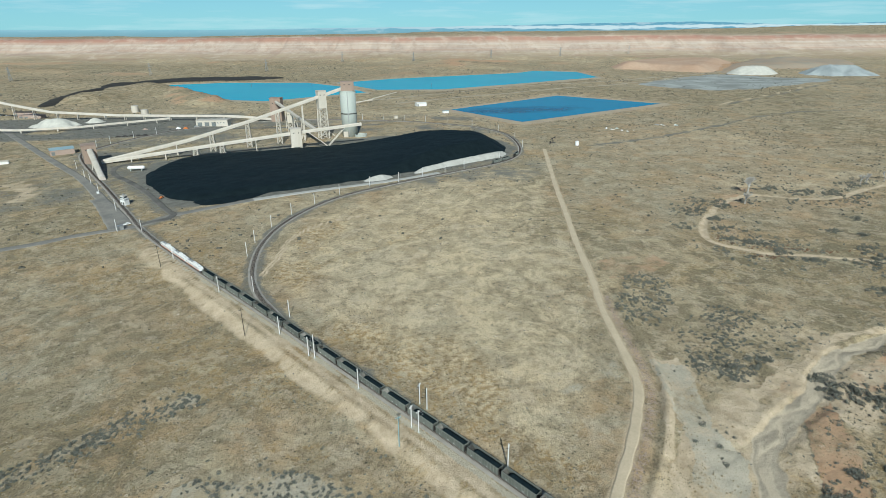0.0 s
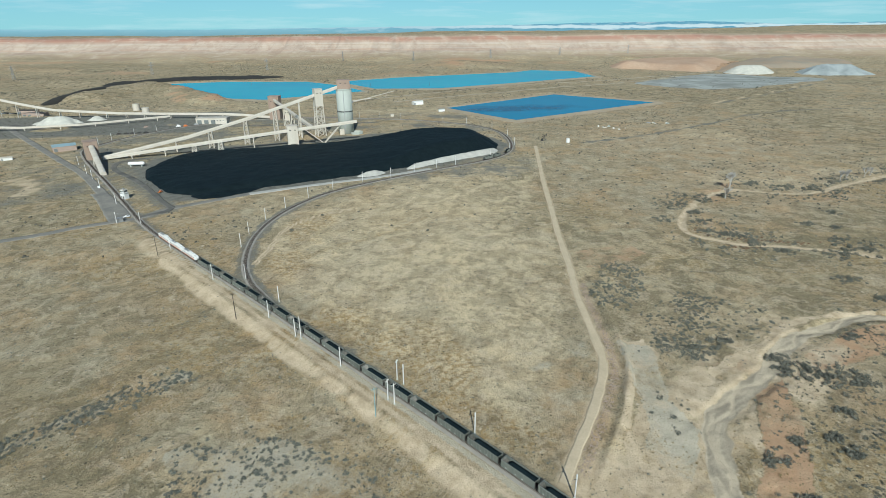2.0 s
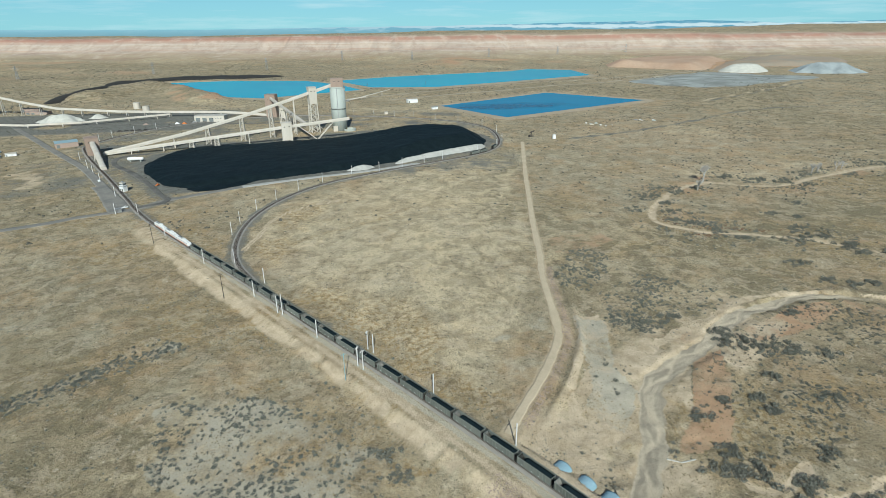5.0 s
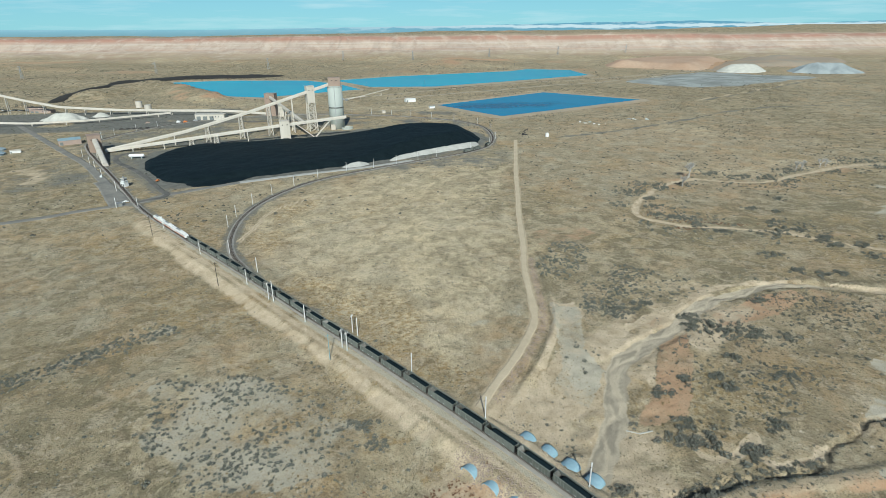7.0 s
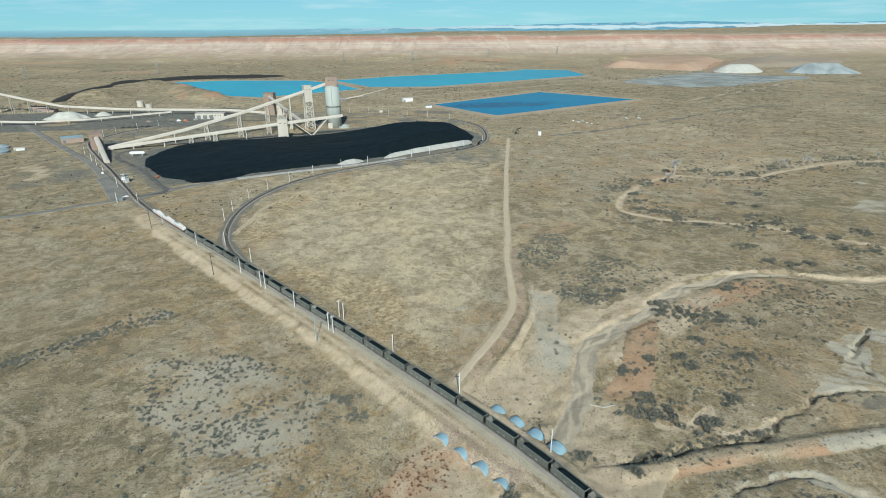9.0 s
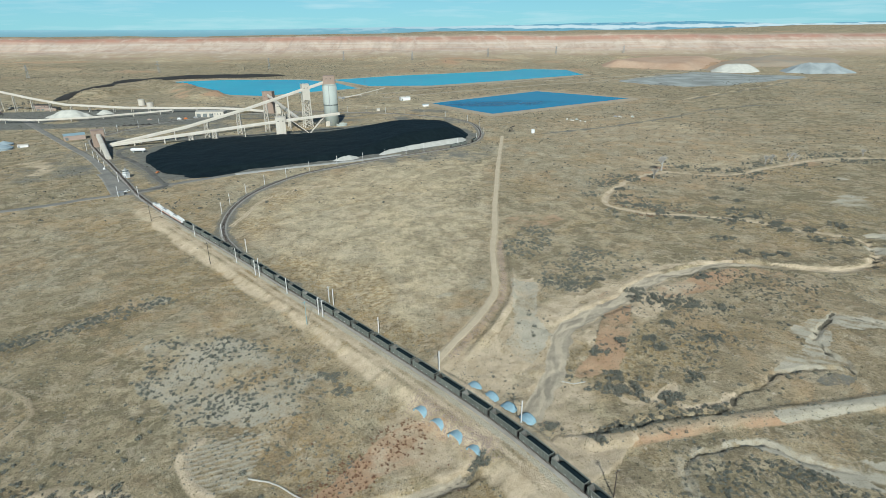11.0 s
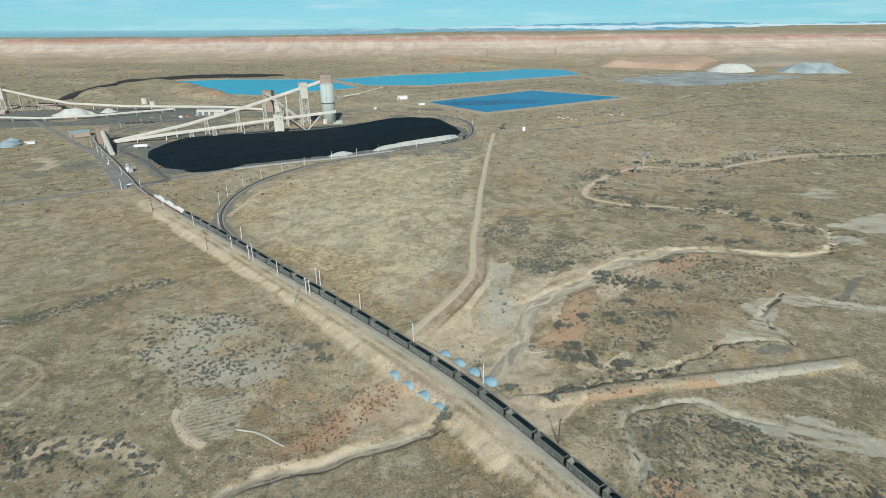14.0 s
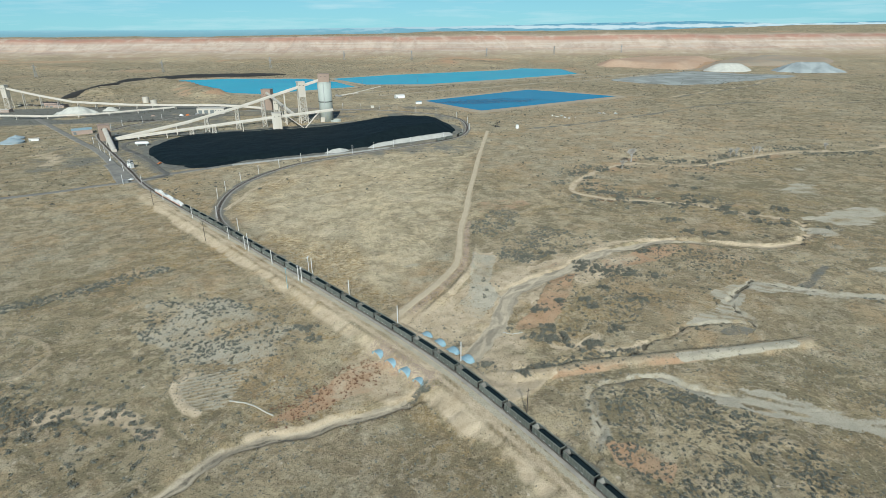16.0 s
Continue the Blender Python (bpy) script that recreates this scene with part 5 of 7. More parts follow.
heap("coal_spill", spline([(-148, 540), (-128, 548), (-102, 556), (-80, 585), (-74, 566), (-88, 545), (-112, 528), (-134, 524)], 5.0, True), 1.6, 0.2, M["coal"],
     "rough black coal spilled below the stockpile", "coal pile", 2.0, 0.7)


def blob(x, y, rx, ry, turn=0.0, k=26, jit=0.12, seed=1):
    r = np.random.RandomState(seed)
    a = np.linspace(0, 2 * np.pi, k, endpoint=False)
    q = 1 + jit * (r.rand(k) - 0.5) * 2
    c, s = math.cos(radians(turn)), math.sin(radians(turn))
    px, py = rx * np.cos(a) * q, ry * np.sin(a) * q
    return np.stack([x + px * c - py * s, y + px * s + py * c], 1)


heap("gravel_berm", spline([(75, 602), (120, 628), (165, 650), (196, 668), (203, 690), (185, 684), (150, 664), (110, 640), (80, 618)], 4.0, True),
     5.0, 0.6, M["gravel_tan"], "pale grey gravel berm along the coal", "gravel heap", 1.5, 0.2)
heap("gravel_heap", blob(30, 586, 17, 8, 20, seed=3), 5.0, 0.6, M["gravel_tan"], "pale gravel heap beside the coal", "gravel heap", 1.2, 0.2)
heap("rock_heap", blob(-478, 1050, 36, 20, 5, seed=4), 14.0, 0.75, M["gravel_white"], "pale crushed rock heap in the plant yard", "rock heap", 2.5, 0.5)
heap("rock_heap", blob(-428, 1085, 15, 11, 5, seed=5), 8.0, 0.75, M["gravel_white"], "small pale rock heap in the plant yard", "rock heap", 2.0, 0.4)
heap("white_rock_heap", blob(1440, 1790, 82, 56, -10, seed=6), 27.0, 0.62, M["gravel_white"], "far white rock heap on the waste ground", "rock heap", 5.0, 0.8)
heap("grey_rock_heap", blob(1670, 1668, 118, 72, -22, seed=7), 34.0, 0.6, M["gravel_grey"], "far blue-grey waste rock heap with fluted sides", "rock heap", 6.0, 1.5)
heap("spoil_bank", spline([(1370, 1850), (1500, 2010), (1760, 2240), (2060, 2420), (2300, 2300), (2120, 2050), (1900, 1900), (1640, 1880), (1500, 1830)], 30.0, True), 10.0, 0.25, plain("dull_spoil", (0.33, 0.29, 0.22), (0.42, 0.31, 0.21), 0.01, 0.95, fine=0.2), "long dull brown spoil bank behind the heaps", "spoil bank", 14.0, 2.0)
heap("tailings_flat", spline([(834, 1479), (1004, 1622), (1306, 1795), (1396, 1651), (1484, 1501), (1270, 1372), (1010, 1297), (892, 1384)], 20.0, True), 0.9, 0.05,
     plain("blue_grey_tailings", (0.42, 0.44, 0.405), (0.20, 0.205, 0.18), 0.014, 0.9, fine=0.05), "flat blue-grey tailings ground with dark streaks", "tailings", 10.0, 0.2)
heap("red_earth_bank", spline([(1040, 2041), (1162, 1977), (1336, 1880), (1560, 2120), (1765, 2357), (1640, 2470), (1420, 2420), (1180, 2280)], 25.0, True), 21.0, 0.35, plain("red_earth", (0.50, 0.36, 0.25), (0.44, 0.29, 0.19), 0.01, 0.95, fine=0.1), "long red-brown earth bank", "earth bank", 14.0, 2.0)
# black reed bank round the west pond
reed = plain("black_reed_bed", (0.028, 0.026, 0.022), (0.05, 0.045, 0.036), 0.03, 0.95, fine=0.6, bump=0.9)
heap("reed_bed", spline([(-640, 1345), (-612, 1352), (-612, 1471), (-575, 1530), (-590, 1680), (-540, 1822), (-455, 1885), (-370, 1905), (-260, 1950), (-170, 2010), (-260, 2060), (-422, 2060), (-554, 1980), (-600, 1886), (-660, 1790), (-640, 1670), (-660, 1500)], 14.0, True),
     3.0, 0.3, reed, "black burnt reed bed along the pond", "reed bed", 8.0, 0.9)


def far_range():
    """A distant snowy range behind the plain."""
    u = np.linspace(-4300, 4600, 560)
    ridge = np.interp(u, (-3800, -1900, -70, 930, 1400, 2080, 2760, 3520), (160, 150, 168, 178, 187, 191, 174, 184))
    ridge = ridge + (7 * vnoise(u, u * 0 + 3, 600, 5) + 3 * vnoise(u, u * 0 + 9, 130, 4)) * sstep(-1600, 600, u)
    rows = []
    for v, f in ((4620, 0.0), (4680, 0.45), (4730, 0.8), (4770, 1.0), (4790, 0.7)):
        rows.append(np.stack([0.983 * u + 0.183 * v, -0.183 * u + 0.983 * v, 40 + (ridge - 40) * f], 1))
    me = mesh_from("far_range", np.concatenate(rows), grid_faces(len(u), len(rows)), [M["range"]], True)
    tagged(new("backdrop", me), "distant snow-covered mountain range with painted blue haze", "mountains", kind="structure")


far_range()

# ---- coal plant ----


def lattice(bm, x, y, z0, z1, w0, w1, panels=4, r=0.35):
    """Four legs with crossed bracing."""
    def corner(k, f):
        w = (w0 + (w1 - w0) * f) / 2
        sx, sy = ((-1, -1), (1, -1), (1, 1), (-1, 1))[k]
        return Vector((x + sx * w, y + sy * w, z0 + (z1 - z0) * f))
    for k in range(4):
        beam(bm, corner(k, 0), corner(k, 1), r * 2, r * 2)
        for p in range(panels):
            f0, f1 = p / panels, (p + 1) / panels
            beam(bm, corner(k, f0), corner((k + 1) % 4, f1), r, r)
            beam(bm, corner((k + 1) % 4, f0), corner(k, f1), r, r)
            beam(bm, corner(k, f1), corner((k + 1) % 4, f1), r, r)
    return bm


def gallery_part(parent, name, a, b, w, h, material, label=""):
    """One straight length of covered conveyor, with an arched roof and a ribbed side."""
    a, b = Vector(a), Vector(b)
    d = b - a
    m = Matrix.Translation(a) @ d.to_track_quat('X', 'Z').to_matrix().to_4x4()
    prof = [(-w / 2, 0), (w / 2, 0), (w / 2, h * 0.72), (w * 0.32, h * 0.94), (0, h), (-w * 0.32, h * 0.94), (-w / 2, h * 0.72)]
    bm = bmesh.new()
    ring = [[bm.verts.new(m @ Vector((u * d.length, py, pz))) for py, pz in prof] for u in (0, 1)]
    k = len(prof)
    for i in range(k):
        bm.faces.new((ring[0][i], ring[0][(i + 1) % k], ring[1][(i + 1) % k], ring[1][i]))
    bm.faces.new(ring[0][::-1])
    bm.faces.new(ring[1])
    bmesh.ops.recalc_face_normals(bm, faces=bm.faces[:])
    ob = part(name, bm, material, parent, label)
    rb = bmesh.new()
    n = max(2, int(d.length / 6))
    for i in range(n + 1):
        u = min(d.length - 0.2, max(0.2, d.length * i / n))
        box(rb, u - 0.12, -w / 2 - 0.1, -0.25, u + 0.12, -w / 2 + 0.05, h * 0.74)
    box(rb, 0, -w / 2 - 0.13, -0.45, d.length, w / 2 + 0.13, -0.05)
    rb.transform(m)
    part("side_frame", rb, material, ob)
    return ob


def bent(parent, x, y, z0, top, w, along, lattice_tower=False):
    bm = bmesh.new()
    c, s = math.cos(along + math.pi / 2), math.sin(along + math.pi / 2)
    if lattice_tower:
        lattice(bm, x, y, z0 - 0.5, top, w * 1.5, w, max(2, int((top - z0) / 8)), 0.42)
    else:
        for e in (-1, 1):
            beam(bm, (x + e * c * w * 0.62, y + e * s * w * 0.62, z0 - 0.5), (x + e * c * w * 0.4, y + e * s * w * 0.4, top), 0.9, 0.9)
        beam(bm, (x - c * w * 0.46, y - s * w * 0.46, top - 0.4), (x + c * w * 0.46, y + s * w * 0.46, top - 0.4), 0.6, 0.6)
        zz = z0 + 2
        while zz < top - 3:
            beam(bm, (x - c * w * 0.55, y - s * w * 0.55, zz), (x + c * w * 0.5, y + s * w * 0.5, min(top, zz + 7)), 0.4, 0.4)
            zz += 7
    return part("trestle", bm, M["cream"], parent)


def conveyor(name, pts, w, h, supports, label, towers=()):
    ob = base(name, 0, 0, 0, 0, label, "conveyor")
    for a, b in zip(pts, pts[1:]):
        gallery_part(ob, "gallery", a, b, w, h, M["cream"])
    P = np.array(pts, float)
    arc = np.r_[0, np.cumsum(np.linalg.norm(np.diff(P, axis=0), axis=1))]
    for i, u in enumerate(supports):
        q = [float(np.interp(u * arc[-1], arc, P[:, k])) for k in range(3)]
        k = min(len(P) - 2, int(np.searchsorted(arc, u * arc[-1], 'right') - 1))
        d = P[k + 1] - P[k]
        bent(ob, q[0], q[1], gz(q[0], q[1]), q[2] - 0.3, w, math.atan2(d[1], d[0]), i in towers)
    return ob


SILO = (9.5, 857.0)
conveyor("lower_conveyor", [(-292, 727, 1.0), (-66, 764, 21.0), (24, 780, 27.6)], 4.4, 3.6, [0.10, 0.22, 0.33, 0.43, 0.56],
         "cream enclosed conveyor rising over the coal pile", towers=(2, 3))
conveyor("upper_conveyor", [(-292, 730, 1.2), (-200, 769, 16.0), (-122, 802, 34.0), (-60, 829, 51.0), (2, 854, 68.0)], 4.4, 3.7, [0.12, 0.26, 0.40, 0.55, 0.685, 0.80],
         "long cream enclosed conveyor climbing to the silo top", towers=(2, 3, 4))
cross = conveyor("crossing_conveyor", [(-111, 1020, 32.5), (-36, 772, 21.5)], 4.4, 3.7, [0.30, 0.52, 0.70],
                 "cream enclosed conveyor descending from the brown tower", towers=())
overland = conveyor("overland_conveyor", [(-720, 1180, 54), (-655, 1165, 40), (-585, 1148, 25), (-517, 1132, 12.5), (-400, 1108, 6.5), (-307, 1078, 7.0), (-215, 1052, 7.5), (-170, 1041, 6.0), (-122, 1028, 2.5)], 4.2, 3.5,
                    [0.115, 0.17, 0.23, 0.29, 0.36, 0.42, 0.50, 0.56, 0.62, 0.70, 0.78, 0.86], "long cream overland conveyor on steel trestles")
conveyor("low_conveyor", [(-700, 985, 11), (-560, 992, 6.0), (-504, 986, 4.0), (-422, 1000, 4.0), (-357, 1034, 4.5), (-300, 1062, 5.0)], 3.4, 2.6,
         [0.2, 0.35, 0.48, 0.6, 0.72, 0.84, 0.95], "low cream conveyor across the plant yard")
conveyor("chute_conveyor", [(-303, 728, 15.0), (-262, 642, 0.2)], 5.8, 4.0, [0.35], "cream sloping conveyor down to the rail hopper")


def box_tower(name, x, y, z0, z1, wx, wy, turn, material, label, legs_to=None, category="transfer tower"):
    ob = base(name, x, y, 0, turn, label, category)
    bm = box(bmesh.new(), -wx / 2, -wy / 2, z0, wx / 2, wy / 2, z1, 0.15)
    body = part("body", bm, material, ob)
    rf = bmesh.new()
    box(rf, -wx / 2 - 0.4, -wy / 2 - 0.4, z1, wx / 2 + 0.4, wy / 2 + 0.4, z1 + 0.7, 0.1)
    part("roof", rf, material, ob)
    rb = bmesh.new()
    for i in range(int(wx / 1.5) + 1):
        u = -wx / 2 + 0.1 + i * (wx - 0.2) / int(wx / 1.5)
        box(rb, u - 0.06, -wy / 2 - 0.12, z0 + 0.2, u + 0.06, -wy / 2, z1 - 0.2)
    part("cladding_rib", rb, material, body)
    for u in (-0.22, 0.24):
        win = box(bmesh.new(), u * wx - 0.9, -wy / 2 - 0.16, z1 - (z1 - z0) * 0.2 - 1.2, u * wx + 0.9, -wy / 2 - 0.02, z1 - (z1 - z0) * 0.2)
        part("louvre", win, M["dark_steel"], body)
    if legs_to is not None:
        lg = lattice(bmesh.new(), 0, 0, legs_to - 1.0, z0, wx * 1.05, wx * 0.86, max(1, int((z0 - legs_to) / 7)), 0.5)
        part("trestle", lg, M["cream"], ob)
    return ob


box_tower("transfer_tower", -64, 764, 5.0, 28.5, 14.0, 10.0, 9, M["cream"], "tall cream box tower on steel legs in the coal", 0.0)
box_tower("transfer_tower", -29, 843, 44.0, 68.0, 12.0, 10.0, 22, M["cream"], "cream box on a tall lattice tower", 0.0)
box_tower("transfer_tower", -111, 1027, 0.0, 40.0, 19.0, 15.0, -14, M["brown"], "tall brown clad transfer tower", None)
box_tower("transfer_building", -308, 738, 0.0, 22.0, 15.0, 17.0, 25, M["brown"], "brown clad transfer building beside the rails", None)
box_tower("head_tower", -655, 1165, 22.0, 47.0, 11.0, 10.0, -14, M["cream"], "slender cream head tower of the overland conveyor", 0.0)
box_tower("drop_box", -81, 915, 14.0, 30.0, 8.0, 7.0, -14, M["cream"], "small cream drop box under the crossing conveyor", 0.0)


def silo():
    ob = base("silo", *SILO, 0, 0, "pale grey concrete coal silo with a brown head house", "silo")
    r, h = 11.6, 66.5
    bm = bmesh.new()
    bmesh.ops.create_cone(bm, cap_ends=True, segments=64, radius1=r, radius2=r, depth=h + 4, matrix=Matrix.Translation((0, 0, h / 2 - 2)))
    shell = part("shell", bm, M["concrete"], ob)
    for p in shell.data.polygons:
        p.use_smooth = abs(p.normal.z) < 0.5
    for z, t, mat in ((h - 1.0, 1.0, "concrete"), (34.0, 0.8, "dark_steel"), (33.0, 0.35, "dark_steel")):
        b2 = bmesh.new()
        bmesh.ops.create_cone(b2, cap_ends=True, segments=64, radius1=r + 0.25, radius2=r + 0.25, depth=t, matrix=Matrix.Translation((0, 0, z)))
        part("ring_band", b2, M[mat], ob)
    tr = box(bmesh.new(), -1.6, -r - 0.5, 4, -0.6, -r + 0.4, h - 1)
    part("ladder_cage", tr, M["steel"], ob, "grey steel ladder cage")
    hb = box(bmesh.new(), -9.5, -8, h, 9.5, 8, h + 13, 0.2)
    house = part("head_house", hb, M["brown"], ob, "brown clad head house")
    rb = bmesh.new()
    for i in range(14):
        u = -9.3 + i * 18.6 / 13
        box(rb, u - 0.06, -8.14, h + 0.3, u + 0.06, -8, h + 12.7)
    part("cladding_rib", rb, M["brown"], house)
    for u in (-4, 3):
        part("louvre", box(bmesh.new(), u - 1, -8.2, h + 8, u + 1, -7.9, h + 9.2), M["dark_steel"], house)
    db = box(bmesh.new(), -10, -14.0, 0.0, -3, -9.5, 8.0, 0.15)
    part("base_house", db, M["cream"], ob, "low pale base house")
    return ob


silo()


def ring_wall():
    ob = base("ring_wall", 25, 848, 0, 0, "round pale concrete retaining wall beside the silo", "retaining wall")
    for i in range(20):
        a0, a1 = 2 * math.pi * i / 20, 2 * math.pi * (i + 1) / 20
        bm = bmesh.new()
        vs = []
        for z in (-1, 3.4):
            for r in (8.4, 9.4):
                for a in (a0, a1):
                    vs.append(bm.verts.new((r * math.cos(a), r * math.sin(a), z)))
        for f in ((0, 1, 5, 4), (2, 6, 7, 3), (4, 5, 7, 6), (0, 4, 6, 2), (1, 3, 7, 5)):
            bm.faces.new([vs[k] for k in f])
        bmesh.ops.recalc_face_normals(bm, faces=bm.faces[:])
        part("wall_panel", bm, M["concrete"], ob)


ring_wall()


def v_support():
    ob = base("v_support", -23, 772, 0, 9, "cream steel V-shaped support under the conveyor", "conveyor support")
    for e in (-1, 1):
        bm = bmesh.new()
        for q in (-2.6, 2.6):
            beam(bm, (e * 1.0, q, 2.5), (e * 25.0, q, 24.5 + e * 2.2), 0.8, 0.8)
        for i in range(7):
            f, g = i / 7, (i + 1) / 7
            beam(bm, (e * (1 + 24 * f), -2.6, 2.5 + (22 + e * 2.2) * f), (e * (1 + 24 * g), 2.6, 2.5 + (22 + e * 2.2) * g), 0.35, 0.35)
            beam(bm, (e * (1 + 24 * f), 2.6, 2.5 + (22 + e * 2.2) * f), (e * (1 + 24 * g), -2.6, 2.5 + (22 + e * 2.2) * g), 0.35, 0.35)
        part("strut", bm, M["cream"], ob)
    for e in (-1, 1):
        bm = beam(bmesh.new(), (e * 13, 0, 13), (0, 0, 24), 0.5, 0.5)
        part("brace", bm, M["cream"], ob)


v_support()


def shed(name, x, y, wx, wy, h, turn, wall, roof, label, category="building", doors=2, windows=0, pitch=0.12):
    z = gz(x, y)
    ob = base(name, x, y, z, turn, label, category)
    part("wall", box(bmesh.new(), -wx / 2, -wy / 2, -0.8, wx / 2, wy / 2, h), wall, ob)
    bm = bmesh.new()
    e = 0.4
    prof = [(-wy / 2 - e, h), (0, h + wy * pitch), (wy / 2 + e, h), (wy / 2 + e, h + 0.3), (0, h + wy * pitch + 0.3), (-wy / 2 - e, h + 0.3)]
    a = [bm.verts.new((-wx / 2 - e, py, pz)) for py, pz in prof]
    b = [bm.verts.new((wx / 2 + e, py, pz)) for py, pz in prof]
    for i in range(6):
        bm.faces.new((a[i], a[(i + 1) % 6], b[(i + 1) % 6], b[i]))
    bm.faces.new((a[0], a[5], a[4], a[1]))
    bm.faces.new((a[1], a[4], a[3], a[2]))
    bm.faces.new((b[0], b[1], b[4], b[5]))
    bm.faces.new((b[1], b[2], b[3], b[4]))
    bmesh.ops.recalc_face_normals(bm, faces=bm.faces[:])
    part("roof", bm, roof, ob)
    part("gable", box(bmesh.new(), -wx / 2 + 0.05, -wy / 4, h - 0.1, wx / 2 - 0.05, wy / 4, h + wy * pitch * 0.5), wall, ob)
    for i in range(doors):
        u = -wx * 0.38 + i * wx * 0.22
        part("door", box(bmesh.new(), u - wx * 0.07, -wy / 2 - 0.1, 0, u + wx * 0.07, -wy / 2 + 0.05, h * 0.68), M["roller"], ob)
    for i in range(windows):
        u = wx * 0.1 + i * wx * 0.38 / max(1, windows)
        wdw = part("window", box(bmesh.new(), u - 0.9, -wy / 2 - 0.1, h * 0.45, u + 0.9, -wy / 2 + 0.05, h * 0.72), M["white"], ob)
        part("pane", box(bmesh.new(), u - 0.7, -wy / 2 - 0.14, h * 0.48, u + 0.7, -wy / 2 - 0.06, h * 0.69), M["glass"], wdw)
    return ob


shed("workshop", -214, 1000, 52, 18, 10, -8, M["cream"], M["cream_roof"], "long cream workshop with grey roller doors", doors=3, windows=4, pitch=0.02)
shed("store_building", -368, 805, 27, 20, 6.5, 27, M["tan_wall"], M["blue_roof"], "pinkish block store with a blue-grey roof", doors=1, pitch=0.1)
shed("shack", -412, 752, 12, 7, 3.2, 20, M["white"], M["cream_roof"], "small white shack in the grass", doors=1)
shed("pump_house", 166, 1176, 22, 12, 6.0, 15, M["white"], M["white"], "white sheet-metal pump house by the pond", doors=1)
shed("container", 197, 1062, 12, 5, 4.0, 15, M["white"], M["blue_roof"], "small white hut with a blue roof", doors=0)
shed("hut", 96, 1014, 6, 5, 4, 10, M["cream"], M["cream_roof"], "small cream hut near the loop track", doors=0)
shed("office", -640, 1105, 40, 12, 5, -10, M["tan_wall"], M["cream_roof"], "low tan office building behind the conveyor", doors=1, windows=3)
shed("wash_plant", -700, 1110, 46, 26, 18, -10, M["brown"], M["brown"], "brown clad plant building at the yard edge", doors=2)
shed("stores_shed", -566, 1168, 44, 13, 5, -12, M["tan_wall"], M["tan_wall"], "long low pinkish shed in the plant yard", doors=2, windows=3)
shed("stores_shed", -600, 1216, 36, 12, 5, -12, M["tan_wall"], M["dark_steel"], "low pinkish shed with a dark roof", doors=1, windows=2)
shed("relay_hut", -188, 467, 5, 4, 3, 35, M["steel"], M["steel"], "grey relay hut at the level crossing", doors=1)


def gatehouse():
    ob = base("scale_house", -207, 540, 0.1, -28, "white two-storey scale house with dark windows", "scale house")
    ob.scale = (0.62, 0.62, 0.95)
    part("lower_storey", box(bmesh.new(), -4.2, -4, -0.5, 4.2, 4, 5.5, 0.05), M["white"], ob)
    up_ = part("upper_storey", box(bmesh.new(), -3.6, -3.4, 5.9, 3.6, 3.4, 9.2, 0.05), M["white"], ob)
    part("balcony", box(bmesh.new(), -4.8, -4.6, 5.5, 4.8, 4.6, 5.9), M["steel"], ob)
    part("roof", box(bmesh.new(), -4.1, -3.9, 9.2, 4.1, 3.9, 9.6), M["cream_roof"], ob)
    part("air_unit", box(bmesh.new(), -1.2, -1, 9.6, 1.2, 1, 11.0, 0.1), M["steel"], ob)
    for u in (-2.3, 0, 2.3):
        part("window", box(bmesh.new(), u - 0.85, -3.5, 7.0, u + 0.85, -3.38, 8.6), M["glass"], up_)
        part("window", box(bmesh.new(), 3.55, u * 0.9 - 0.8, 7.0, 3.7, u * 0.9 + 0.8, 8.6), M["glass"], up_)
    for u in (-2.2, 1.4):
        part("door", box(bmesh.new(), u - 0.9, -4.1, 0, u + 0.9, -3.95, 3.2), M["dark_steel"], ob)


gatehouse()


def gas_tank(x, y, turn):
    ob = base("gas_tank", x, y, gz(x, y), turn, "long white horizontal gas tank on saddles", "gas tank")
    bm = bmesh.new()
    prof = [(-9.6, 0.05), (-9.3, 1.0), (-8.6, 1.7), (-7.6, 2.1), (7.6, 2.1), (8.6, 1.7), (9.3, 1.0), (9.6, 0.05)]
    rings = [[bm.verts.new((u, r * math.cos(a), 3.6 + r * math.sin(a))) for a in np.linspace(0, 2 * math.pi, 20, endpoint=False)] for u, r in prof]
    for p, q in zip(rings, rings[1:]):
        for i in range(20):
            bm.faces.new((p[i], p[(i + 1) % 20], q[(i + 1) % 20], q[i]))
    bmesh.ops.recalc_face_normals(bm, faces=bm.faces[:])
    t = part("vessel", bm, M["white"], ob)
    for p in t.data.polygons:
        p.use_smooth = True
    for u in (-6, 6):
        part("saddle", box(bmesh.new(), u - 0.5, -1.6, -0.5, u + 0.5, 1.6, 2.2), M["concrete"], ob)
    return ob


gas_tank(-240, 682, -2)


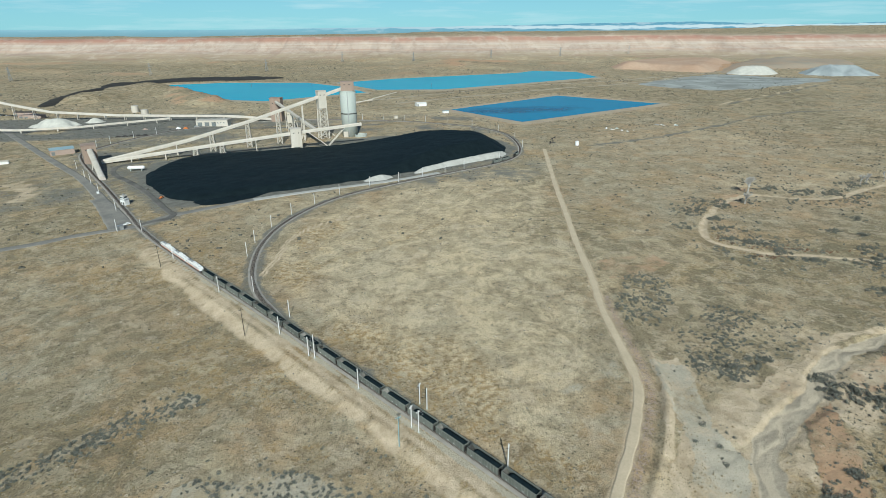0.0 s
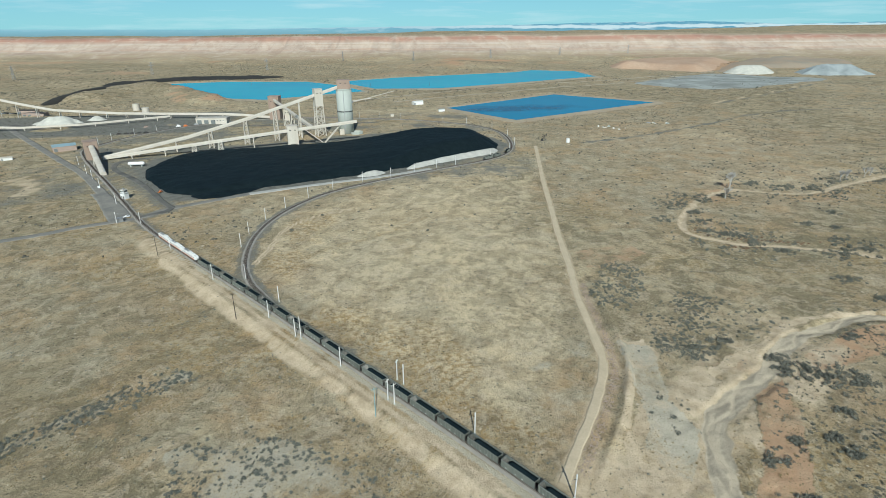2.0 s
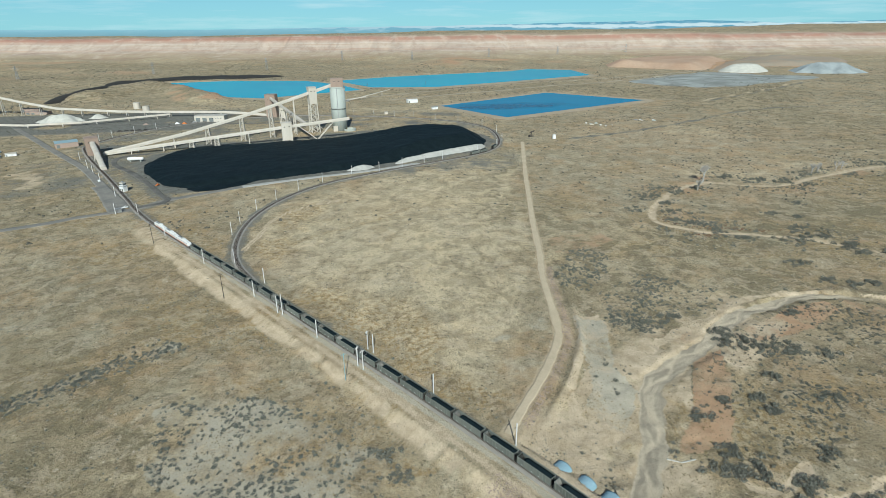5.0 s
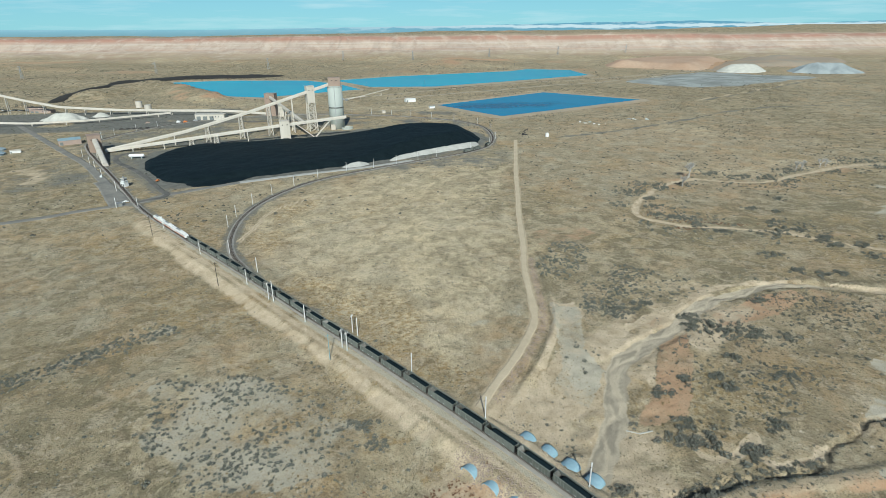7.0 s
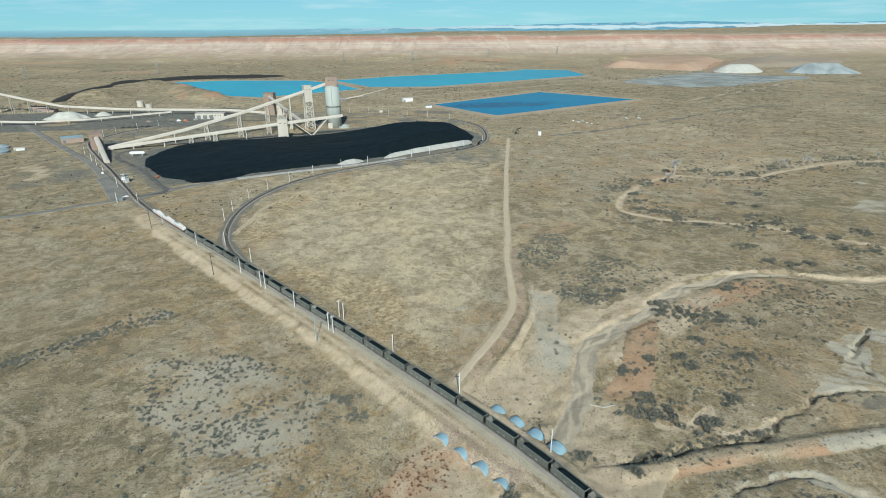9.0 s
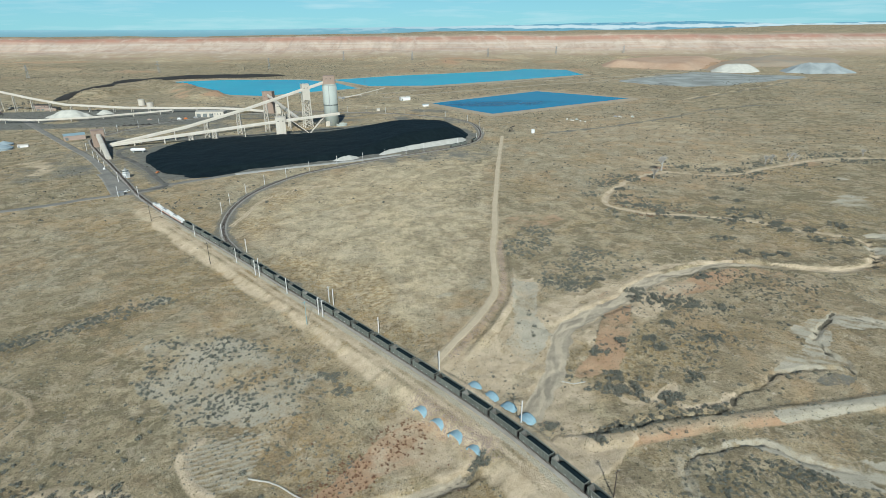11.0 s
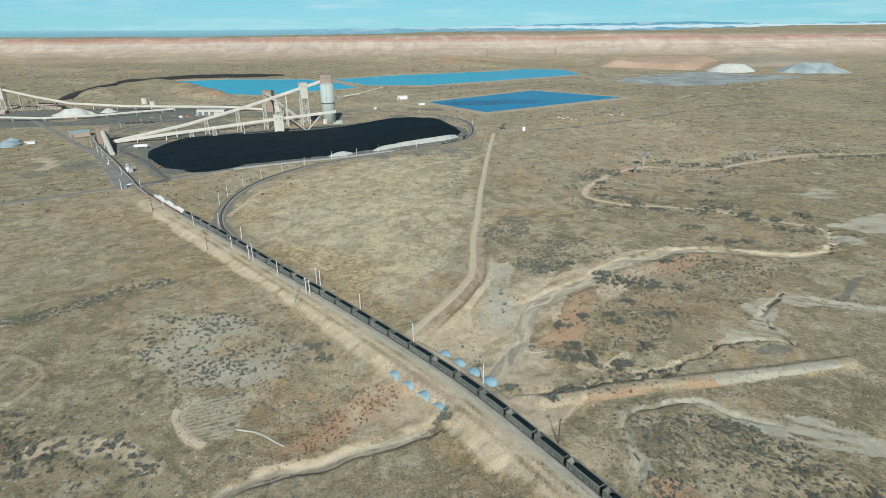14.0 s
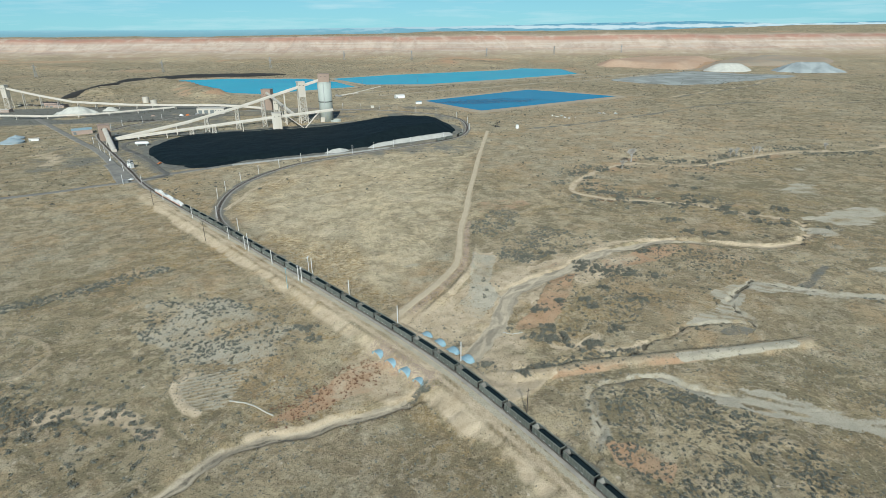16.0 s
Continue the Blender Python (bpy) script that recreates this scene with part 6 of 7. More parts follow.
def tank(x, y, r, h, material, label, dome=0.12):
    ob = base("storage_tank", x, y, gz(x, y), 0, label, "tank")
    bm = bmesh.new()
    bmesh.ops.create_cone(bm, cap_ends=True, segments=40, radius1=r, radius2=r, depth=h + 1, matrix=Matrix.Translation((0, 0, h / 2 - 0.5)))
    s = part("shell", bm, material, ob)
    b2 = bmesh.new()
    bmesh.ops.create_cone(b2, cap_ends=True, segments=40, radius1=r * 1.02, radius2=r * 0.1, depth=r * dome * 2, matrix=Matrix.Translation((0, 0, h + r * dome)))
    part("roof", b2, material, ob)
    part("vent", tube(bmesh.new(), (0, 0, h), (0, 0, h + r * dome * 2 + 0.8), 0.5), M["steel"], ob)


tank(-400, 1207, 6.6, 12.5, M["cream"], "cream cylindrical storage tank", 0.03)
tank(-366, 1152, 6.6, 11.5, M["cream"], "shorter cream cylindrical storage tank", 0.03)
tank(-434, 738, 15.0, 2.2, M["tank_grey"], "wide low blue-grey domed water tank", 0.16)
tank(-446, 772, 11.0, 2.0, M["tank_grey"], "low blue-grey covered water tank", 0.16)
tank(314, 713, 2.6, 5.5, M["white"], "small white oil tank beside the pumpjack")


def pumpjack():
    ob = base("pumpjack", 287, 735, gz(287, 735), 25, "dark oil-well pumpjack on open ground", "pumpjack")
    part("skid", box(bmesh.new(), -6, -1.3, -0.4, 5, 1.3, 0.5), M["dark_steel"], ob)
    bm = bmesh.new()
    for q in (-1.2, 1.2):
        beam(bm, (-1.6, q, 0.4), (0, 0, 6.5), 0.3, 0.3)
        beam(bm, (1.6, q, 0.4), (0, 0, 6.5), 0.3, 0.3)
    part("samson_post", bm, M["dark_steel"], ob)
    part("walking_beam", beam(bmesh.new(), (-4.2, 0, 5.6), (4.4, 0, 7.8), 0.6, 0.9), M["dark_steel"], ob)
    part("horse_head", box(bmesh.new(), 4.0, -0.4, 6.0, 5.1, 0.4, 9.0, 0.2), M["dark_steel"], ob)
    part("crank", box(bmesh.new(), -5.2, -0.9, 0.6, -3.2, 0.9, 3.2, 0.3), M["dark_steel"], ob)


pumpjack()


def yard_gear(x, y, sx, sy, h, turn, material, label):
    """Scrap and spare plant laid down on the open ground."""
    ob = base("spare_equipment", x, y, gz(x, y), turn, label, "equipment", "laid-down equipment")
    part("frame", box(bmesh.new(), -sx / 2, -sy / 2, -0.3, sx / 2, sy / 2, h * 0.5, 0.1), material, ob)
    part("housing", box(bmesh.new(), -sx * 0.3, -sy * 0.4, h * 0.5, sx * 0.25, sy * 0.35, h, 0.12), material, ob)


rg = random.Random(5)
for i in range(16):
    cx, cy = ((428, 822), (440, 800), (524, 852), (532, 838))[i % 4]
    yard_gear(cx + rg.uniform(-14, 14), cy + rg.uniform(-9, 9), rg.uniform(2, 6), rg.uniform(1.5, 3), rg.uniform(1.0, 2.4), rg.uniform(0, 180),
              M[rg.choice(["concrete", "cream", "steel", "white"])], "pale spare steelwork lying on the ground")
for x_, y_, m_, h_ in ((-265, 977, "white", 3.2), (-253, 975, "orange", 3.0), (-317, 981, "tan_wall", 2.4), (-240, 990, "steel", 2.6)):
    yard_gear(x_, y_, 7.5, 3.0, h_, rg.uniform(-20, 30), M[m_], "yard machine standing beside the workshop")
for i in range(5):
    yard_gear(-337 + 9.2 * i, 918 + 1.5 * i, 8.2, 2.6, 2.2, 9 + rg.uniform(-4, 4), M["dark_steel"], "dark steelwork laid out in a row")


def stacker(ax, ay, bx, by, h):
    """A slim open conveyor that rises on two trestles."""
    ob = base("stacker_conveyor", ax, ay, gz(ax, ay), math.degrees(math.atan2(by - ay, bx - ax)), "slim pale conveyor rising on trestles beyond the silo", "conveyor")
    n_ = math.hypot(bx - ax, by - ay)
    part("belt_frame", beam(bmesh.new(), (0, 0, 1.5), (n_, 0, h), 2.2, 1.3), M["cream"], ob)
    for f in (0.4, 0.8):
        bm = bmesh.new()
        for q in (-1, 1):
            tube(bm, (n_ * f, 3 * q, -0.5), (n_ * f, 0.9 * q, 1.5 + (h - 1.5) * f), 0.25, seg=6)
        beam(bm, (n_ * f, -2, 0.5 * (h * f)), (n_ * f, 2, 0.5 * (h * f)), 0.3, 0.3)
        part("trestle", bm, M["cream"], ob)
    part("hopper", box(bmesh.new(), -3, -2.5, -0.3, 3, 2.5, 4.0, 0.2), M["steel"], ob)


stacker(28, 1226, 132, 1330, 13.0)
stacker(20, 1240, 70, 1248, 7.0)


def vehicle(x, y, turn, paint, label):
    ob = base("pickup_truck", x, y, gz(x, y) + 0.1, turn, label, "truck", "parked trucks")
    part("body", box(bmesh.new(), -2.7, -0.98, 0.45, 2.7, 0.98, 1.15, 0.15), paint, ob)
    cabn = part("cab", box(bmesh.new(), -0.6, -0.9, 1.15, 1.5, 0.9, 1.9, 0.18), paint, ob)
    part("window", box(bmesh.new(), -0.45, -0.93, 1.3, 1.3, 0.93, 1.75), M["glass"], cabn)
    for u in (-1.7, 1.7):
        for q in (-0.9, 0.9):
            part("wheel", tube(bmesh.new(), (u, q - 0.12, 0.38), (u, q + 0.12, 0.38), 0.38, seg=12), M["dark_steel"], ob)


paints = [M["white"], M["steel"], M["dark_steel"], M["orange"]]
for i in range(16):
    vehicle(-660 + 5.5 * i, 1212 - 1.2 * i, 80 + rg.uniform(-3, 3), paints[(i * 7) % 3], "pickup parked in a row by the plant office")
vehicle(-247, 586, 115, paints[0], "white pickup parked beside the tracks")
vehicle(-186, 478, 30, paints[0], "white pickup at the level crossing")
vehicle(-180, 556, 70, M["orange"], "dull red pickup on the haul road")

# ---- train ----
RAIL_TOP = BED + 0.68


def at_arc(line, arcs, s):
    k = int(np.clip(np.searchsorted(arcs, s) - 1, 0, len(line) - 2))
    d = line[k + 1] - line[k]
    u = (s - arcs[k]) / (arcs[k + 1] - arcs[k])
    p = line[k] + u * d
    return p[0], p[1], math.degrees(math.atan2(d[1], d[0]))


main_arc = np.r_[0, np.cumsum(np.linalg.norm(np.diff(MAIN, axis=0), axis=1))]


def wheel_mesh():
    def b(bm):
        tube(bm, (0, -0.07, 0), (0, 0.07, 0), 0.46, seg=16)
        tube(bm, (0, -0.1, 0), (0, -0.07, 0), 0.5, seg=16)
    return mesh_of("wheel", b, M["dark_steel"])


WHEEL = wheel_mesh()


def bogie(parent, x):
    bm = bmesh.new()
    for q in (-0.95, 0.95):
        box(bm, -1.2, q - 0.12, 0.3, 1.2, q + 0.12, 0.62, 0.06)
    box(bm, -0.35, -1.0, 0.35, 0.35, 1.0, 0.75, 0.05)
    bg = part("bogie", bm, M["dark_steel"], parent)
    bg.matrix_local = pose(x, 0, 0)
    for u in (-0.88, 0.88):
        for q in (-1, 1):
            piece("wheel", WHEEL, bg, pose(u, 0.74 * q, 0.46, 0, 0, 0 if q < 0 else 180))
    return bg


RIB = mesh_of("rib", lambda bm: box(bm, -0.06, 0, 1.15, 0.06, 0.12, 3.92), M["car_rib"])
LETTER = mesh_of("marking", lambda bm: box(bm, -0.28, 0, 0, 0.28, 0.02, 0.3), M["white"])


def coal_car(loaded=True, label="dark grey coal wagon heaped with coal"):
    ob = base("coal_wagon", 0, 0, 0, 0, label, "coal wagon", "wagons of the train")
    L, W, B, T = 7.7, 1.56, 1.05, 3.95
    bm = bmesh.new()
    # sides, floor and the sloping ends, as plates with thickness
    for q in (-1, 1):
        box(bm, -L + 0.1, q * W - 0.05, B, L - 0.1, q * W + 0.05, T)
    box(bm, -L + 1.7, -W + 0.05, B - 0.05, L - 1.7, W - 0.05, B + 0.08)
    body = part("body", bm, M["car"], ob)
    for e in (-1, 1):
        sl = bmesh.new()
        lo, hi = e * (L - 2.0), e * (L - 0.15)
        vs = [sl.verts.new(v) for v in ((lo, -W + 0.05, B), (lo, W - 0.05, B), (hi, W - 0.05, T - 0.25), (hi, -W + 0.05, T - 0.25))]
        sl.faces.new(vs)
        bmesh.ops.solidify(sl, geom=sl.faces[:], thickness=0.09)
        part("slope_sheet", sl, M["car_inner"], ob, "scoured pale slope sheet")
        pf = box(bmesh.new(), min(e * (L - 1.5), e * (L + 0.15)), -W, 0.95, max(e * (L - 1.5), e * (L + 0.15)), W, 1.1)
        for q in (-1, 1):
            box(pf, e * L - 0.06, q * (W - 0.1) - 0.06, 1.1, e * L + 0.06, q * (W - 0.1) + 0.06, T)
        part("end_platform", pf, M["dark_steel"], ob)
        part("coupler", box(bmesh.new(), min(e * L, e * (L + 0.56)), -0.16, 0.72, max(e * L, e * (L + 0.56)), 0.16, 1.0, 0.04), M["dark_steel"], ob)
        bogie(ob, e * 5.5)
    rim = bmesh.new()
    for q in (-1, 1):
        box(rim, -L + 0.05, q * W - 0.12, T - 0.02, L - 0.05, q * W + 0.12, T + 0.16)
    for e in (-1, 1):
        box(rim, e * (L - 0.15) - 0.1, -W, T - 0.02, e * (L - 0.15) + 0.1, W, T + 0.14)
    part("top_rim", rim, M["car_rib"], ob)
    for i in range(11):
        u = -6.9 + i * 13.8 / 10
        piece("rib", RIB, ob, pose(u, W + 0.05, 0))
        piece("rib", RIB, ob, pose(u, -W - 0.05, 0, 0, 0, 180))
    for q in (-1, 1):
        for u in (-2.6, 0.4, 4.9):
            piece("marking", LETTER, ob, pose(u + 0.35, q * (W + 0.055), 1.5, 0, 0, 0 if q > 0 else 180), "small white stencilled bar")
    hb = bmesh.new()
    for u in (-3.2, 0, 3.2):
        vs = [hb.verts.new(v) for v in ((u - 1.5, -W, B), (u + 1.5, -W, B), (u + 1.5, W, B), (u - 1.5, W, B), (u - 0.5, -0.6, 0.5), (u + 0.5, -0.6, 0.5), (u + 0.5, 0.6, 0.5), (u - 0.5, 0.6, 0.5))]
        for f in ((0, 1, 5, 4), (1, 2, 6, 5), (2, 3, 7, 6), (3, 0, 4, 7), (4, 5, 6, 7)):
            hb.faces.new([vs[k] for k in f])
    part("hopper", hb, M["dark_steel"], ob)
    if loaded:
        nx, ny = 34, 9
        xs, ys = np.linspace(-L + 0.5, L - 2.0, nx), np.linspace(-W + 0.07, W - 0.07, ny)
        X, Y = np.meshgrid(xs, ys)
        e0, e1 = X + L - 0.5, L - 2.0 - X
        Z = T - 0.62 + 0.95 * (1 - (Y / W) ** 2) * np.minimum(1, np.minimum(e0, e1) / 2.0) - 0.9 * np.maximum(0, 1 - e1 / 1.3) + 0.09 * vnoise(X, Y, 1.1, 3)
        cl = new("coal_load", mesh_from("coal_load", np.stack([X, Y, Z], -1).reshape(-1, 3), grid_faces(nx, ny), [M["coal"]], True))
        cl.parent = ob
        cl["label"] = "heaped black coal"
    return ob


def locomotive():
    ob = base("locomotive", 0, 0, 0, 0, "white electric locomotive with an orange sill stripe", "locomotive", "locomotives of the train")
    L, W = 11.1, 1.5
    part("underframe", box(bmesh.new(), -L, -W, 0.85, L, W, 1.35, 0.05), M["dark_steel"], ob)
    bd = bmesh.new()
    prof = [(-W, 1.35), (W, 1.35), (W, 3.55), (W * 0.72, 4.05), (-W * 0.72, 4.05), (-W, 3.55)]
    xs = [(-L + 0.1, 0.9), (-L + 0.9, 1.0), (L - 0.9, 1.0), (L - 0.1, 0.9)]
    rings = [[bd.verts.new((u, y * f, 1.35 + (z - 1.35) * f)) for y, z in prof] for u, f in xs]
    for p, q in zip(rings, rings[1:]):
        for i in range(6):
            bd.faces.new((p[i], p[(i + 1) % 6], q[(i + 1) % 6], q[i]))
    bd.faces.new(rings[0][::-1])
    bd.faces.new(rings[-1])
    bmesh.ops.recalc_face_normals(bd, faces=bd.faces[:])
    body = part("body", bd, M["white"], ob)
    for q in (-1, 1):
        part("stripe", box(bmesh.new(), -L + 0.9, q * W - 0.02, 1.42, L - 0.9, q * W + 0.02, 1.95), M["orange"], body, "orange sill stripe")
        for u in (-6, -3, 0, 3, 6):
            part("louvre", box(bmesh.new(), u - 0.9, q * W - 0.03, 2.5, u + 0.9, q * W + 0.03, 3.2), M["steel"], body)
        for e in (-1, 1):
            part("cab_window", box(bmesh.new(), e * 9.1 - 0.45, q * W - 0.03, 2.6, e * 9.1 + 0.45, q * W + 0.03, 3.3), M["glass"], body)
    for e in (-1, 1):
        part("windscreen", box(bmesh.new(), e * (L - 0.22) - 0.1, -1.1, 2.5, e * (L - 0.22) + 0.12, 1.1, 3.3), M["glass"], body)
        part("coupler", box(bmesh.new(), min(e * L, e * (L + 0.6)), -0.16, 0.72, max(e * L, e * (L + 0.6)), 0.16, 1.0, 0.04), M["dark_steel"], ob)
        bogie(ob, e * 7.8)
        bogie(ob, e * 4.8)
    for u, l, h in ((-6.2, 1.6, 0.7), (-1.5, 1.9, 0.9), (2.4, 1.0, 0.55), (6.6, 1.5, 0.6)):
        part("roof_gear", box(bmesh.new(), u - l, -0.8, 4.05, u + l, 0.8, 4.05 + h, 0.12), M["steel"] if u > 0 else M["white"], ob)
    pg = bmesh.new()
    for q in (-0.5, 0.5):
        tube(pg, (3.4, q, 4.2), (5.2, q * 0.8, 5.2), 0.05, seg=6)
        tube(pg, (5.2, q * 0.8, 5.2), (3.6, q * 0.9, 6.2), 0.05, seg=6)
    tube(pg, (3.6, -0.95, 6.2), (3.6, 0.95, 6.2), 0.06, seg=6)
    part("pantograph", pg, M["dark_steel"], ob)
    return ob


def put_on(ob, s):
    x, y, a = at_arc(MAIN, main_arc, s)
    return pose(x, y, RAIL_TOP, 0, 0, a)


s = 729.9
loco = locomotive()
loco.matrix_world = put_on(loco, s)
for i in range(2):
    s -= 23.4
    copy_thing(loco, put_on(loco, s))
s = 659.6
car = coal_car()
car.matrix_world = put_on(car, s)
while s > 60:
    s -= 16.69
    copy_thing(car, put_on(car, s))
east_s = float(main_arc[np.argmin(np.hypot(MAIN[:, 0] - 176, MAIN[:, 1] - 632))])
for i, off in enumerate((0, -16.3, -49)):
    c = copy_thing(car, put_on(car, east_s + off))
    tagged(c, "dark coal wagon standing alone on the loop", "coal wagon", "wagons on the loop")

# ---- masts along the line ----


def mast_mesh(h, w, mat):
    def b(bm):
        box(bm, -w / 2, -w / 2, -1.0, w / 2, w / 2, h, 0.04)
    return mesh_of("mast", b, mat)


MAST = mast_mesh(10.6, 0.38, M["pole"])
FOOT = mesh_of("footing", lambda bm: box(bm, -0.42, -0.42, -1.0, 0.42, 0.42, 0.2, 0.05), M["concrete"])


def arm_build(bm):
    tube(bm, (0, 0, 8.6), (2.6, 0, 8.9), 0.045, seg=6)
    tube(bm, (0, 0, 7.2), (2.6, 0, 7.5), 0.04, seg=6)
    tube(bm, (2.5, 0, 8.9), (2.3, 0, 7.3), 0.035, seg=6)


ARM = mesh_of("bracket_arm", arm_build, M["steel"])
INSUL = mesh_of("insulator", lambda bm: tube(bm, (0.3, 0, 8.65), (1.0, 0, 8.82), 0.16, seg=10), M["dark_steel"])
TRANS = mesh_of("feeder_arm", lambda bm: (box(bm, -1.1, -0.08, 9.6, 1.1, 0.08, 9.8), box(bm, -1.0, -0.1, 9.8, -0.8, 0.1, 10.3), box(bm, 0.8, -0.1, 9.8, 1.0, 0.1, 10.3)), M["pole"])


def catenary_mast(x, y, extra=False, tall=1.0):
    k = int(np.argmin(np.hypot(MAIN[:, 0] - x, MAIN[:, 1] - y)))
    a = math.degrees(math.atan2(MAIN[k, 1] - y, MAIN[k, 0] - x))
    ob = base("catenary_mast", x, y, gz(x, y), a, "pale square catenary mast with a bracket arm", "catenary mast", "masts along the railway")
    ob.scale = (1, 1, tall)
    piece("mast", MAST, ob)
    piece("footing", FOOT, ob)
    piece("bracket_arm", ARM, ob)
    piece("insulator", INSUL, ob)
    if extra:
        piece("feeder_arm", TRANS, ob)


for x, y in ((-129, 393), (-87, 330), (-46, 271), (-27, 244), (-30, 247), (-7, 215), (13, 185), (15.4, 181.5), (21, 195.5), (18.5, 199.5), (45, 157), (71, 119), (98, 77),
             (-42, 289), (-168, 456), (-66, 326), (-78, 387), (-76, 414), (-67, 448), (-53, 478), (-34, 506), (-11, 534), (20, 559), (51, 569),
             (79, 586), (107, 600), (132, 614), (182, 640), (216, 672), (236, 714), (247, 783), (240, 846), (211, 902), (176, 932), (142, 961), (108, 978),
             (72, 994), (36, 1010), (0, 1021), (-285, 928), (-310, 902), (-330, 866), (-338, 838), (-312, 705), (-284, 654), (-268, 627), (-245, 584), (-209, 522), (-188, 461)):
    catenary_mast(x, y, extra=(abs(x - 14) < 6 and 180 < y < 206), tall=1.25 if x == -27 else 1.0)


def utility_pole(x, y, h, mat, name, label, cat="utility pole", lean=0.0):
    ob = base(name, x, y, gz(x, y), 25, label, cat, "utility poles")
    ob.rotation_euler[0] = radians(lean)
    part("shaft", tube(bmesh.new(), (0, 0, -1.2), (0, 0, h), 0.24, 0.15, 10), mat, ob)
    part("crossarm", box(bmesh.new(), -1.3, -0.09, h - 1.0, 1.3, 0.09, h - 0.78), mat, ob)
    for u in (-1.1, 1.1):
        part("insulator", tube(bmesh.new(), (u, 0, h - 0.78), (u, 0, h - 0.4), 0.09, seg=8), M["steel"], ob)


utility_pole(6.9, 176, 14.6, M["teal"], "steel_pole", "tall teal-painted steel pole on the bank")
for x, y, h in ((-64.6, 276, 16.5), (-134, 380, 16.0), (118, 35, 12.0)):
    utility_pole(x, y, h, M["wood"], "timber_pole", "dark timber utility pole beside the line")
for i in range(9):
    x, y = -900 + 165 * i, 1930 - 62 * i + (70 if i % 2 else 0)
    utility_pole(x, y, 15, M["wood"], "timber_pole", "dark timber utility pole on the far plain")


def pylon(x, y, h=42.0):
    ob = base("pylon", x, y, gz(x, y), 15, "distant grey lattice power pylon", "pylon", "power pylons")
    part("tower", lattice(bmesh.new(), 0, 0, -2, h, 8.5, 1.4, 6, 0.26), M["steel"], ob)
    for z, w in ((h * 0.72, 9), (h * 0.84, 7), (h * 0.96, 5)):
        part("crossarm", beam(bmesh.new(), (-w, 0, z), (w, 0, z), 0.5, 0.7), M["steel"], ob)


for x, y in ((1150, 2850), (362, 2700), (34, 2760), (-259, 2270), (-641, 2170), (-1043, 2090), (760, 2780), (1560, 2900)):
    pylon(x, y)

# ---- culverts ----


def culvert(x, y, z, turn, r, length, label):
    """A big corrugated pipe with a slantwise cut end, lying through the fill."""
    ob = base("culvert", x, y, z, turn, label, "culvert", "culverts under the line")
    seg, n = 28, int(length / 0.5)
    V, F = [], []
    for shell_r, flip in ((r, False), (r - 0.08, True)):
        b0 = len(V)
        for i in range(n + 1):
            for k in range(seg):
                a = 2 * math.pi * k / seg
                zz = math.sin(a)
                reach = length - 0.12 * r * (1 - zz)
                u = reach * i / n
                rr = shell_r + 0.05 * math.cos(i * math.pi)
                V.append((u, rr * math.cos(a), 0.64 * rr * zz))
        for i in range(n):
            for k in range(seg):
                q = (b0 + i * seg + k, b0 + i * seg + (k + 1) % seg, b0 + (i + 1) * seg + (k + 1) % seg, b0 + (i + 1) * seg + k)
                F.append(q[::-1] if flip else q)
    e0, e1 = n * seg, (n + 1) * seg + n * seg
    for k in range(seg):
        F.append((e0 + k, e0 + (k + 1) % seg, e1 + (k + 1) % seg, e1 + k))
    pipe = new("pipe", mesh_from("pipe", V, np.array(F), [M["culvert"]], True))
    pipe.parent = ob
    return ob


turn_c = math.degrees(math.atan2(0.53, 0.85))
for i in range(4):
    f = i / 3
    ex, ey = 85.3 + f * 17.0, 106.8 - f * 25.6
    culvert(ex - 7.6 * 0.85, ey - 7.6 * 0.53, -2.5, turn_c, 3.5, 9.4, "blue-grey corrugated steel culvert with an open mouth")
    wx, wy = 59.0 + f * 17.6, 94.3 - f * 27.0
    culvert(wx + 7.6 * 0.85, wy + 7.6 * 0.53, -3.0, turn_c + 180, 3.5, 9.4, "blue-grey corrugated steel culvert with an open mouth")


def weir():
    ob = base("weir", 129, 103.2, gz(129, 103.2), -33, "low pale concrete sill across the wash", "weir")
    part("sill", box(bmesh.new(), -2.8, -0.2, -1.5, 2.8, 0.2, 0.35, 0.05), M["gravel_tan"], ob)
    part("wing_wall", beam(bmesh.new(), (2.6, 0, -0.4), (7.2, 3.4, -0.2), 0.45, 1.8), M["gravel_tan"], ob)


weir()
def earth_edge():
    """A low curved bank edge, faced with pale boards."""
    ob = base("retaining_edge", 0, 0, 0, 0, "low curved pale retaining edge in the grass", "retaining wall")
    line = spline([(-8, 68), (-4, 66.6), (0, 65), (4, 62.6), (8, 59), (12, 56)], 2.0)
    for p, q in zip(line[:-1], line[1:]):
        z = gz(*((p + q) / 2))
        bm = beam(bmesh.new(), (p[0], p[1], z + 0.1), (q[0], q[1], z + 0.1), 0.35, 0.9)
        part("coping", bm, M["gravel_white"], ob)


earth_edge()

# ---- plants ----


def ico(sub, jitter, seed, flat=0.8):
    bm = bmesh.new()
    bmesh.ops.create_icosphere(bm, subdivisions=sub, radius=1.0)
    r = random.Random(seed)
    for v in bm.verts:
        v.co *= 1 + r.uniform(-jitter, jitter)
        v.co.z = max(-0.12, v.co.z) * flat
    bm.verts.ensure_lookup_table()
    V = np.array([v.co[:] for v in bm.verts])
    F = np.array([[v.index for v in f.verts] for f in bm.faces])
    bm.free()
    low = (V[F][:, :, 2] <= -0.09).all(1)
    return V, F[~low]


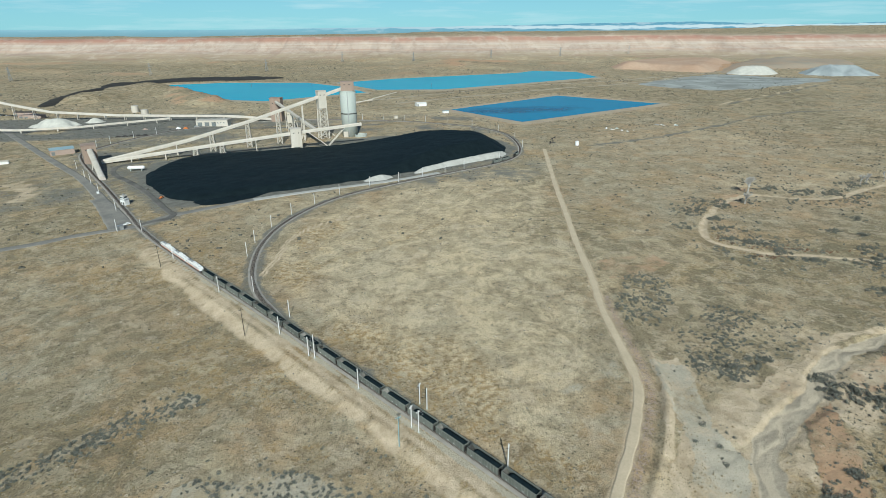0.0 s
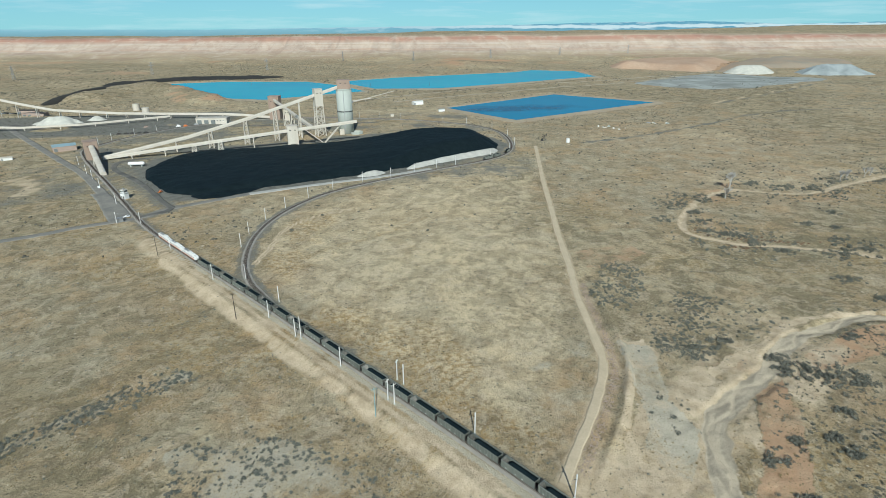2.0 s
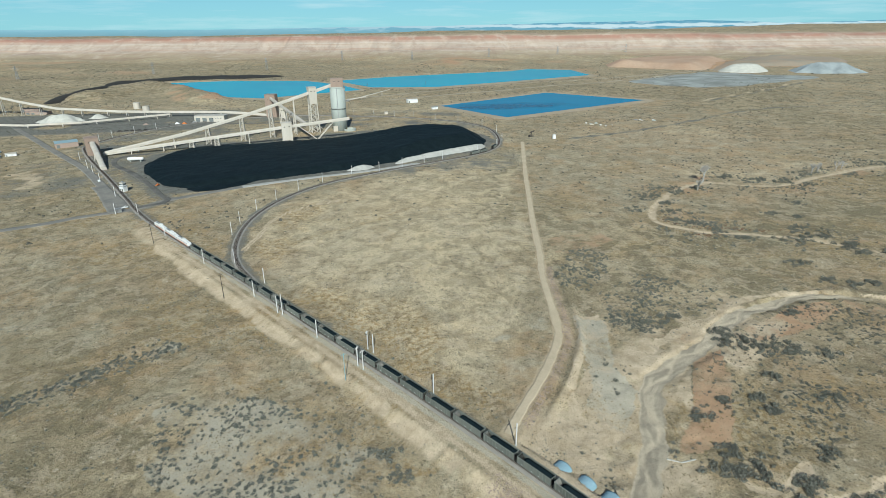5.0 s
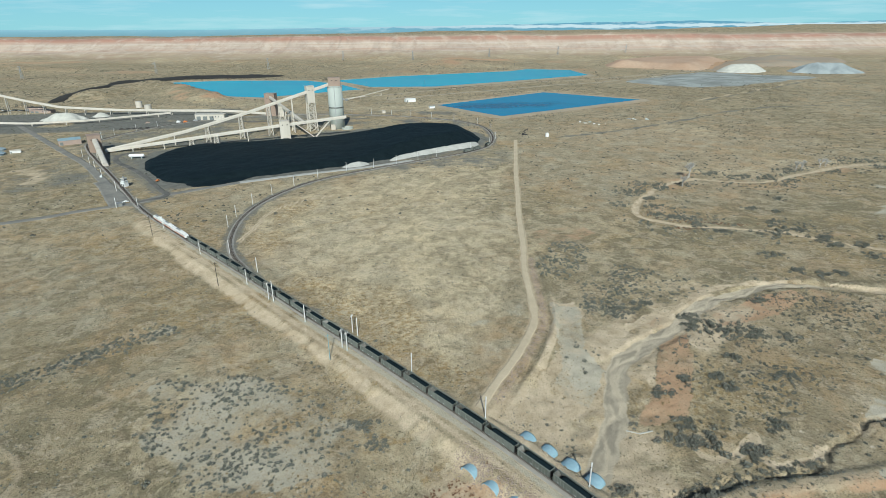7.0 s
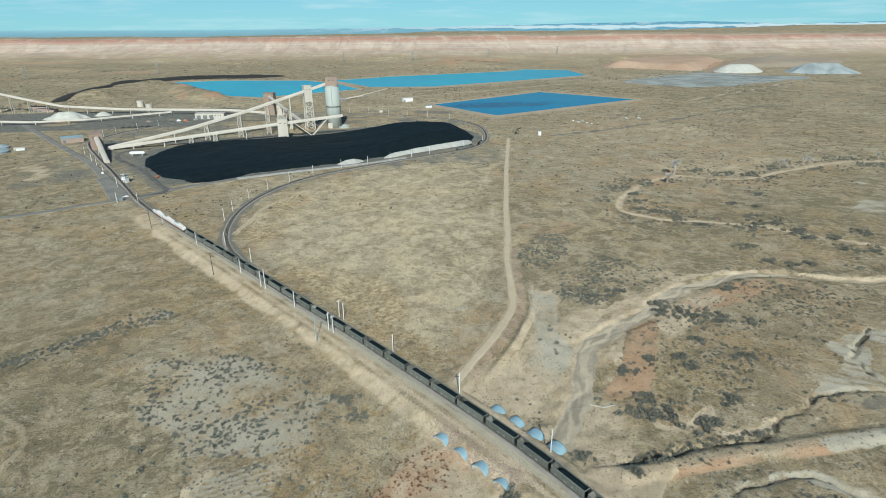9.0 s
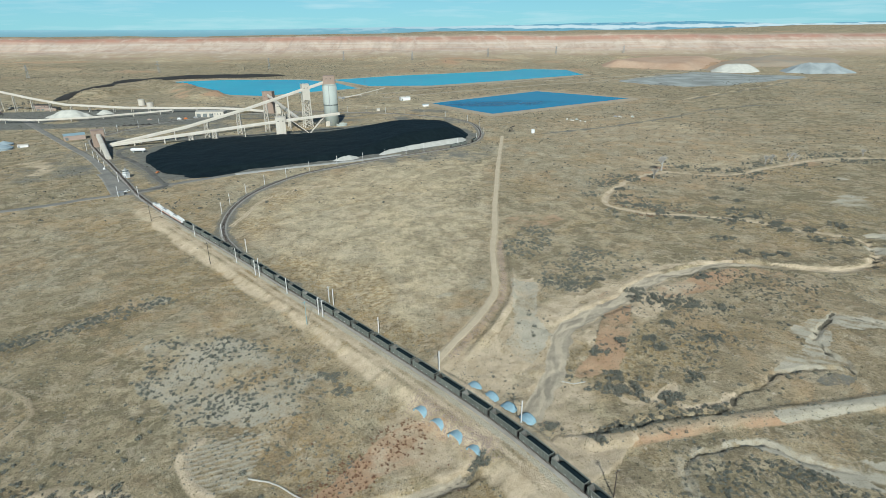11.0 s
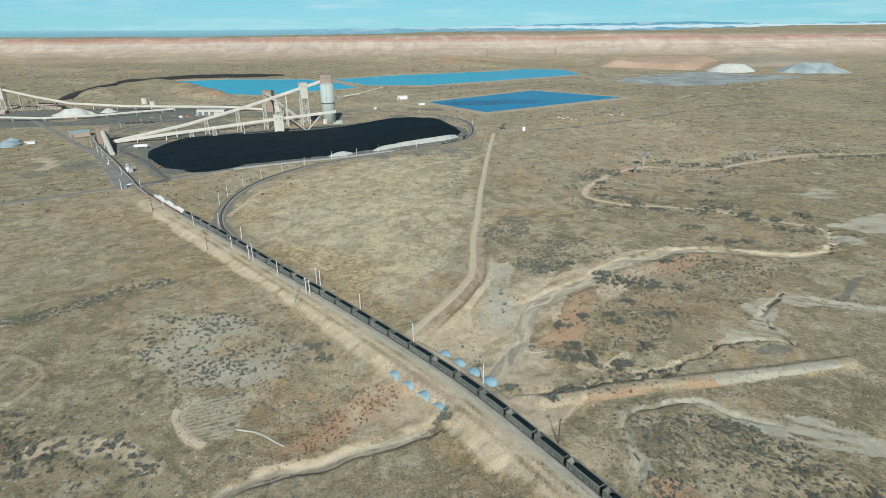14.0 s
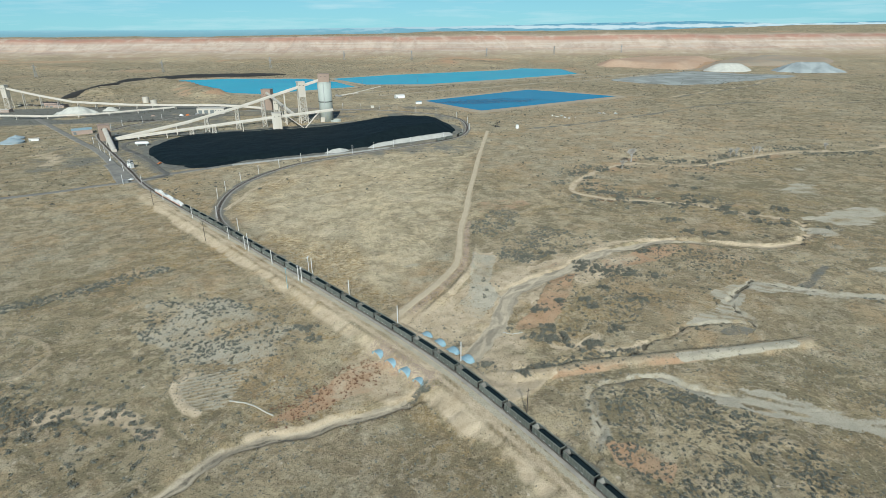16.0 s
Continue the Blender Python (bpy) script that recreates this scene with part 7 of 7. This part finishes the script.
def sprig(n, seed, spread=1.0):
    """A bush of many small upright leaf blades round a dark core."""
    r = np.random.RandomState(seed)
    V0, F0 = ico(1, 0.25, seed, 0.62)
    V0 = V0 * 0.62
    a, t, q = r.rand(n) * 6.283, np.arccos(r.rand(n) * 0.95), 0.55 + 0.5 * r.rand(n)
    c = np.stack([np.sin(t) * np.cos(a), np.sin(t) * np.sin(a), np.cos(t) * 0.85], 1) * q[:, None]
    d = r.randn(n, 3) * 0.10
    u = c / np.linalg.norm(c, axis=1)[:, None] * (0.22 + 0.2 * r.rand(n))[:, None]
    V1 = np.stack([c - d, c + d, c + u], 1).reshape(-1, 3)
    F1 = np.arange(3 * n).reshape(-1, 3) + len(V0)
    return np.vstack([V0, V1]), np.vstack([F0, F1])


def scatter(name, places, sizes, shapes, material, label, stretch=0.25, seed=1):
    """Many plants in one mesh: each a turned, scaled copy of one of the shapes."""
    r = np.random.RandomState(seed)
    places = np.asarray(places)
    z = sheet_height(places[:, 0], places[:, 1])
    Vs, Fs, at0 = [], [], 0
    pick = r.randint(0, len(shapes), len(places))
    for k, (V, F) in enumerate(shapes):
        i = np.nonzero(pick == k)[0]
        if not len(i):
            continue
        a = r.rand(len(i)) * 6.283
        sx = sizes[i] * (1 + stretch * r.randn(len(i)).clip(-1.5, 2))
        sy, sz = sizes[i], sizes[i] * (1.0 + 0.6 * r.rand(len(i)))
        X = V[None, :, 0] * sx[:, None]
        Y = V[None, :, 1] * sy[:, None]
        W = np.stack([places[i, 0, None] + X * np.cos(a)[:, None] - Y * np.sin(a)[:, None],
                      places[i, 1, None] + X * np.sin(a)[:, None] + Y * np.cos(a)[:, None],
                      z[i, None] + V[None, :, 2] * sz[:, None]], -1)
        Vs.append(W.reshape(-1, 3))
        Fs.append((F[None] + (at0 + len(V) * np.arange(len(i)))[:, None, None]).reshape(-1, 3))
        at0 += W.shape[0] * W.shape[1]
    ob = new(name, mesh_from(name, np.vstack(Vs), np.vstack(Fs), [material], False))
    return tagged(ob, label, "shrubs", kind="stuff")


rs = np.random.RandomState(11)


def line_dist(p, line):
    return near_line(p[:, 0], p[:, 1], line)[0]


def clear_of_lines(p):
    ok = (line_dist(p, MAIN) > 9.5) & ((line_dist(p, MAIN) > 21) | (near_line(p[:, 0], p[:, 1], MAIN)[1] < 0) | (p[:, 1] > 560) | (rs.rand(len(p)) < 0.08)) & (line_dist(p, ROAD) > 5) & (line_dist(p, PAVED) > 8) & (line_dist(p, SOUTH) > 8) & (line_dist(p, PLANT) > 12)
    ok &= ~inside(p[:, 0], p[:, 1], COAL) & (line_dist(p, WASH) > 5.5) & (line_dist(p, GULLY) > 1.5) & (line_dist(p, WASH_W) > 4.5) & ~inside(p[:, 0], p[:, 1], BULB) & ~inside(p[:, 0], p[:, 1], PAN_FLAT)
    for a_ in ALKALI[:3]:
        ok &= ~inside(p[:, 0], p[:, 1], a_)
    return ok


def sow(n, x0, x1, y0, y1, chance):
    p = np.stack([x0 + (x1 - x0) * rs.rand(n), y0 + (y1 - y0) * rs.rand(n)], 1)
    p = p[rs.rand(n) < chance(p[:, 0], p[:, 1])]
    return p[clear_of_lines(p)]


SMALL = [ico(1, 0.3, k, 0.75) for k in range(3)]
BUSH = [sprig(80, 40 + k) for k in range(5)]
TUFT = [sprig(16, 60 + k) for k in range(3)]

# small grey sagebrush over the near plain, in drifts
near_p = sow(95000, -260, 520, -40, 420, lambda x, y: 0.035 + 0.42 * sstep(0.05, 0.5, vnoise(x, y, 45, 4)) * sstep(-0.3, 0.4, vnoise(x + 300, y, 180, 3))
             * np.where(inside(x, y, MEADOW), 0.35, 1.0))
scatter("sagebrush", near_p, 0.26 + 0.5 * rs.rand(len(near_p)) ** 2, TUFT, M["sage"], "low grey sagebrush scattered over the dry plain", 0.3, 2)
# dense grey sage on the pale flat west of the line
flat_p = sow(5200, -90, 40, 85, 190, lambda x, y: np.where(inside(x + 8 * vnoise(x, y, 30, 4), y + 8 * vnoise(x + 70, y, 30, 4), SAGE_L), 0.18 + 0.6 * sstep(-0.1, 0.4, vnoise(x, y, 16, 3)), 0.02))
scatter("sagebrush", flat_p, 0.42 + 0.5 * rs.rand(len(flat_p)), BUSH, M["sage"], "dense grey sagebrush on the pale flat", 0.5, 3)
band_p = sow(6500, -200, -60, 150, 240, lambda x, y: np.exp(-(near_line(x, y, BAND)[0] / 5.5) ** 2))
scatter("sagebrush", band_p, 0.4 + 0.5 * rs.rand(len(band_p)), BUSH, M["sage"], "band of grey sagebrush along a low rise", 0.4, 4)
# larger dark brush at the south-west corner and along the watercourses
bl_p = sow(5200, -170, 20, -40, 110, lambda x, y: np.where(inside(x + 10 * vnoise(x, y, 25, 3), y, SAGE_BL), 0.08 + 0.4 * sstep(0.05, 0.35, vnoise(x, y, 22, 3)), 0.02))
scatter("dark_brush", bl_p, 0.55 + 0.75 * rs.rand(len(bl_p)), BUSH, M["sage_dark"], "dark grey-green brush in loose clumps", 0.5, 5)
wash_p = sow(26000, 90, 620, 30, 540, lambda x, y: 0.42 * np.exp(-((near_line(x, y, WASH)[0] - 14) / 13) ** 2) * sstep(0.0, 0.45, vnoise(x, y, 26, 4)))
scatter("dark_brush", wash_p, 0.5 + 0.9 * rs.rand(len(wash_p)) ** 1.5, BUSH, M["sage_dark"], "dark brush along the banks of the wash", 0.35, 6)
CLUMPS = ((211, 169, 8), (152, 122, 4), (183, 128, 4), (169, 129, 3), (20, 126, 4), (27, 114, 4), (213, 163, 10), (200, 172, 7), (225, 158, 7), (145, 96, 9), (155, 90, 7), (124, 62, 3), (137, 66, 3.5), (110, 74, 4), (152, 104, 5), (240, 152, 4), (200, 140, 4), (182, 120, 4),
          (213, 122, 4), (185, 92, 5), (168, 82, 6), (78, 62, 3.5), (350, 290, 12), (372, 270, 8), (395, 228, 9), (415, 371, 6), (313, 250, 7), (300, 420, 10), (290, 372, 8), (330, 440, 10), (360, 300, 9), (420, 260, 8), (280, 350, 5), (290, 341, 6), (299, 320, 6), (311, 300, 6), (371, 349, 5), (387, 337, 4), (366, 315, 5), (371, 292, 6), (377, 275, 6), (371, 259, 6), (391, 255, 6), (379, 236, 6),
          (309, 223, 5), (321, 215, 5), (334, 215, 5), (254, 192, 5), (201, 183, 5), (170, 195, 7), (185, 200, 6), (440, 450, 9), (460, 440, 9), (415, 470, 8), (300, 395, 6), (330, 425, 7))
big = np.vstack([np.stack([cx + cr * rs.randn(int(6 + cr * 2.2)) * 0.6, cy + cr * rs.randn(int(6 + cr * 2.2)) * 0.45], 1) for cx, cy, cr in CLUMPS])
big = big[line_dist(big, MAIN) > 8]
scatter("tall_brush", big, 0.8 + 0.9 * rs.rand(len(big)), BUSH, M["sage_dark"], "tall dark leafless brush in clumps", 0.3, 7)
ditch_p = np.vstack([np.stack([px_ + rs.randn(3) * 1.2, py_ + 1.5 + rs.randn(3) * 1.0], 1) for px_, py_ in GULLY[2:32]])
scatter("dark_brush", ditch_p, 0.5 + 0.6 * rs.rand(len(ditch_p)), BUSH, M["sage_dark"], "dark brush lining the ditch below the dike", 0.3, 8)
gul_p = sow(5000, 150, 420, 0, 170, lambda x, y: 0.5 * np.exp(-((near_line(x, y, GULLY)[0] - 5) / 4) ** 2) * sstep(-0.1, 0.3, vnoise(x, y, 18, 3)))
scatter("dark_brush", gul_p, 0.45 + 0.6 * rs.rand(len(gul_p)), BUSH, M["sage_dark"], "dark brush along the pale gully", 0.3, 9)
inner_p = sow(9000, 140, 350, 85, 215, lambda x, y: np.where(inside(x + 8 * vnoise(x, y, 25, 3), y, INNER), 0.12 + 0.6 * sstep(-0.05, 0.4, vnoise(x, y, 20, 4)), 0.0))
scatter("dark_brush", inner_p, 0.32 + 0.55 * rs.rand(len(inner_p)) ** 1.5, BUSH, M["sage_dark"], "grey-green brush on the inside of the wash", 0.4, 16)
north_p = sow(6000, 130, 250, 180, 265, lambda x, y: np.where(inside(x + 8 * vnoise(x, y, 25, 3), y, BRUSH_N), 0.08 + 0.5 * sstep(0.0, 0.4, vnoise(x + 9, y, 24, 4)), 0.0))
scatter("sagebrush", north_p, 0.4 + 0.55 * rs.rand(len(north_p)), BUSH, M["sage"], "grey sagebrush thicket above the wash", 0.4, 17)
rim_p = sow(30000, 255, 760, 270, 540, lambda x, y: 0.7 * np.exp(-((near_line(x, y, WASH)[0] - 13) / 15) ** 2) * sstep(-0.05, 0.35, vnoise(x, y, 24, 4)))
scatter("sagebrush", rim_p, 0.5 + 0.8 * rs.rand(len(rim_p)) ** 1.4, BUSH, M["sage"], "sagebrush along the bends of the wash", 0.5, 18)
yel_p = sow(7000, -150, -20, 130, 225, lambda x, y: 0.6 * sstep(-0.1, 0.3, vnoise(x, y, 22, 4)) * np.exp(-((near_line(x, y, BAND)[0] - 14) / 12) ** 2))
scatter("grass_tufts", yel_p, 0.28 + 0.3 * rs.rand(len(yel_p)), TUFT, M["tuft"], "yellow rabbitbrush tufts beside the low rise", 0.3, 19)
crack_p = sow(4200, 130, 300, -10, 140, lambda x, y: 0.65 * np.exp(-((near_line(x, y, GULLY)[0] - 2.5) / 2.2) ** 2) * (x < 262) * sstep(-0.2, 0.2, vnoise(x, y, 9, 3)) + 0.5 * np.exp(-((near_line(x, y, PAN)[0] - 3) / 2.5) ** 2) * (x < 175) * sstep(-0.2, 0.3, vnoise(x, y, 9, 3)))
scatter("dark_brush", crack_p, 0.35 + 0.5 * rs.rand(len(crack_p)), BUSH, M["sage_dark"], "dark brush in the mouths of the runnels", 0.4, 38)
mound_p = sow(5200, 140, 235, -40, 60, lambda x, y: np.where(inside(x, y, [(184, 41), (207, 25), (222, -4), (212, -35), (150, -30), (142, 13), (158, 44)]), 0.15 + 0.55 * sstep(-0.2, 0.3, vnoise(x, y, 16, 3)), 0.0))
scatter("sagebrush", mound_p, 0.4 + 0.45 * rs.rand(len(mound_p)), BUSH, M["sage"], "sagebrush dotted over the low mound", 0.5, 39)
# dry gold tufts and russet stems
tuft_p = sow(26000, -200, 420, -30, 380, lambda x, y: 0.02 + 0.35 * sstep(0.1, 0.5, vnoise(x + 90, y - 60, 60, 4)))
scatter("grass_tufts", tuft_p, 0.3 + 0.35 * rs.rand(len(tuft_p)), TUFT, M["tuft"], "dry golden grass tufts", 0.3, 10)
rus_p = sow(2600, 0, 75, 40, 100, lambda x, y: np.where((near_line(x, y, spline([(18, 56), (35, 70), (52, 84)], 3.0))[0] < 9), 0.5, 0.02))
scatter("russet_brush", rus_p, 0.4 + 0.4 * rs.rand(len(rus_p)), TUFT, M["russet"], "russet dry stems below the culverts", 0.3, 12)
rus2 = sow(4000, 255, 420, 300, 450, lambda x, y: 0.6 * np.exp(-((near_line(x, y, WASH)[0] - 8) / 5) ** 2) * (y < 360) * (x > 268) * (y > 310))
scatter("russet_brush", rus2, 0.6 + 0.6 * rs.rand(len(rus2)), TUFT, M["russet"], "russet brush on the inside of the bend", 0.3, 13)
thick_p = sow(1500, 135, 195, 235, 315, lambda x, y: np.where(inside(x, y, THICKET), 0.25 + 0.5 * sstep(-0.1, 0.3, vnoise(x, y, 14, 3)), 0.0))
scatter("sagebrush", thick_p, 0.45 + 0.5 * rs.rand(len(thick_p)), BUSH, M["sage"], "grey sagebrush patch beside the dirt road", 0.5, 36)
strip_p = sow(1050, -125, -30, 30, 105, lambda x, y: 0.75 * np.exp(-(near_line(x, y, SAGE_STRIP)[0] / 6) ** 2) + 0.35 * inside(x, y, [(-118, 97), (-99, 94), (-83, 76), (-75, 56), (-95, 50)]))
scatter("dark_brush", strip_p, 0.6 + 0.7 * rs.rand(len(strip_p)), BUSH, M["sage_dark"], "dark sagebrush on a strip of pale soil", 0.5, 37)
# sparse brush on the middle and far plain
mid_p = sow(150000, -650, 1550, 380, 1350, lambda x, y: (0.085 + 0.34 * sstep(0.0, 0.45, vnoise(x, y, 85, 5)) * sstep(100, 320, x) + 0.16 * sstep(0.1, 0.5, vnoise(x, y, 60, 4)))
             * np.where(inside(x, y, MEADOW), 0.5, 1.0) * ~inside(x, y, POND_A))
scatter("sagebrush", mid_p, 0.3 + 1.1 * rs.rand(len(mid_p)) ** 2.5, SMALL, M["sage_far"], "sparse dark brush on the far plain", 0.5, 14)
pond_ok = lambda x, y: ~(inside(x, y, POND_A) | inside(x, y, POND_B) | inside(x, y, POND_C))
far_p = sow(26000, -1500, 2000, 1250, 2500, lambda x, y: pond_ok(x, y) * (0.08 + 0.5 * sstep(0.1, 0.5, vnoise(x, y, 160, 4))))
scatter("sagebrush", far_p, 1.0 + 1.3 * rs.rand(len(far_p)), SMALL, M["sage_far"], "dark brush dotted over the far country", 0.6, 15)


def bare_tree(x, y, h, seed, label):
    """A leafless tree: tapered trunk, forking limbs and a haze of twigs."""
    r = random.Random(seed)
    ob = base("bare_tree", x, y, gz(x, y), r.uniform(0, 360), label, "tree", "bare trees by the wash")
    trunk, limbs, twigs = bmesh.new(), bmesh.new(), bmesh.new()

    def grow(p, d, length, rad, depth):
        q = p + d * length
        tube(trunk if depth == 0 else limbs if depth < 3 else twigs, p, q, rad, rad * 0.6, 6 if depth < 2 else 3, depth < 1)
        if depth == 4:
            return
        for k in range(5 if depth < 3 else 4):
            n = (d + Vector((r.uniform(-1, 1), r.uniform(-1, 1), r.uniform(-0.1, 0.9))) * 0.7).normalized()
            grow(q - d * length * r.uniform(0, 0.35), n, length * r.uniform(0.6, 0.85), rad * (0.55 if depth < 2 else 0.42), depth + 1)
    grow(Vector((0, 0, -0.4)), Vector((0.05, 0, 1)).normalized(), h * 0.3, h * 0.05, 0)
    part("trunk", trunk, M["bark"], ob)
    part("branchwork", limbs, M["twig"], ob)
    part("crown", twigs, M["twig"], ob, "haze of bare grey twigs")


bare_tree(353, 427, 15.0, 3, "large bare grey cottonwood on the wash bank")
for i, (x, y, h) in enumerate(((379, 457, 22), (513, 462, 13), (522, 464, 14), (551, 470, 13), (560, 472, 12), (661, 478, 12))):
    bare_tree(x, y, h, 20 + i, "bare grey tree among brush by the wash")

stone_p = np.vstack([np.stack([57 + f * 17.5 + rs.randn(260) * 2.6 + 4.5 * 0.85, 93.5 - f * 26.5 + rs.randn(260) * 3.4 + 4.5 * 0.53], 1) for f in (-0.1, 0.15, 0.5, 0.85, 1.1)]
                    + [np.stack([86.5 + f * 17.0 + rs.randn(30) * 2.0 - 3.5 * 0.85, 105 - f * 26.0 + rs.randn(30) * 3.0 - 3.5 * 0.53], 1) for f in (-0.1, 0.4, 0.9)])
stone_p = stone_p[line_dist(stone_p, MAIN) > 6]
ob = scatter("riprap", stone_p, 0.14 + 0.2 * rs.rand(len(stone_p)), SMALL, M["riprap"], "pinkish broken stone round the culvert mouths", 0.3, 30)
ob["category"] = "stones"
# broken stone on the verge of the dirt road
t_ = np.gradient(ROAD, axis=0)
t_ /= np.linalg.norm(t_, axis=1)[:, None]
lo_ = int(len(ROAD) * 0.72)
k_ = rs.randint(lo_, len(ROAD) - 3, 2200)
off_ = 3.6 + 3.0 * rs.rand(2200)
verge = ROAD[k_] + np.stack([-t_[k_, 1], t_[k_, 0]], 1) * off_[:, None] + rs.randn(2200, 2) * 0.8
ob = scatter("riprap", verge, 0.10 + 0.22 * rs.rand(2200) ** 2, SMALL, M["riprap"], "pinkish broken stone along the verge of the dirt road", 0.3, 35)
ob["category"] = "stones"

# low dry grass clumps over the nearest ground
low_p = sow(90000, -160, 310, -20, 250, lambda x, y: 0.12 + 0.55 * sstep(-0.15, 0.35, vnoise(x + 60, y, 24, 4)))
low_p = low_p[~inside(low_p[:, 0], low_p[:, 1], FURROW)]
scatter("grass_tufts", low_p, 0.12 + 0.16 * rs.rand(len(low_p)), SMALL, M["tuft_low"], "low dry grass clumps on the steppe", 0.5, 32)

sw_p = sow(9000, -170, 30, -60, 120, lambda x, y: 0.1 + 0.5 * sstep(0.0, 0.4, vnoise(x + 30, y, 28, 4)))
scatter("sagebrush", sw_p, 0.3 + 0.45 * rs.rand(len(sw_p)), TUFT, M["sage"], "grey brush on the south-western grass", 0.5, 33)
se_p = sow(9000, 130, 340, -60, 70, lambda x, y: 0.1 + 0.55 * sstep(-0.05, 0.4, vnoise(x - 30, y, 26, 4)))
se_p = se_p[line_dist(se_p, PAN) > 6]
scatter("sagebrush", se_p, 0.3 + 0.4 * rs.rand(len(se_p)), TUFT, M["sage_dark"], "dark brush on the south-eastern flats", 0.5, 34)
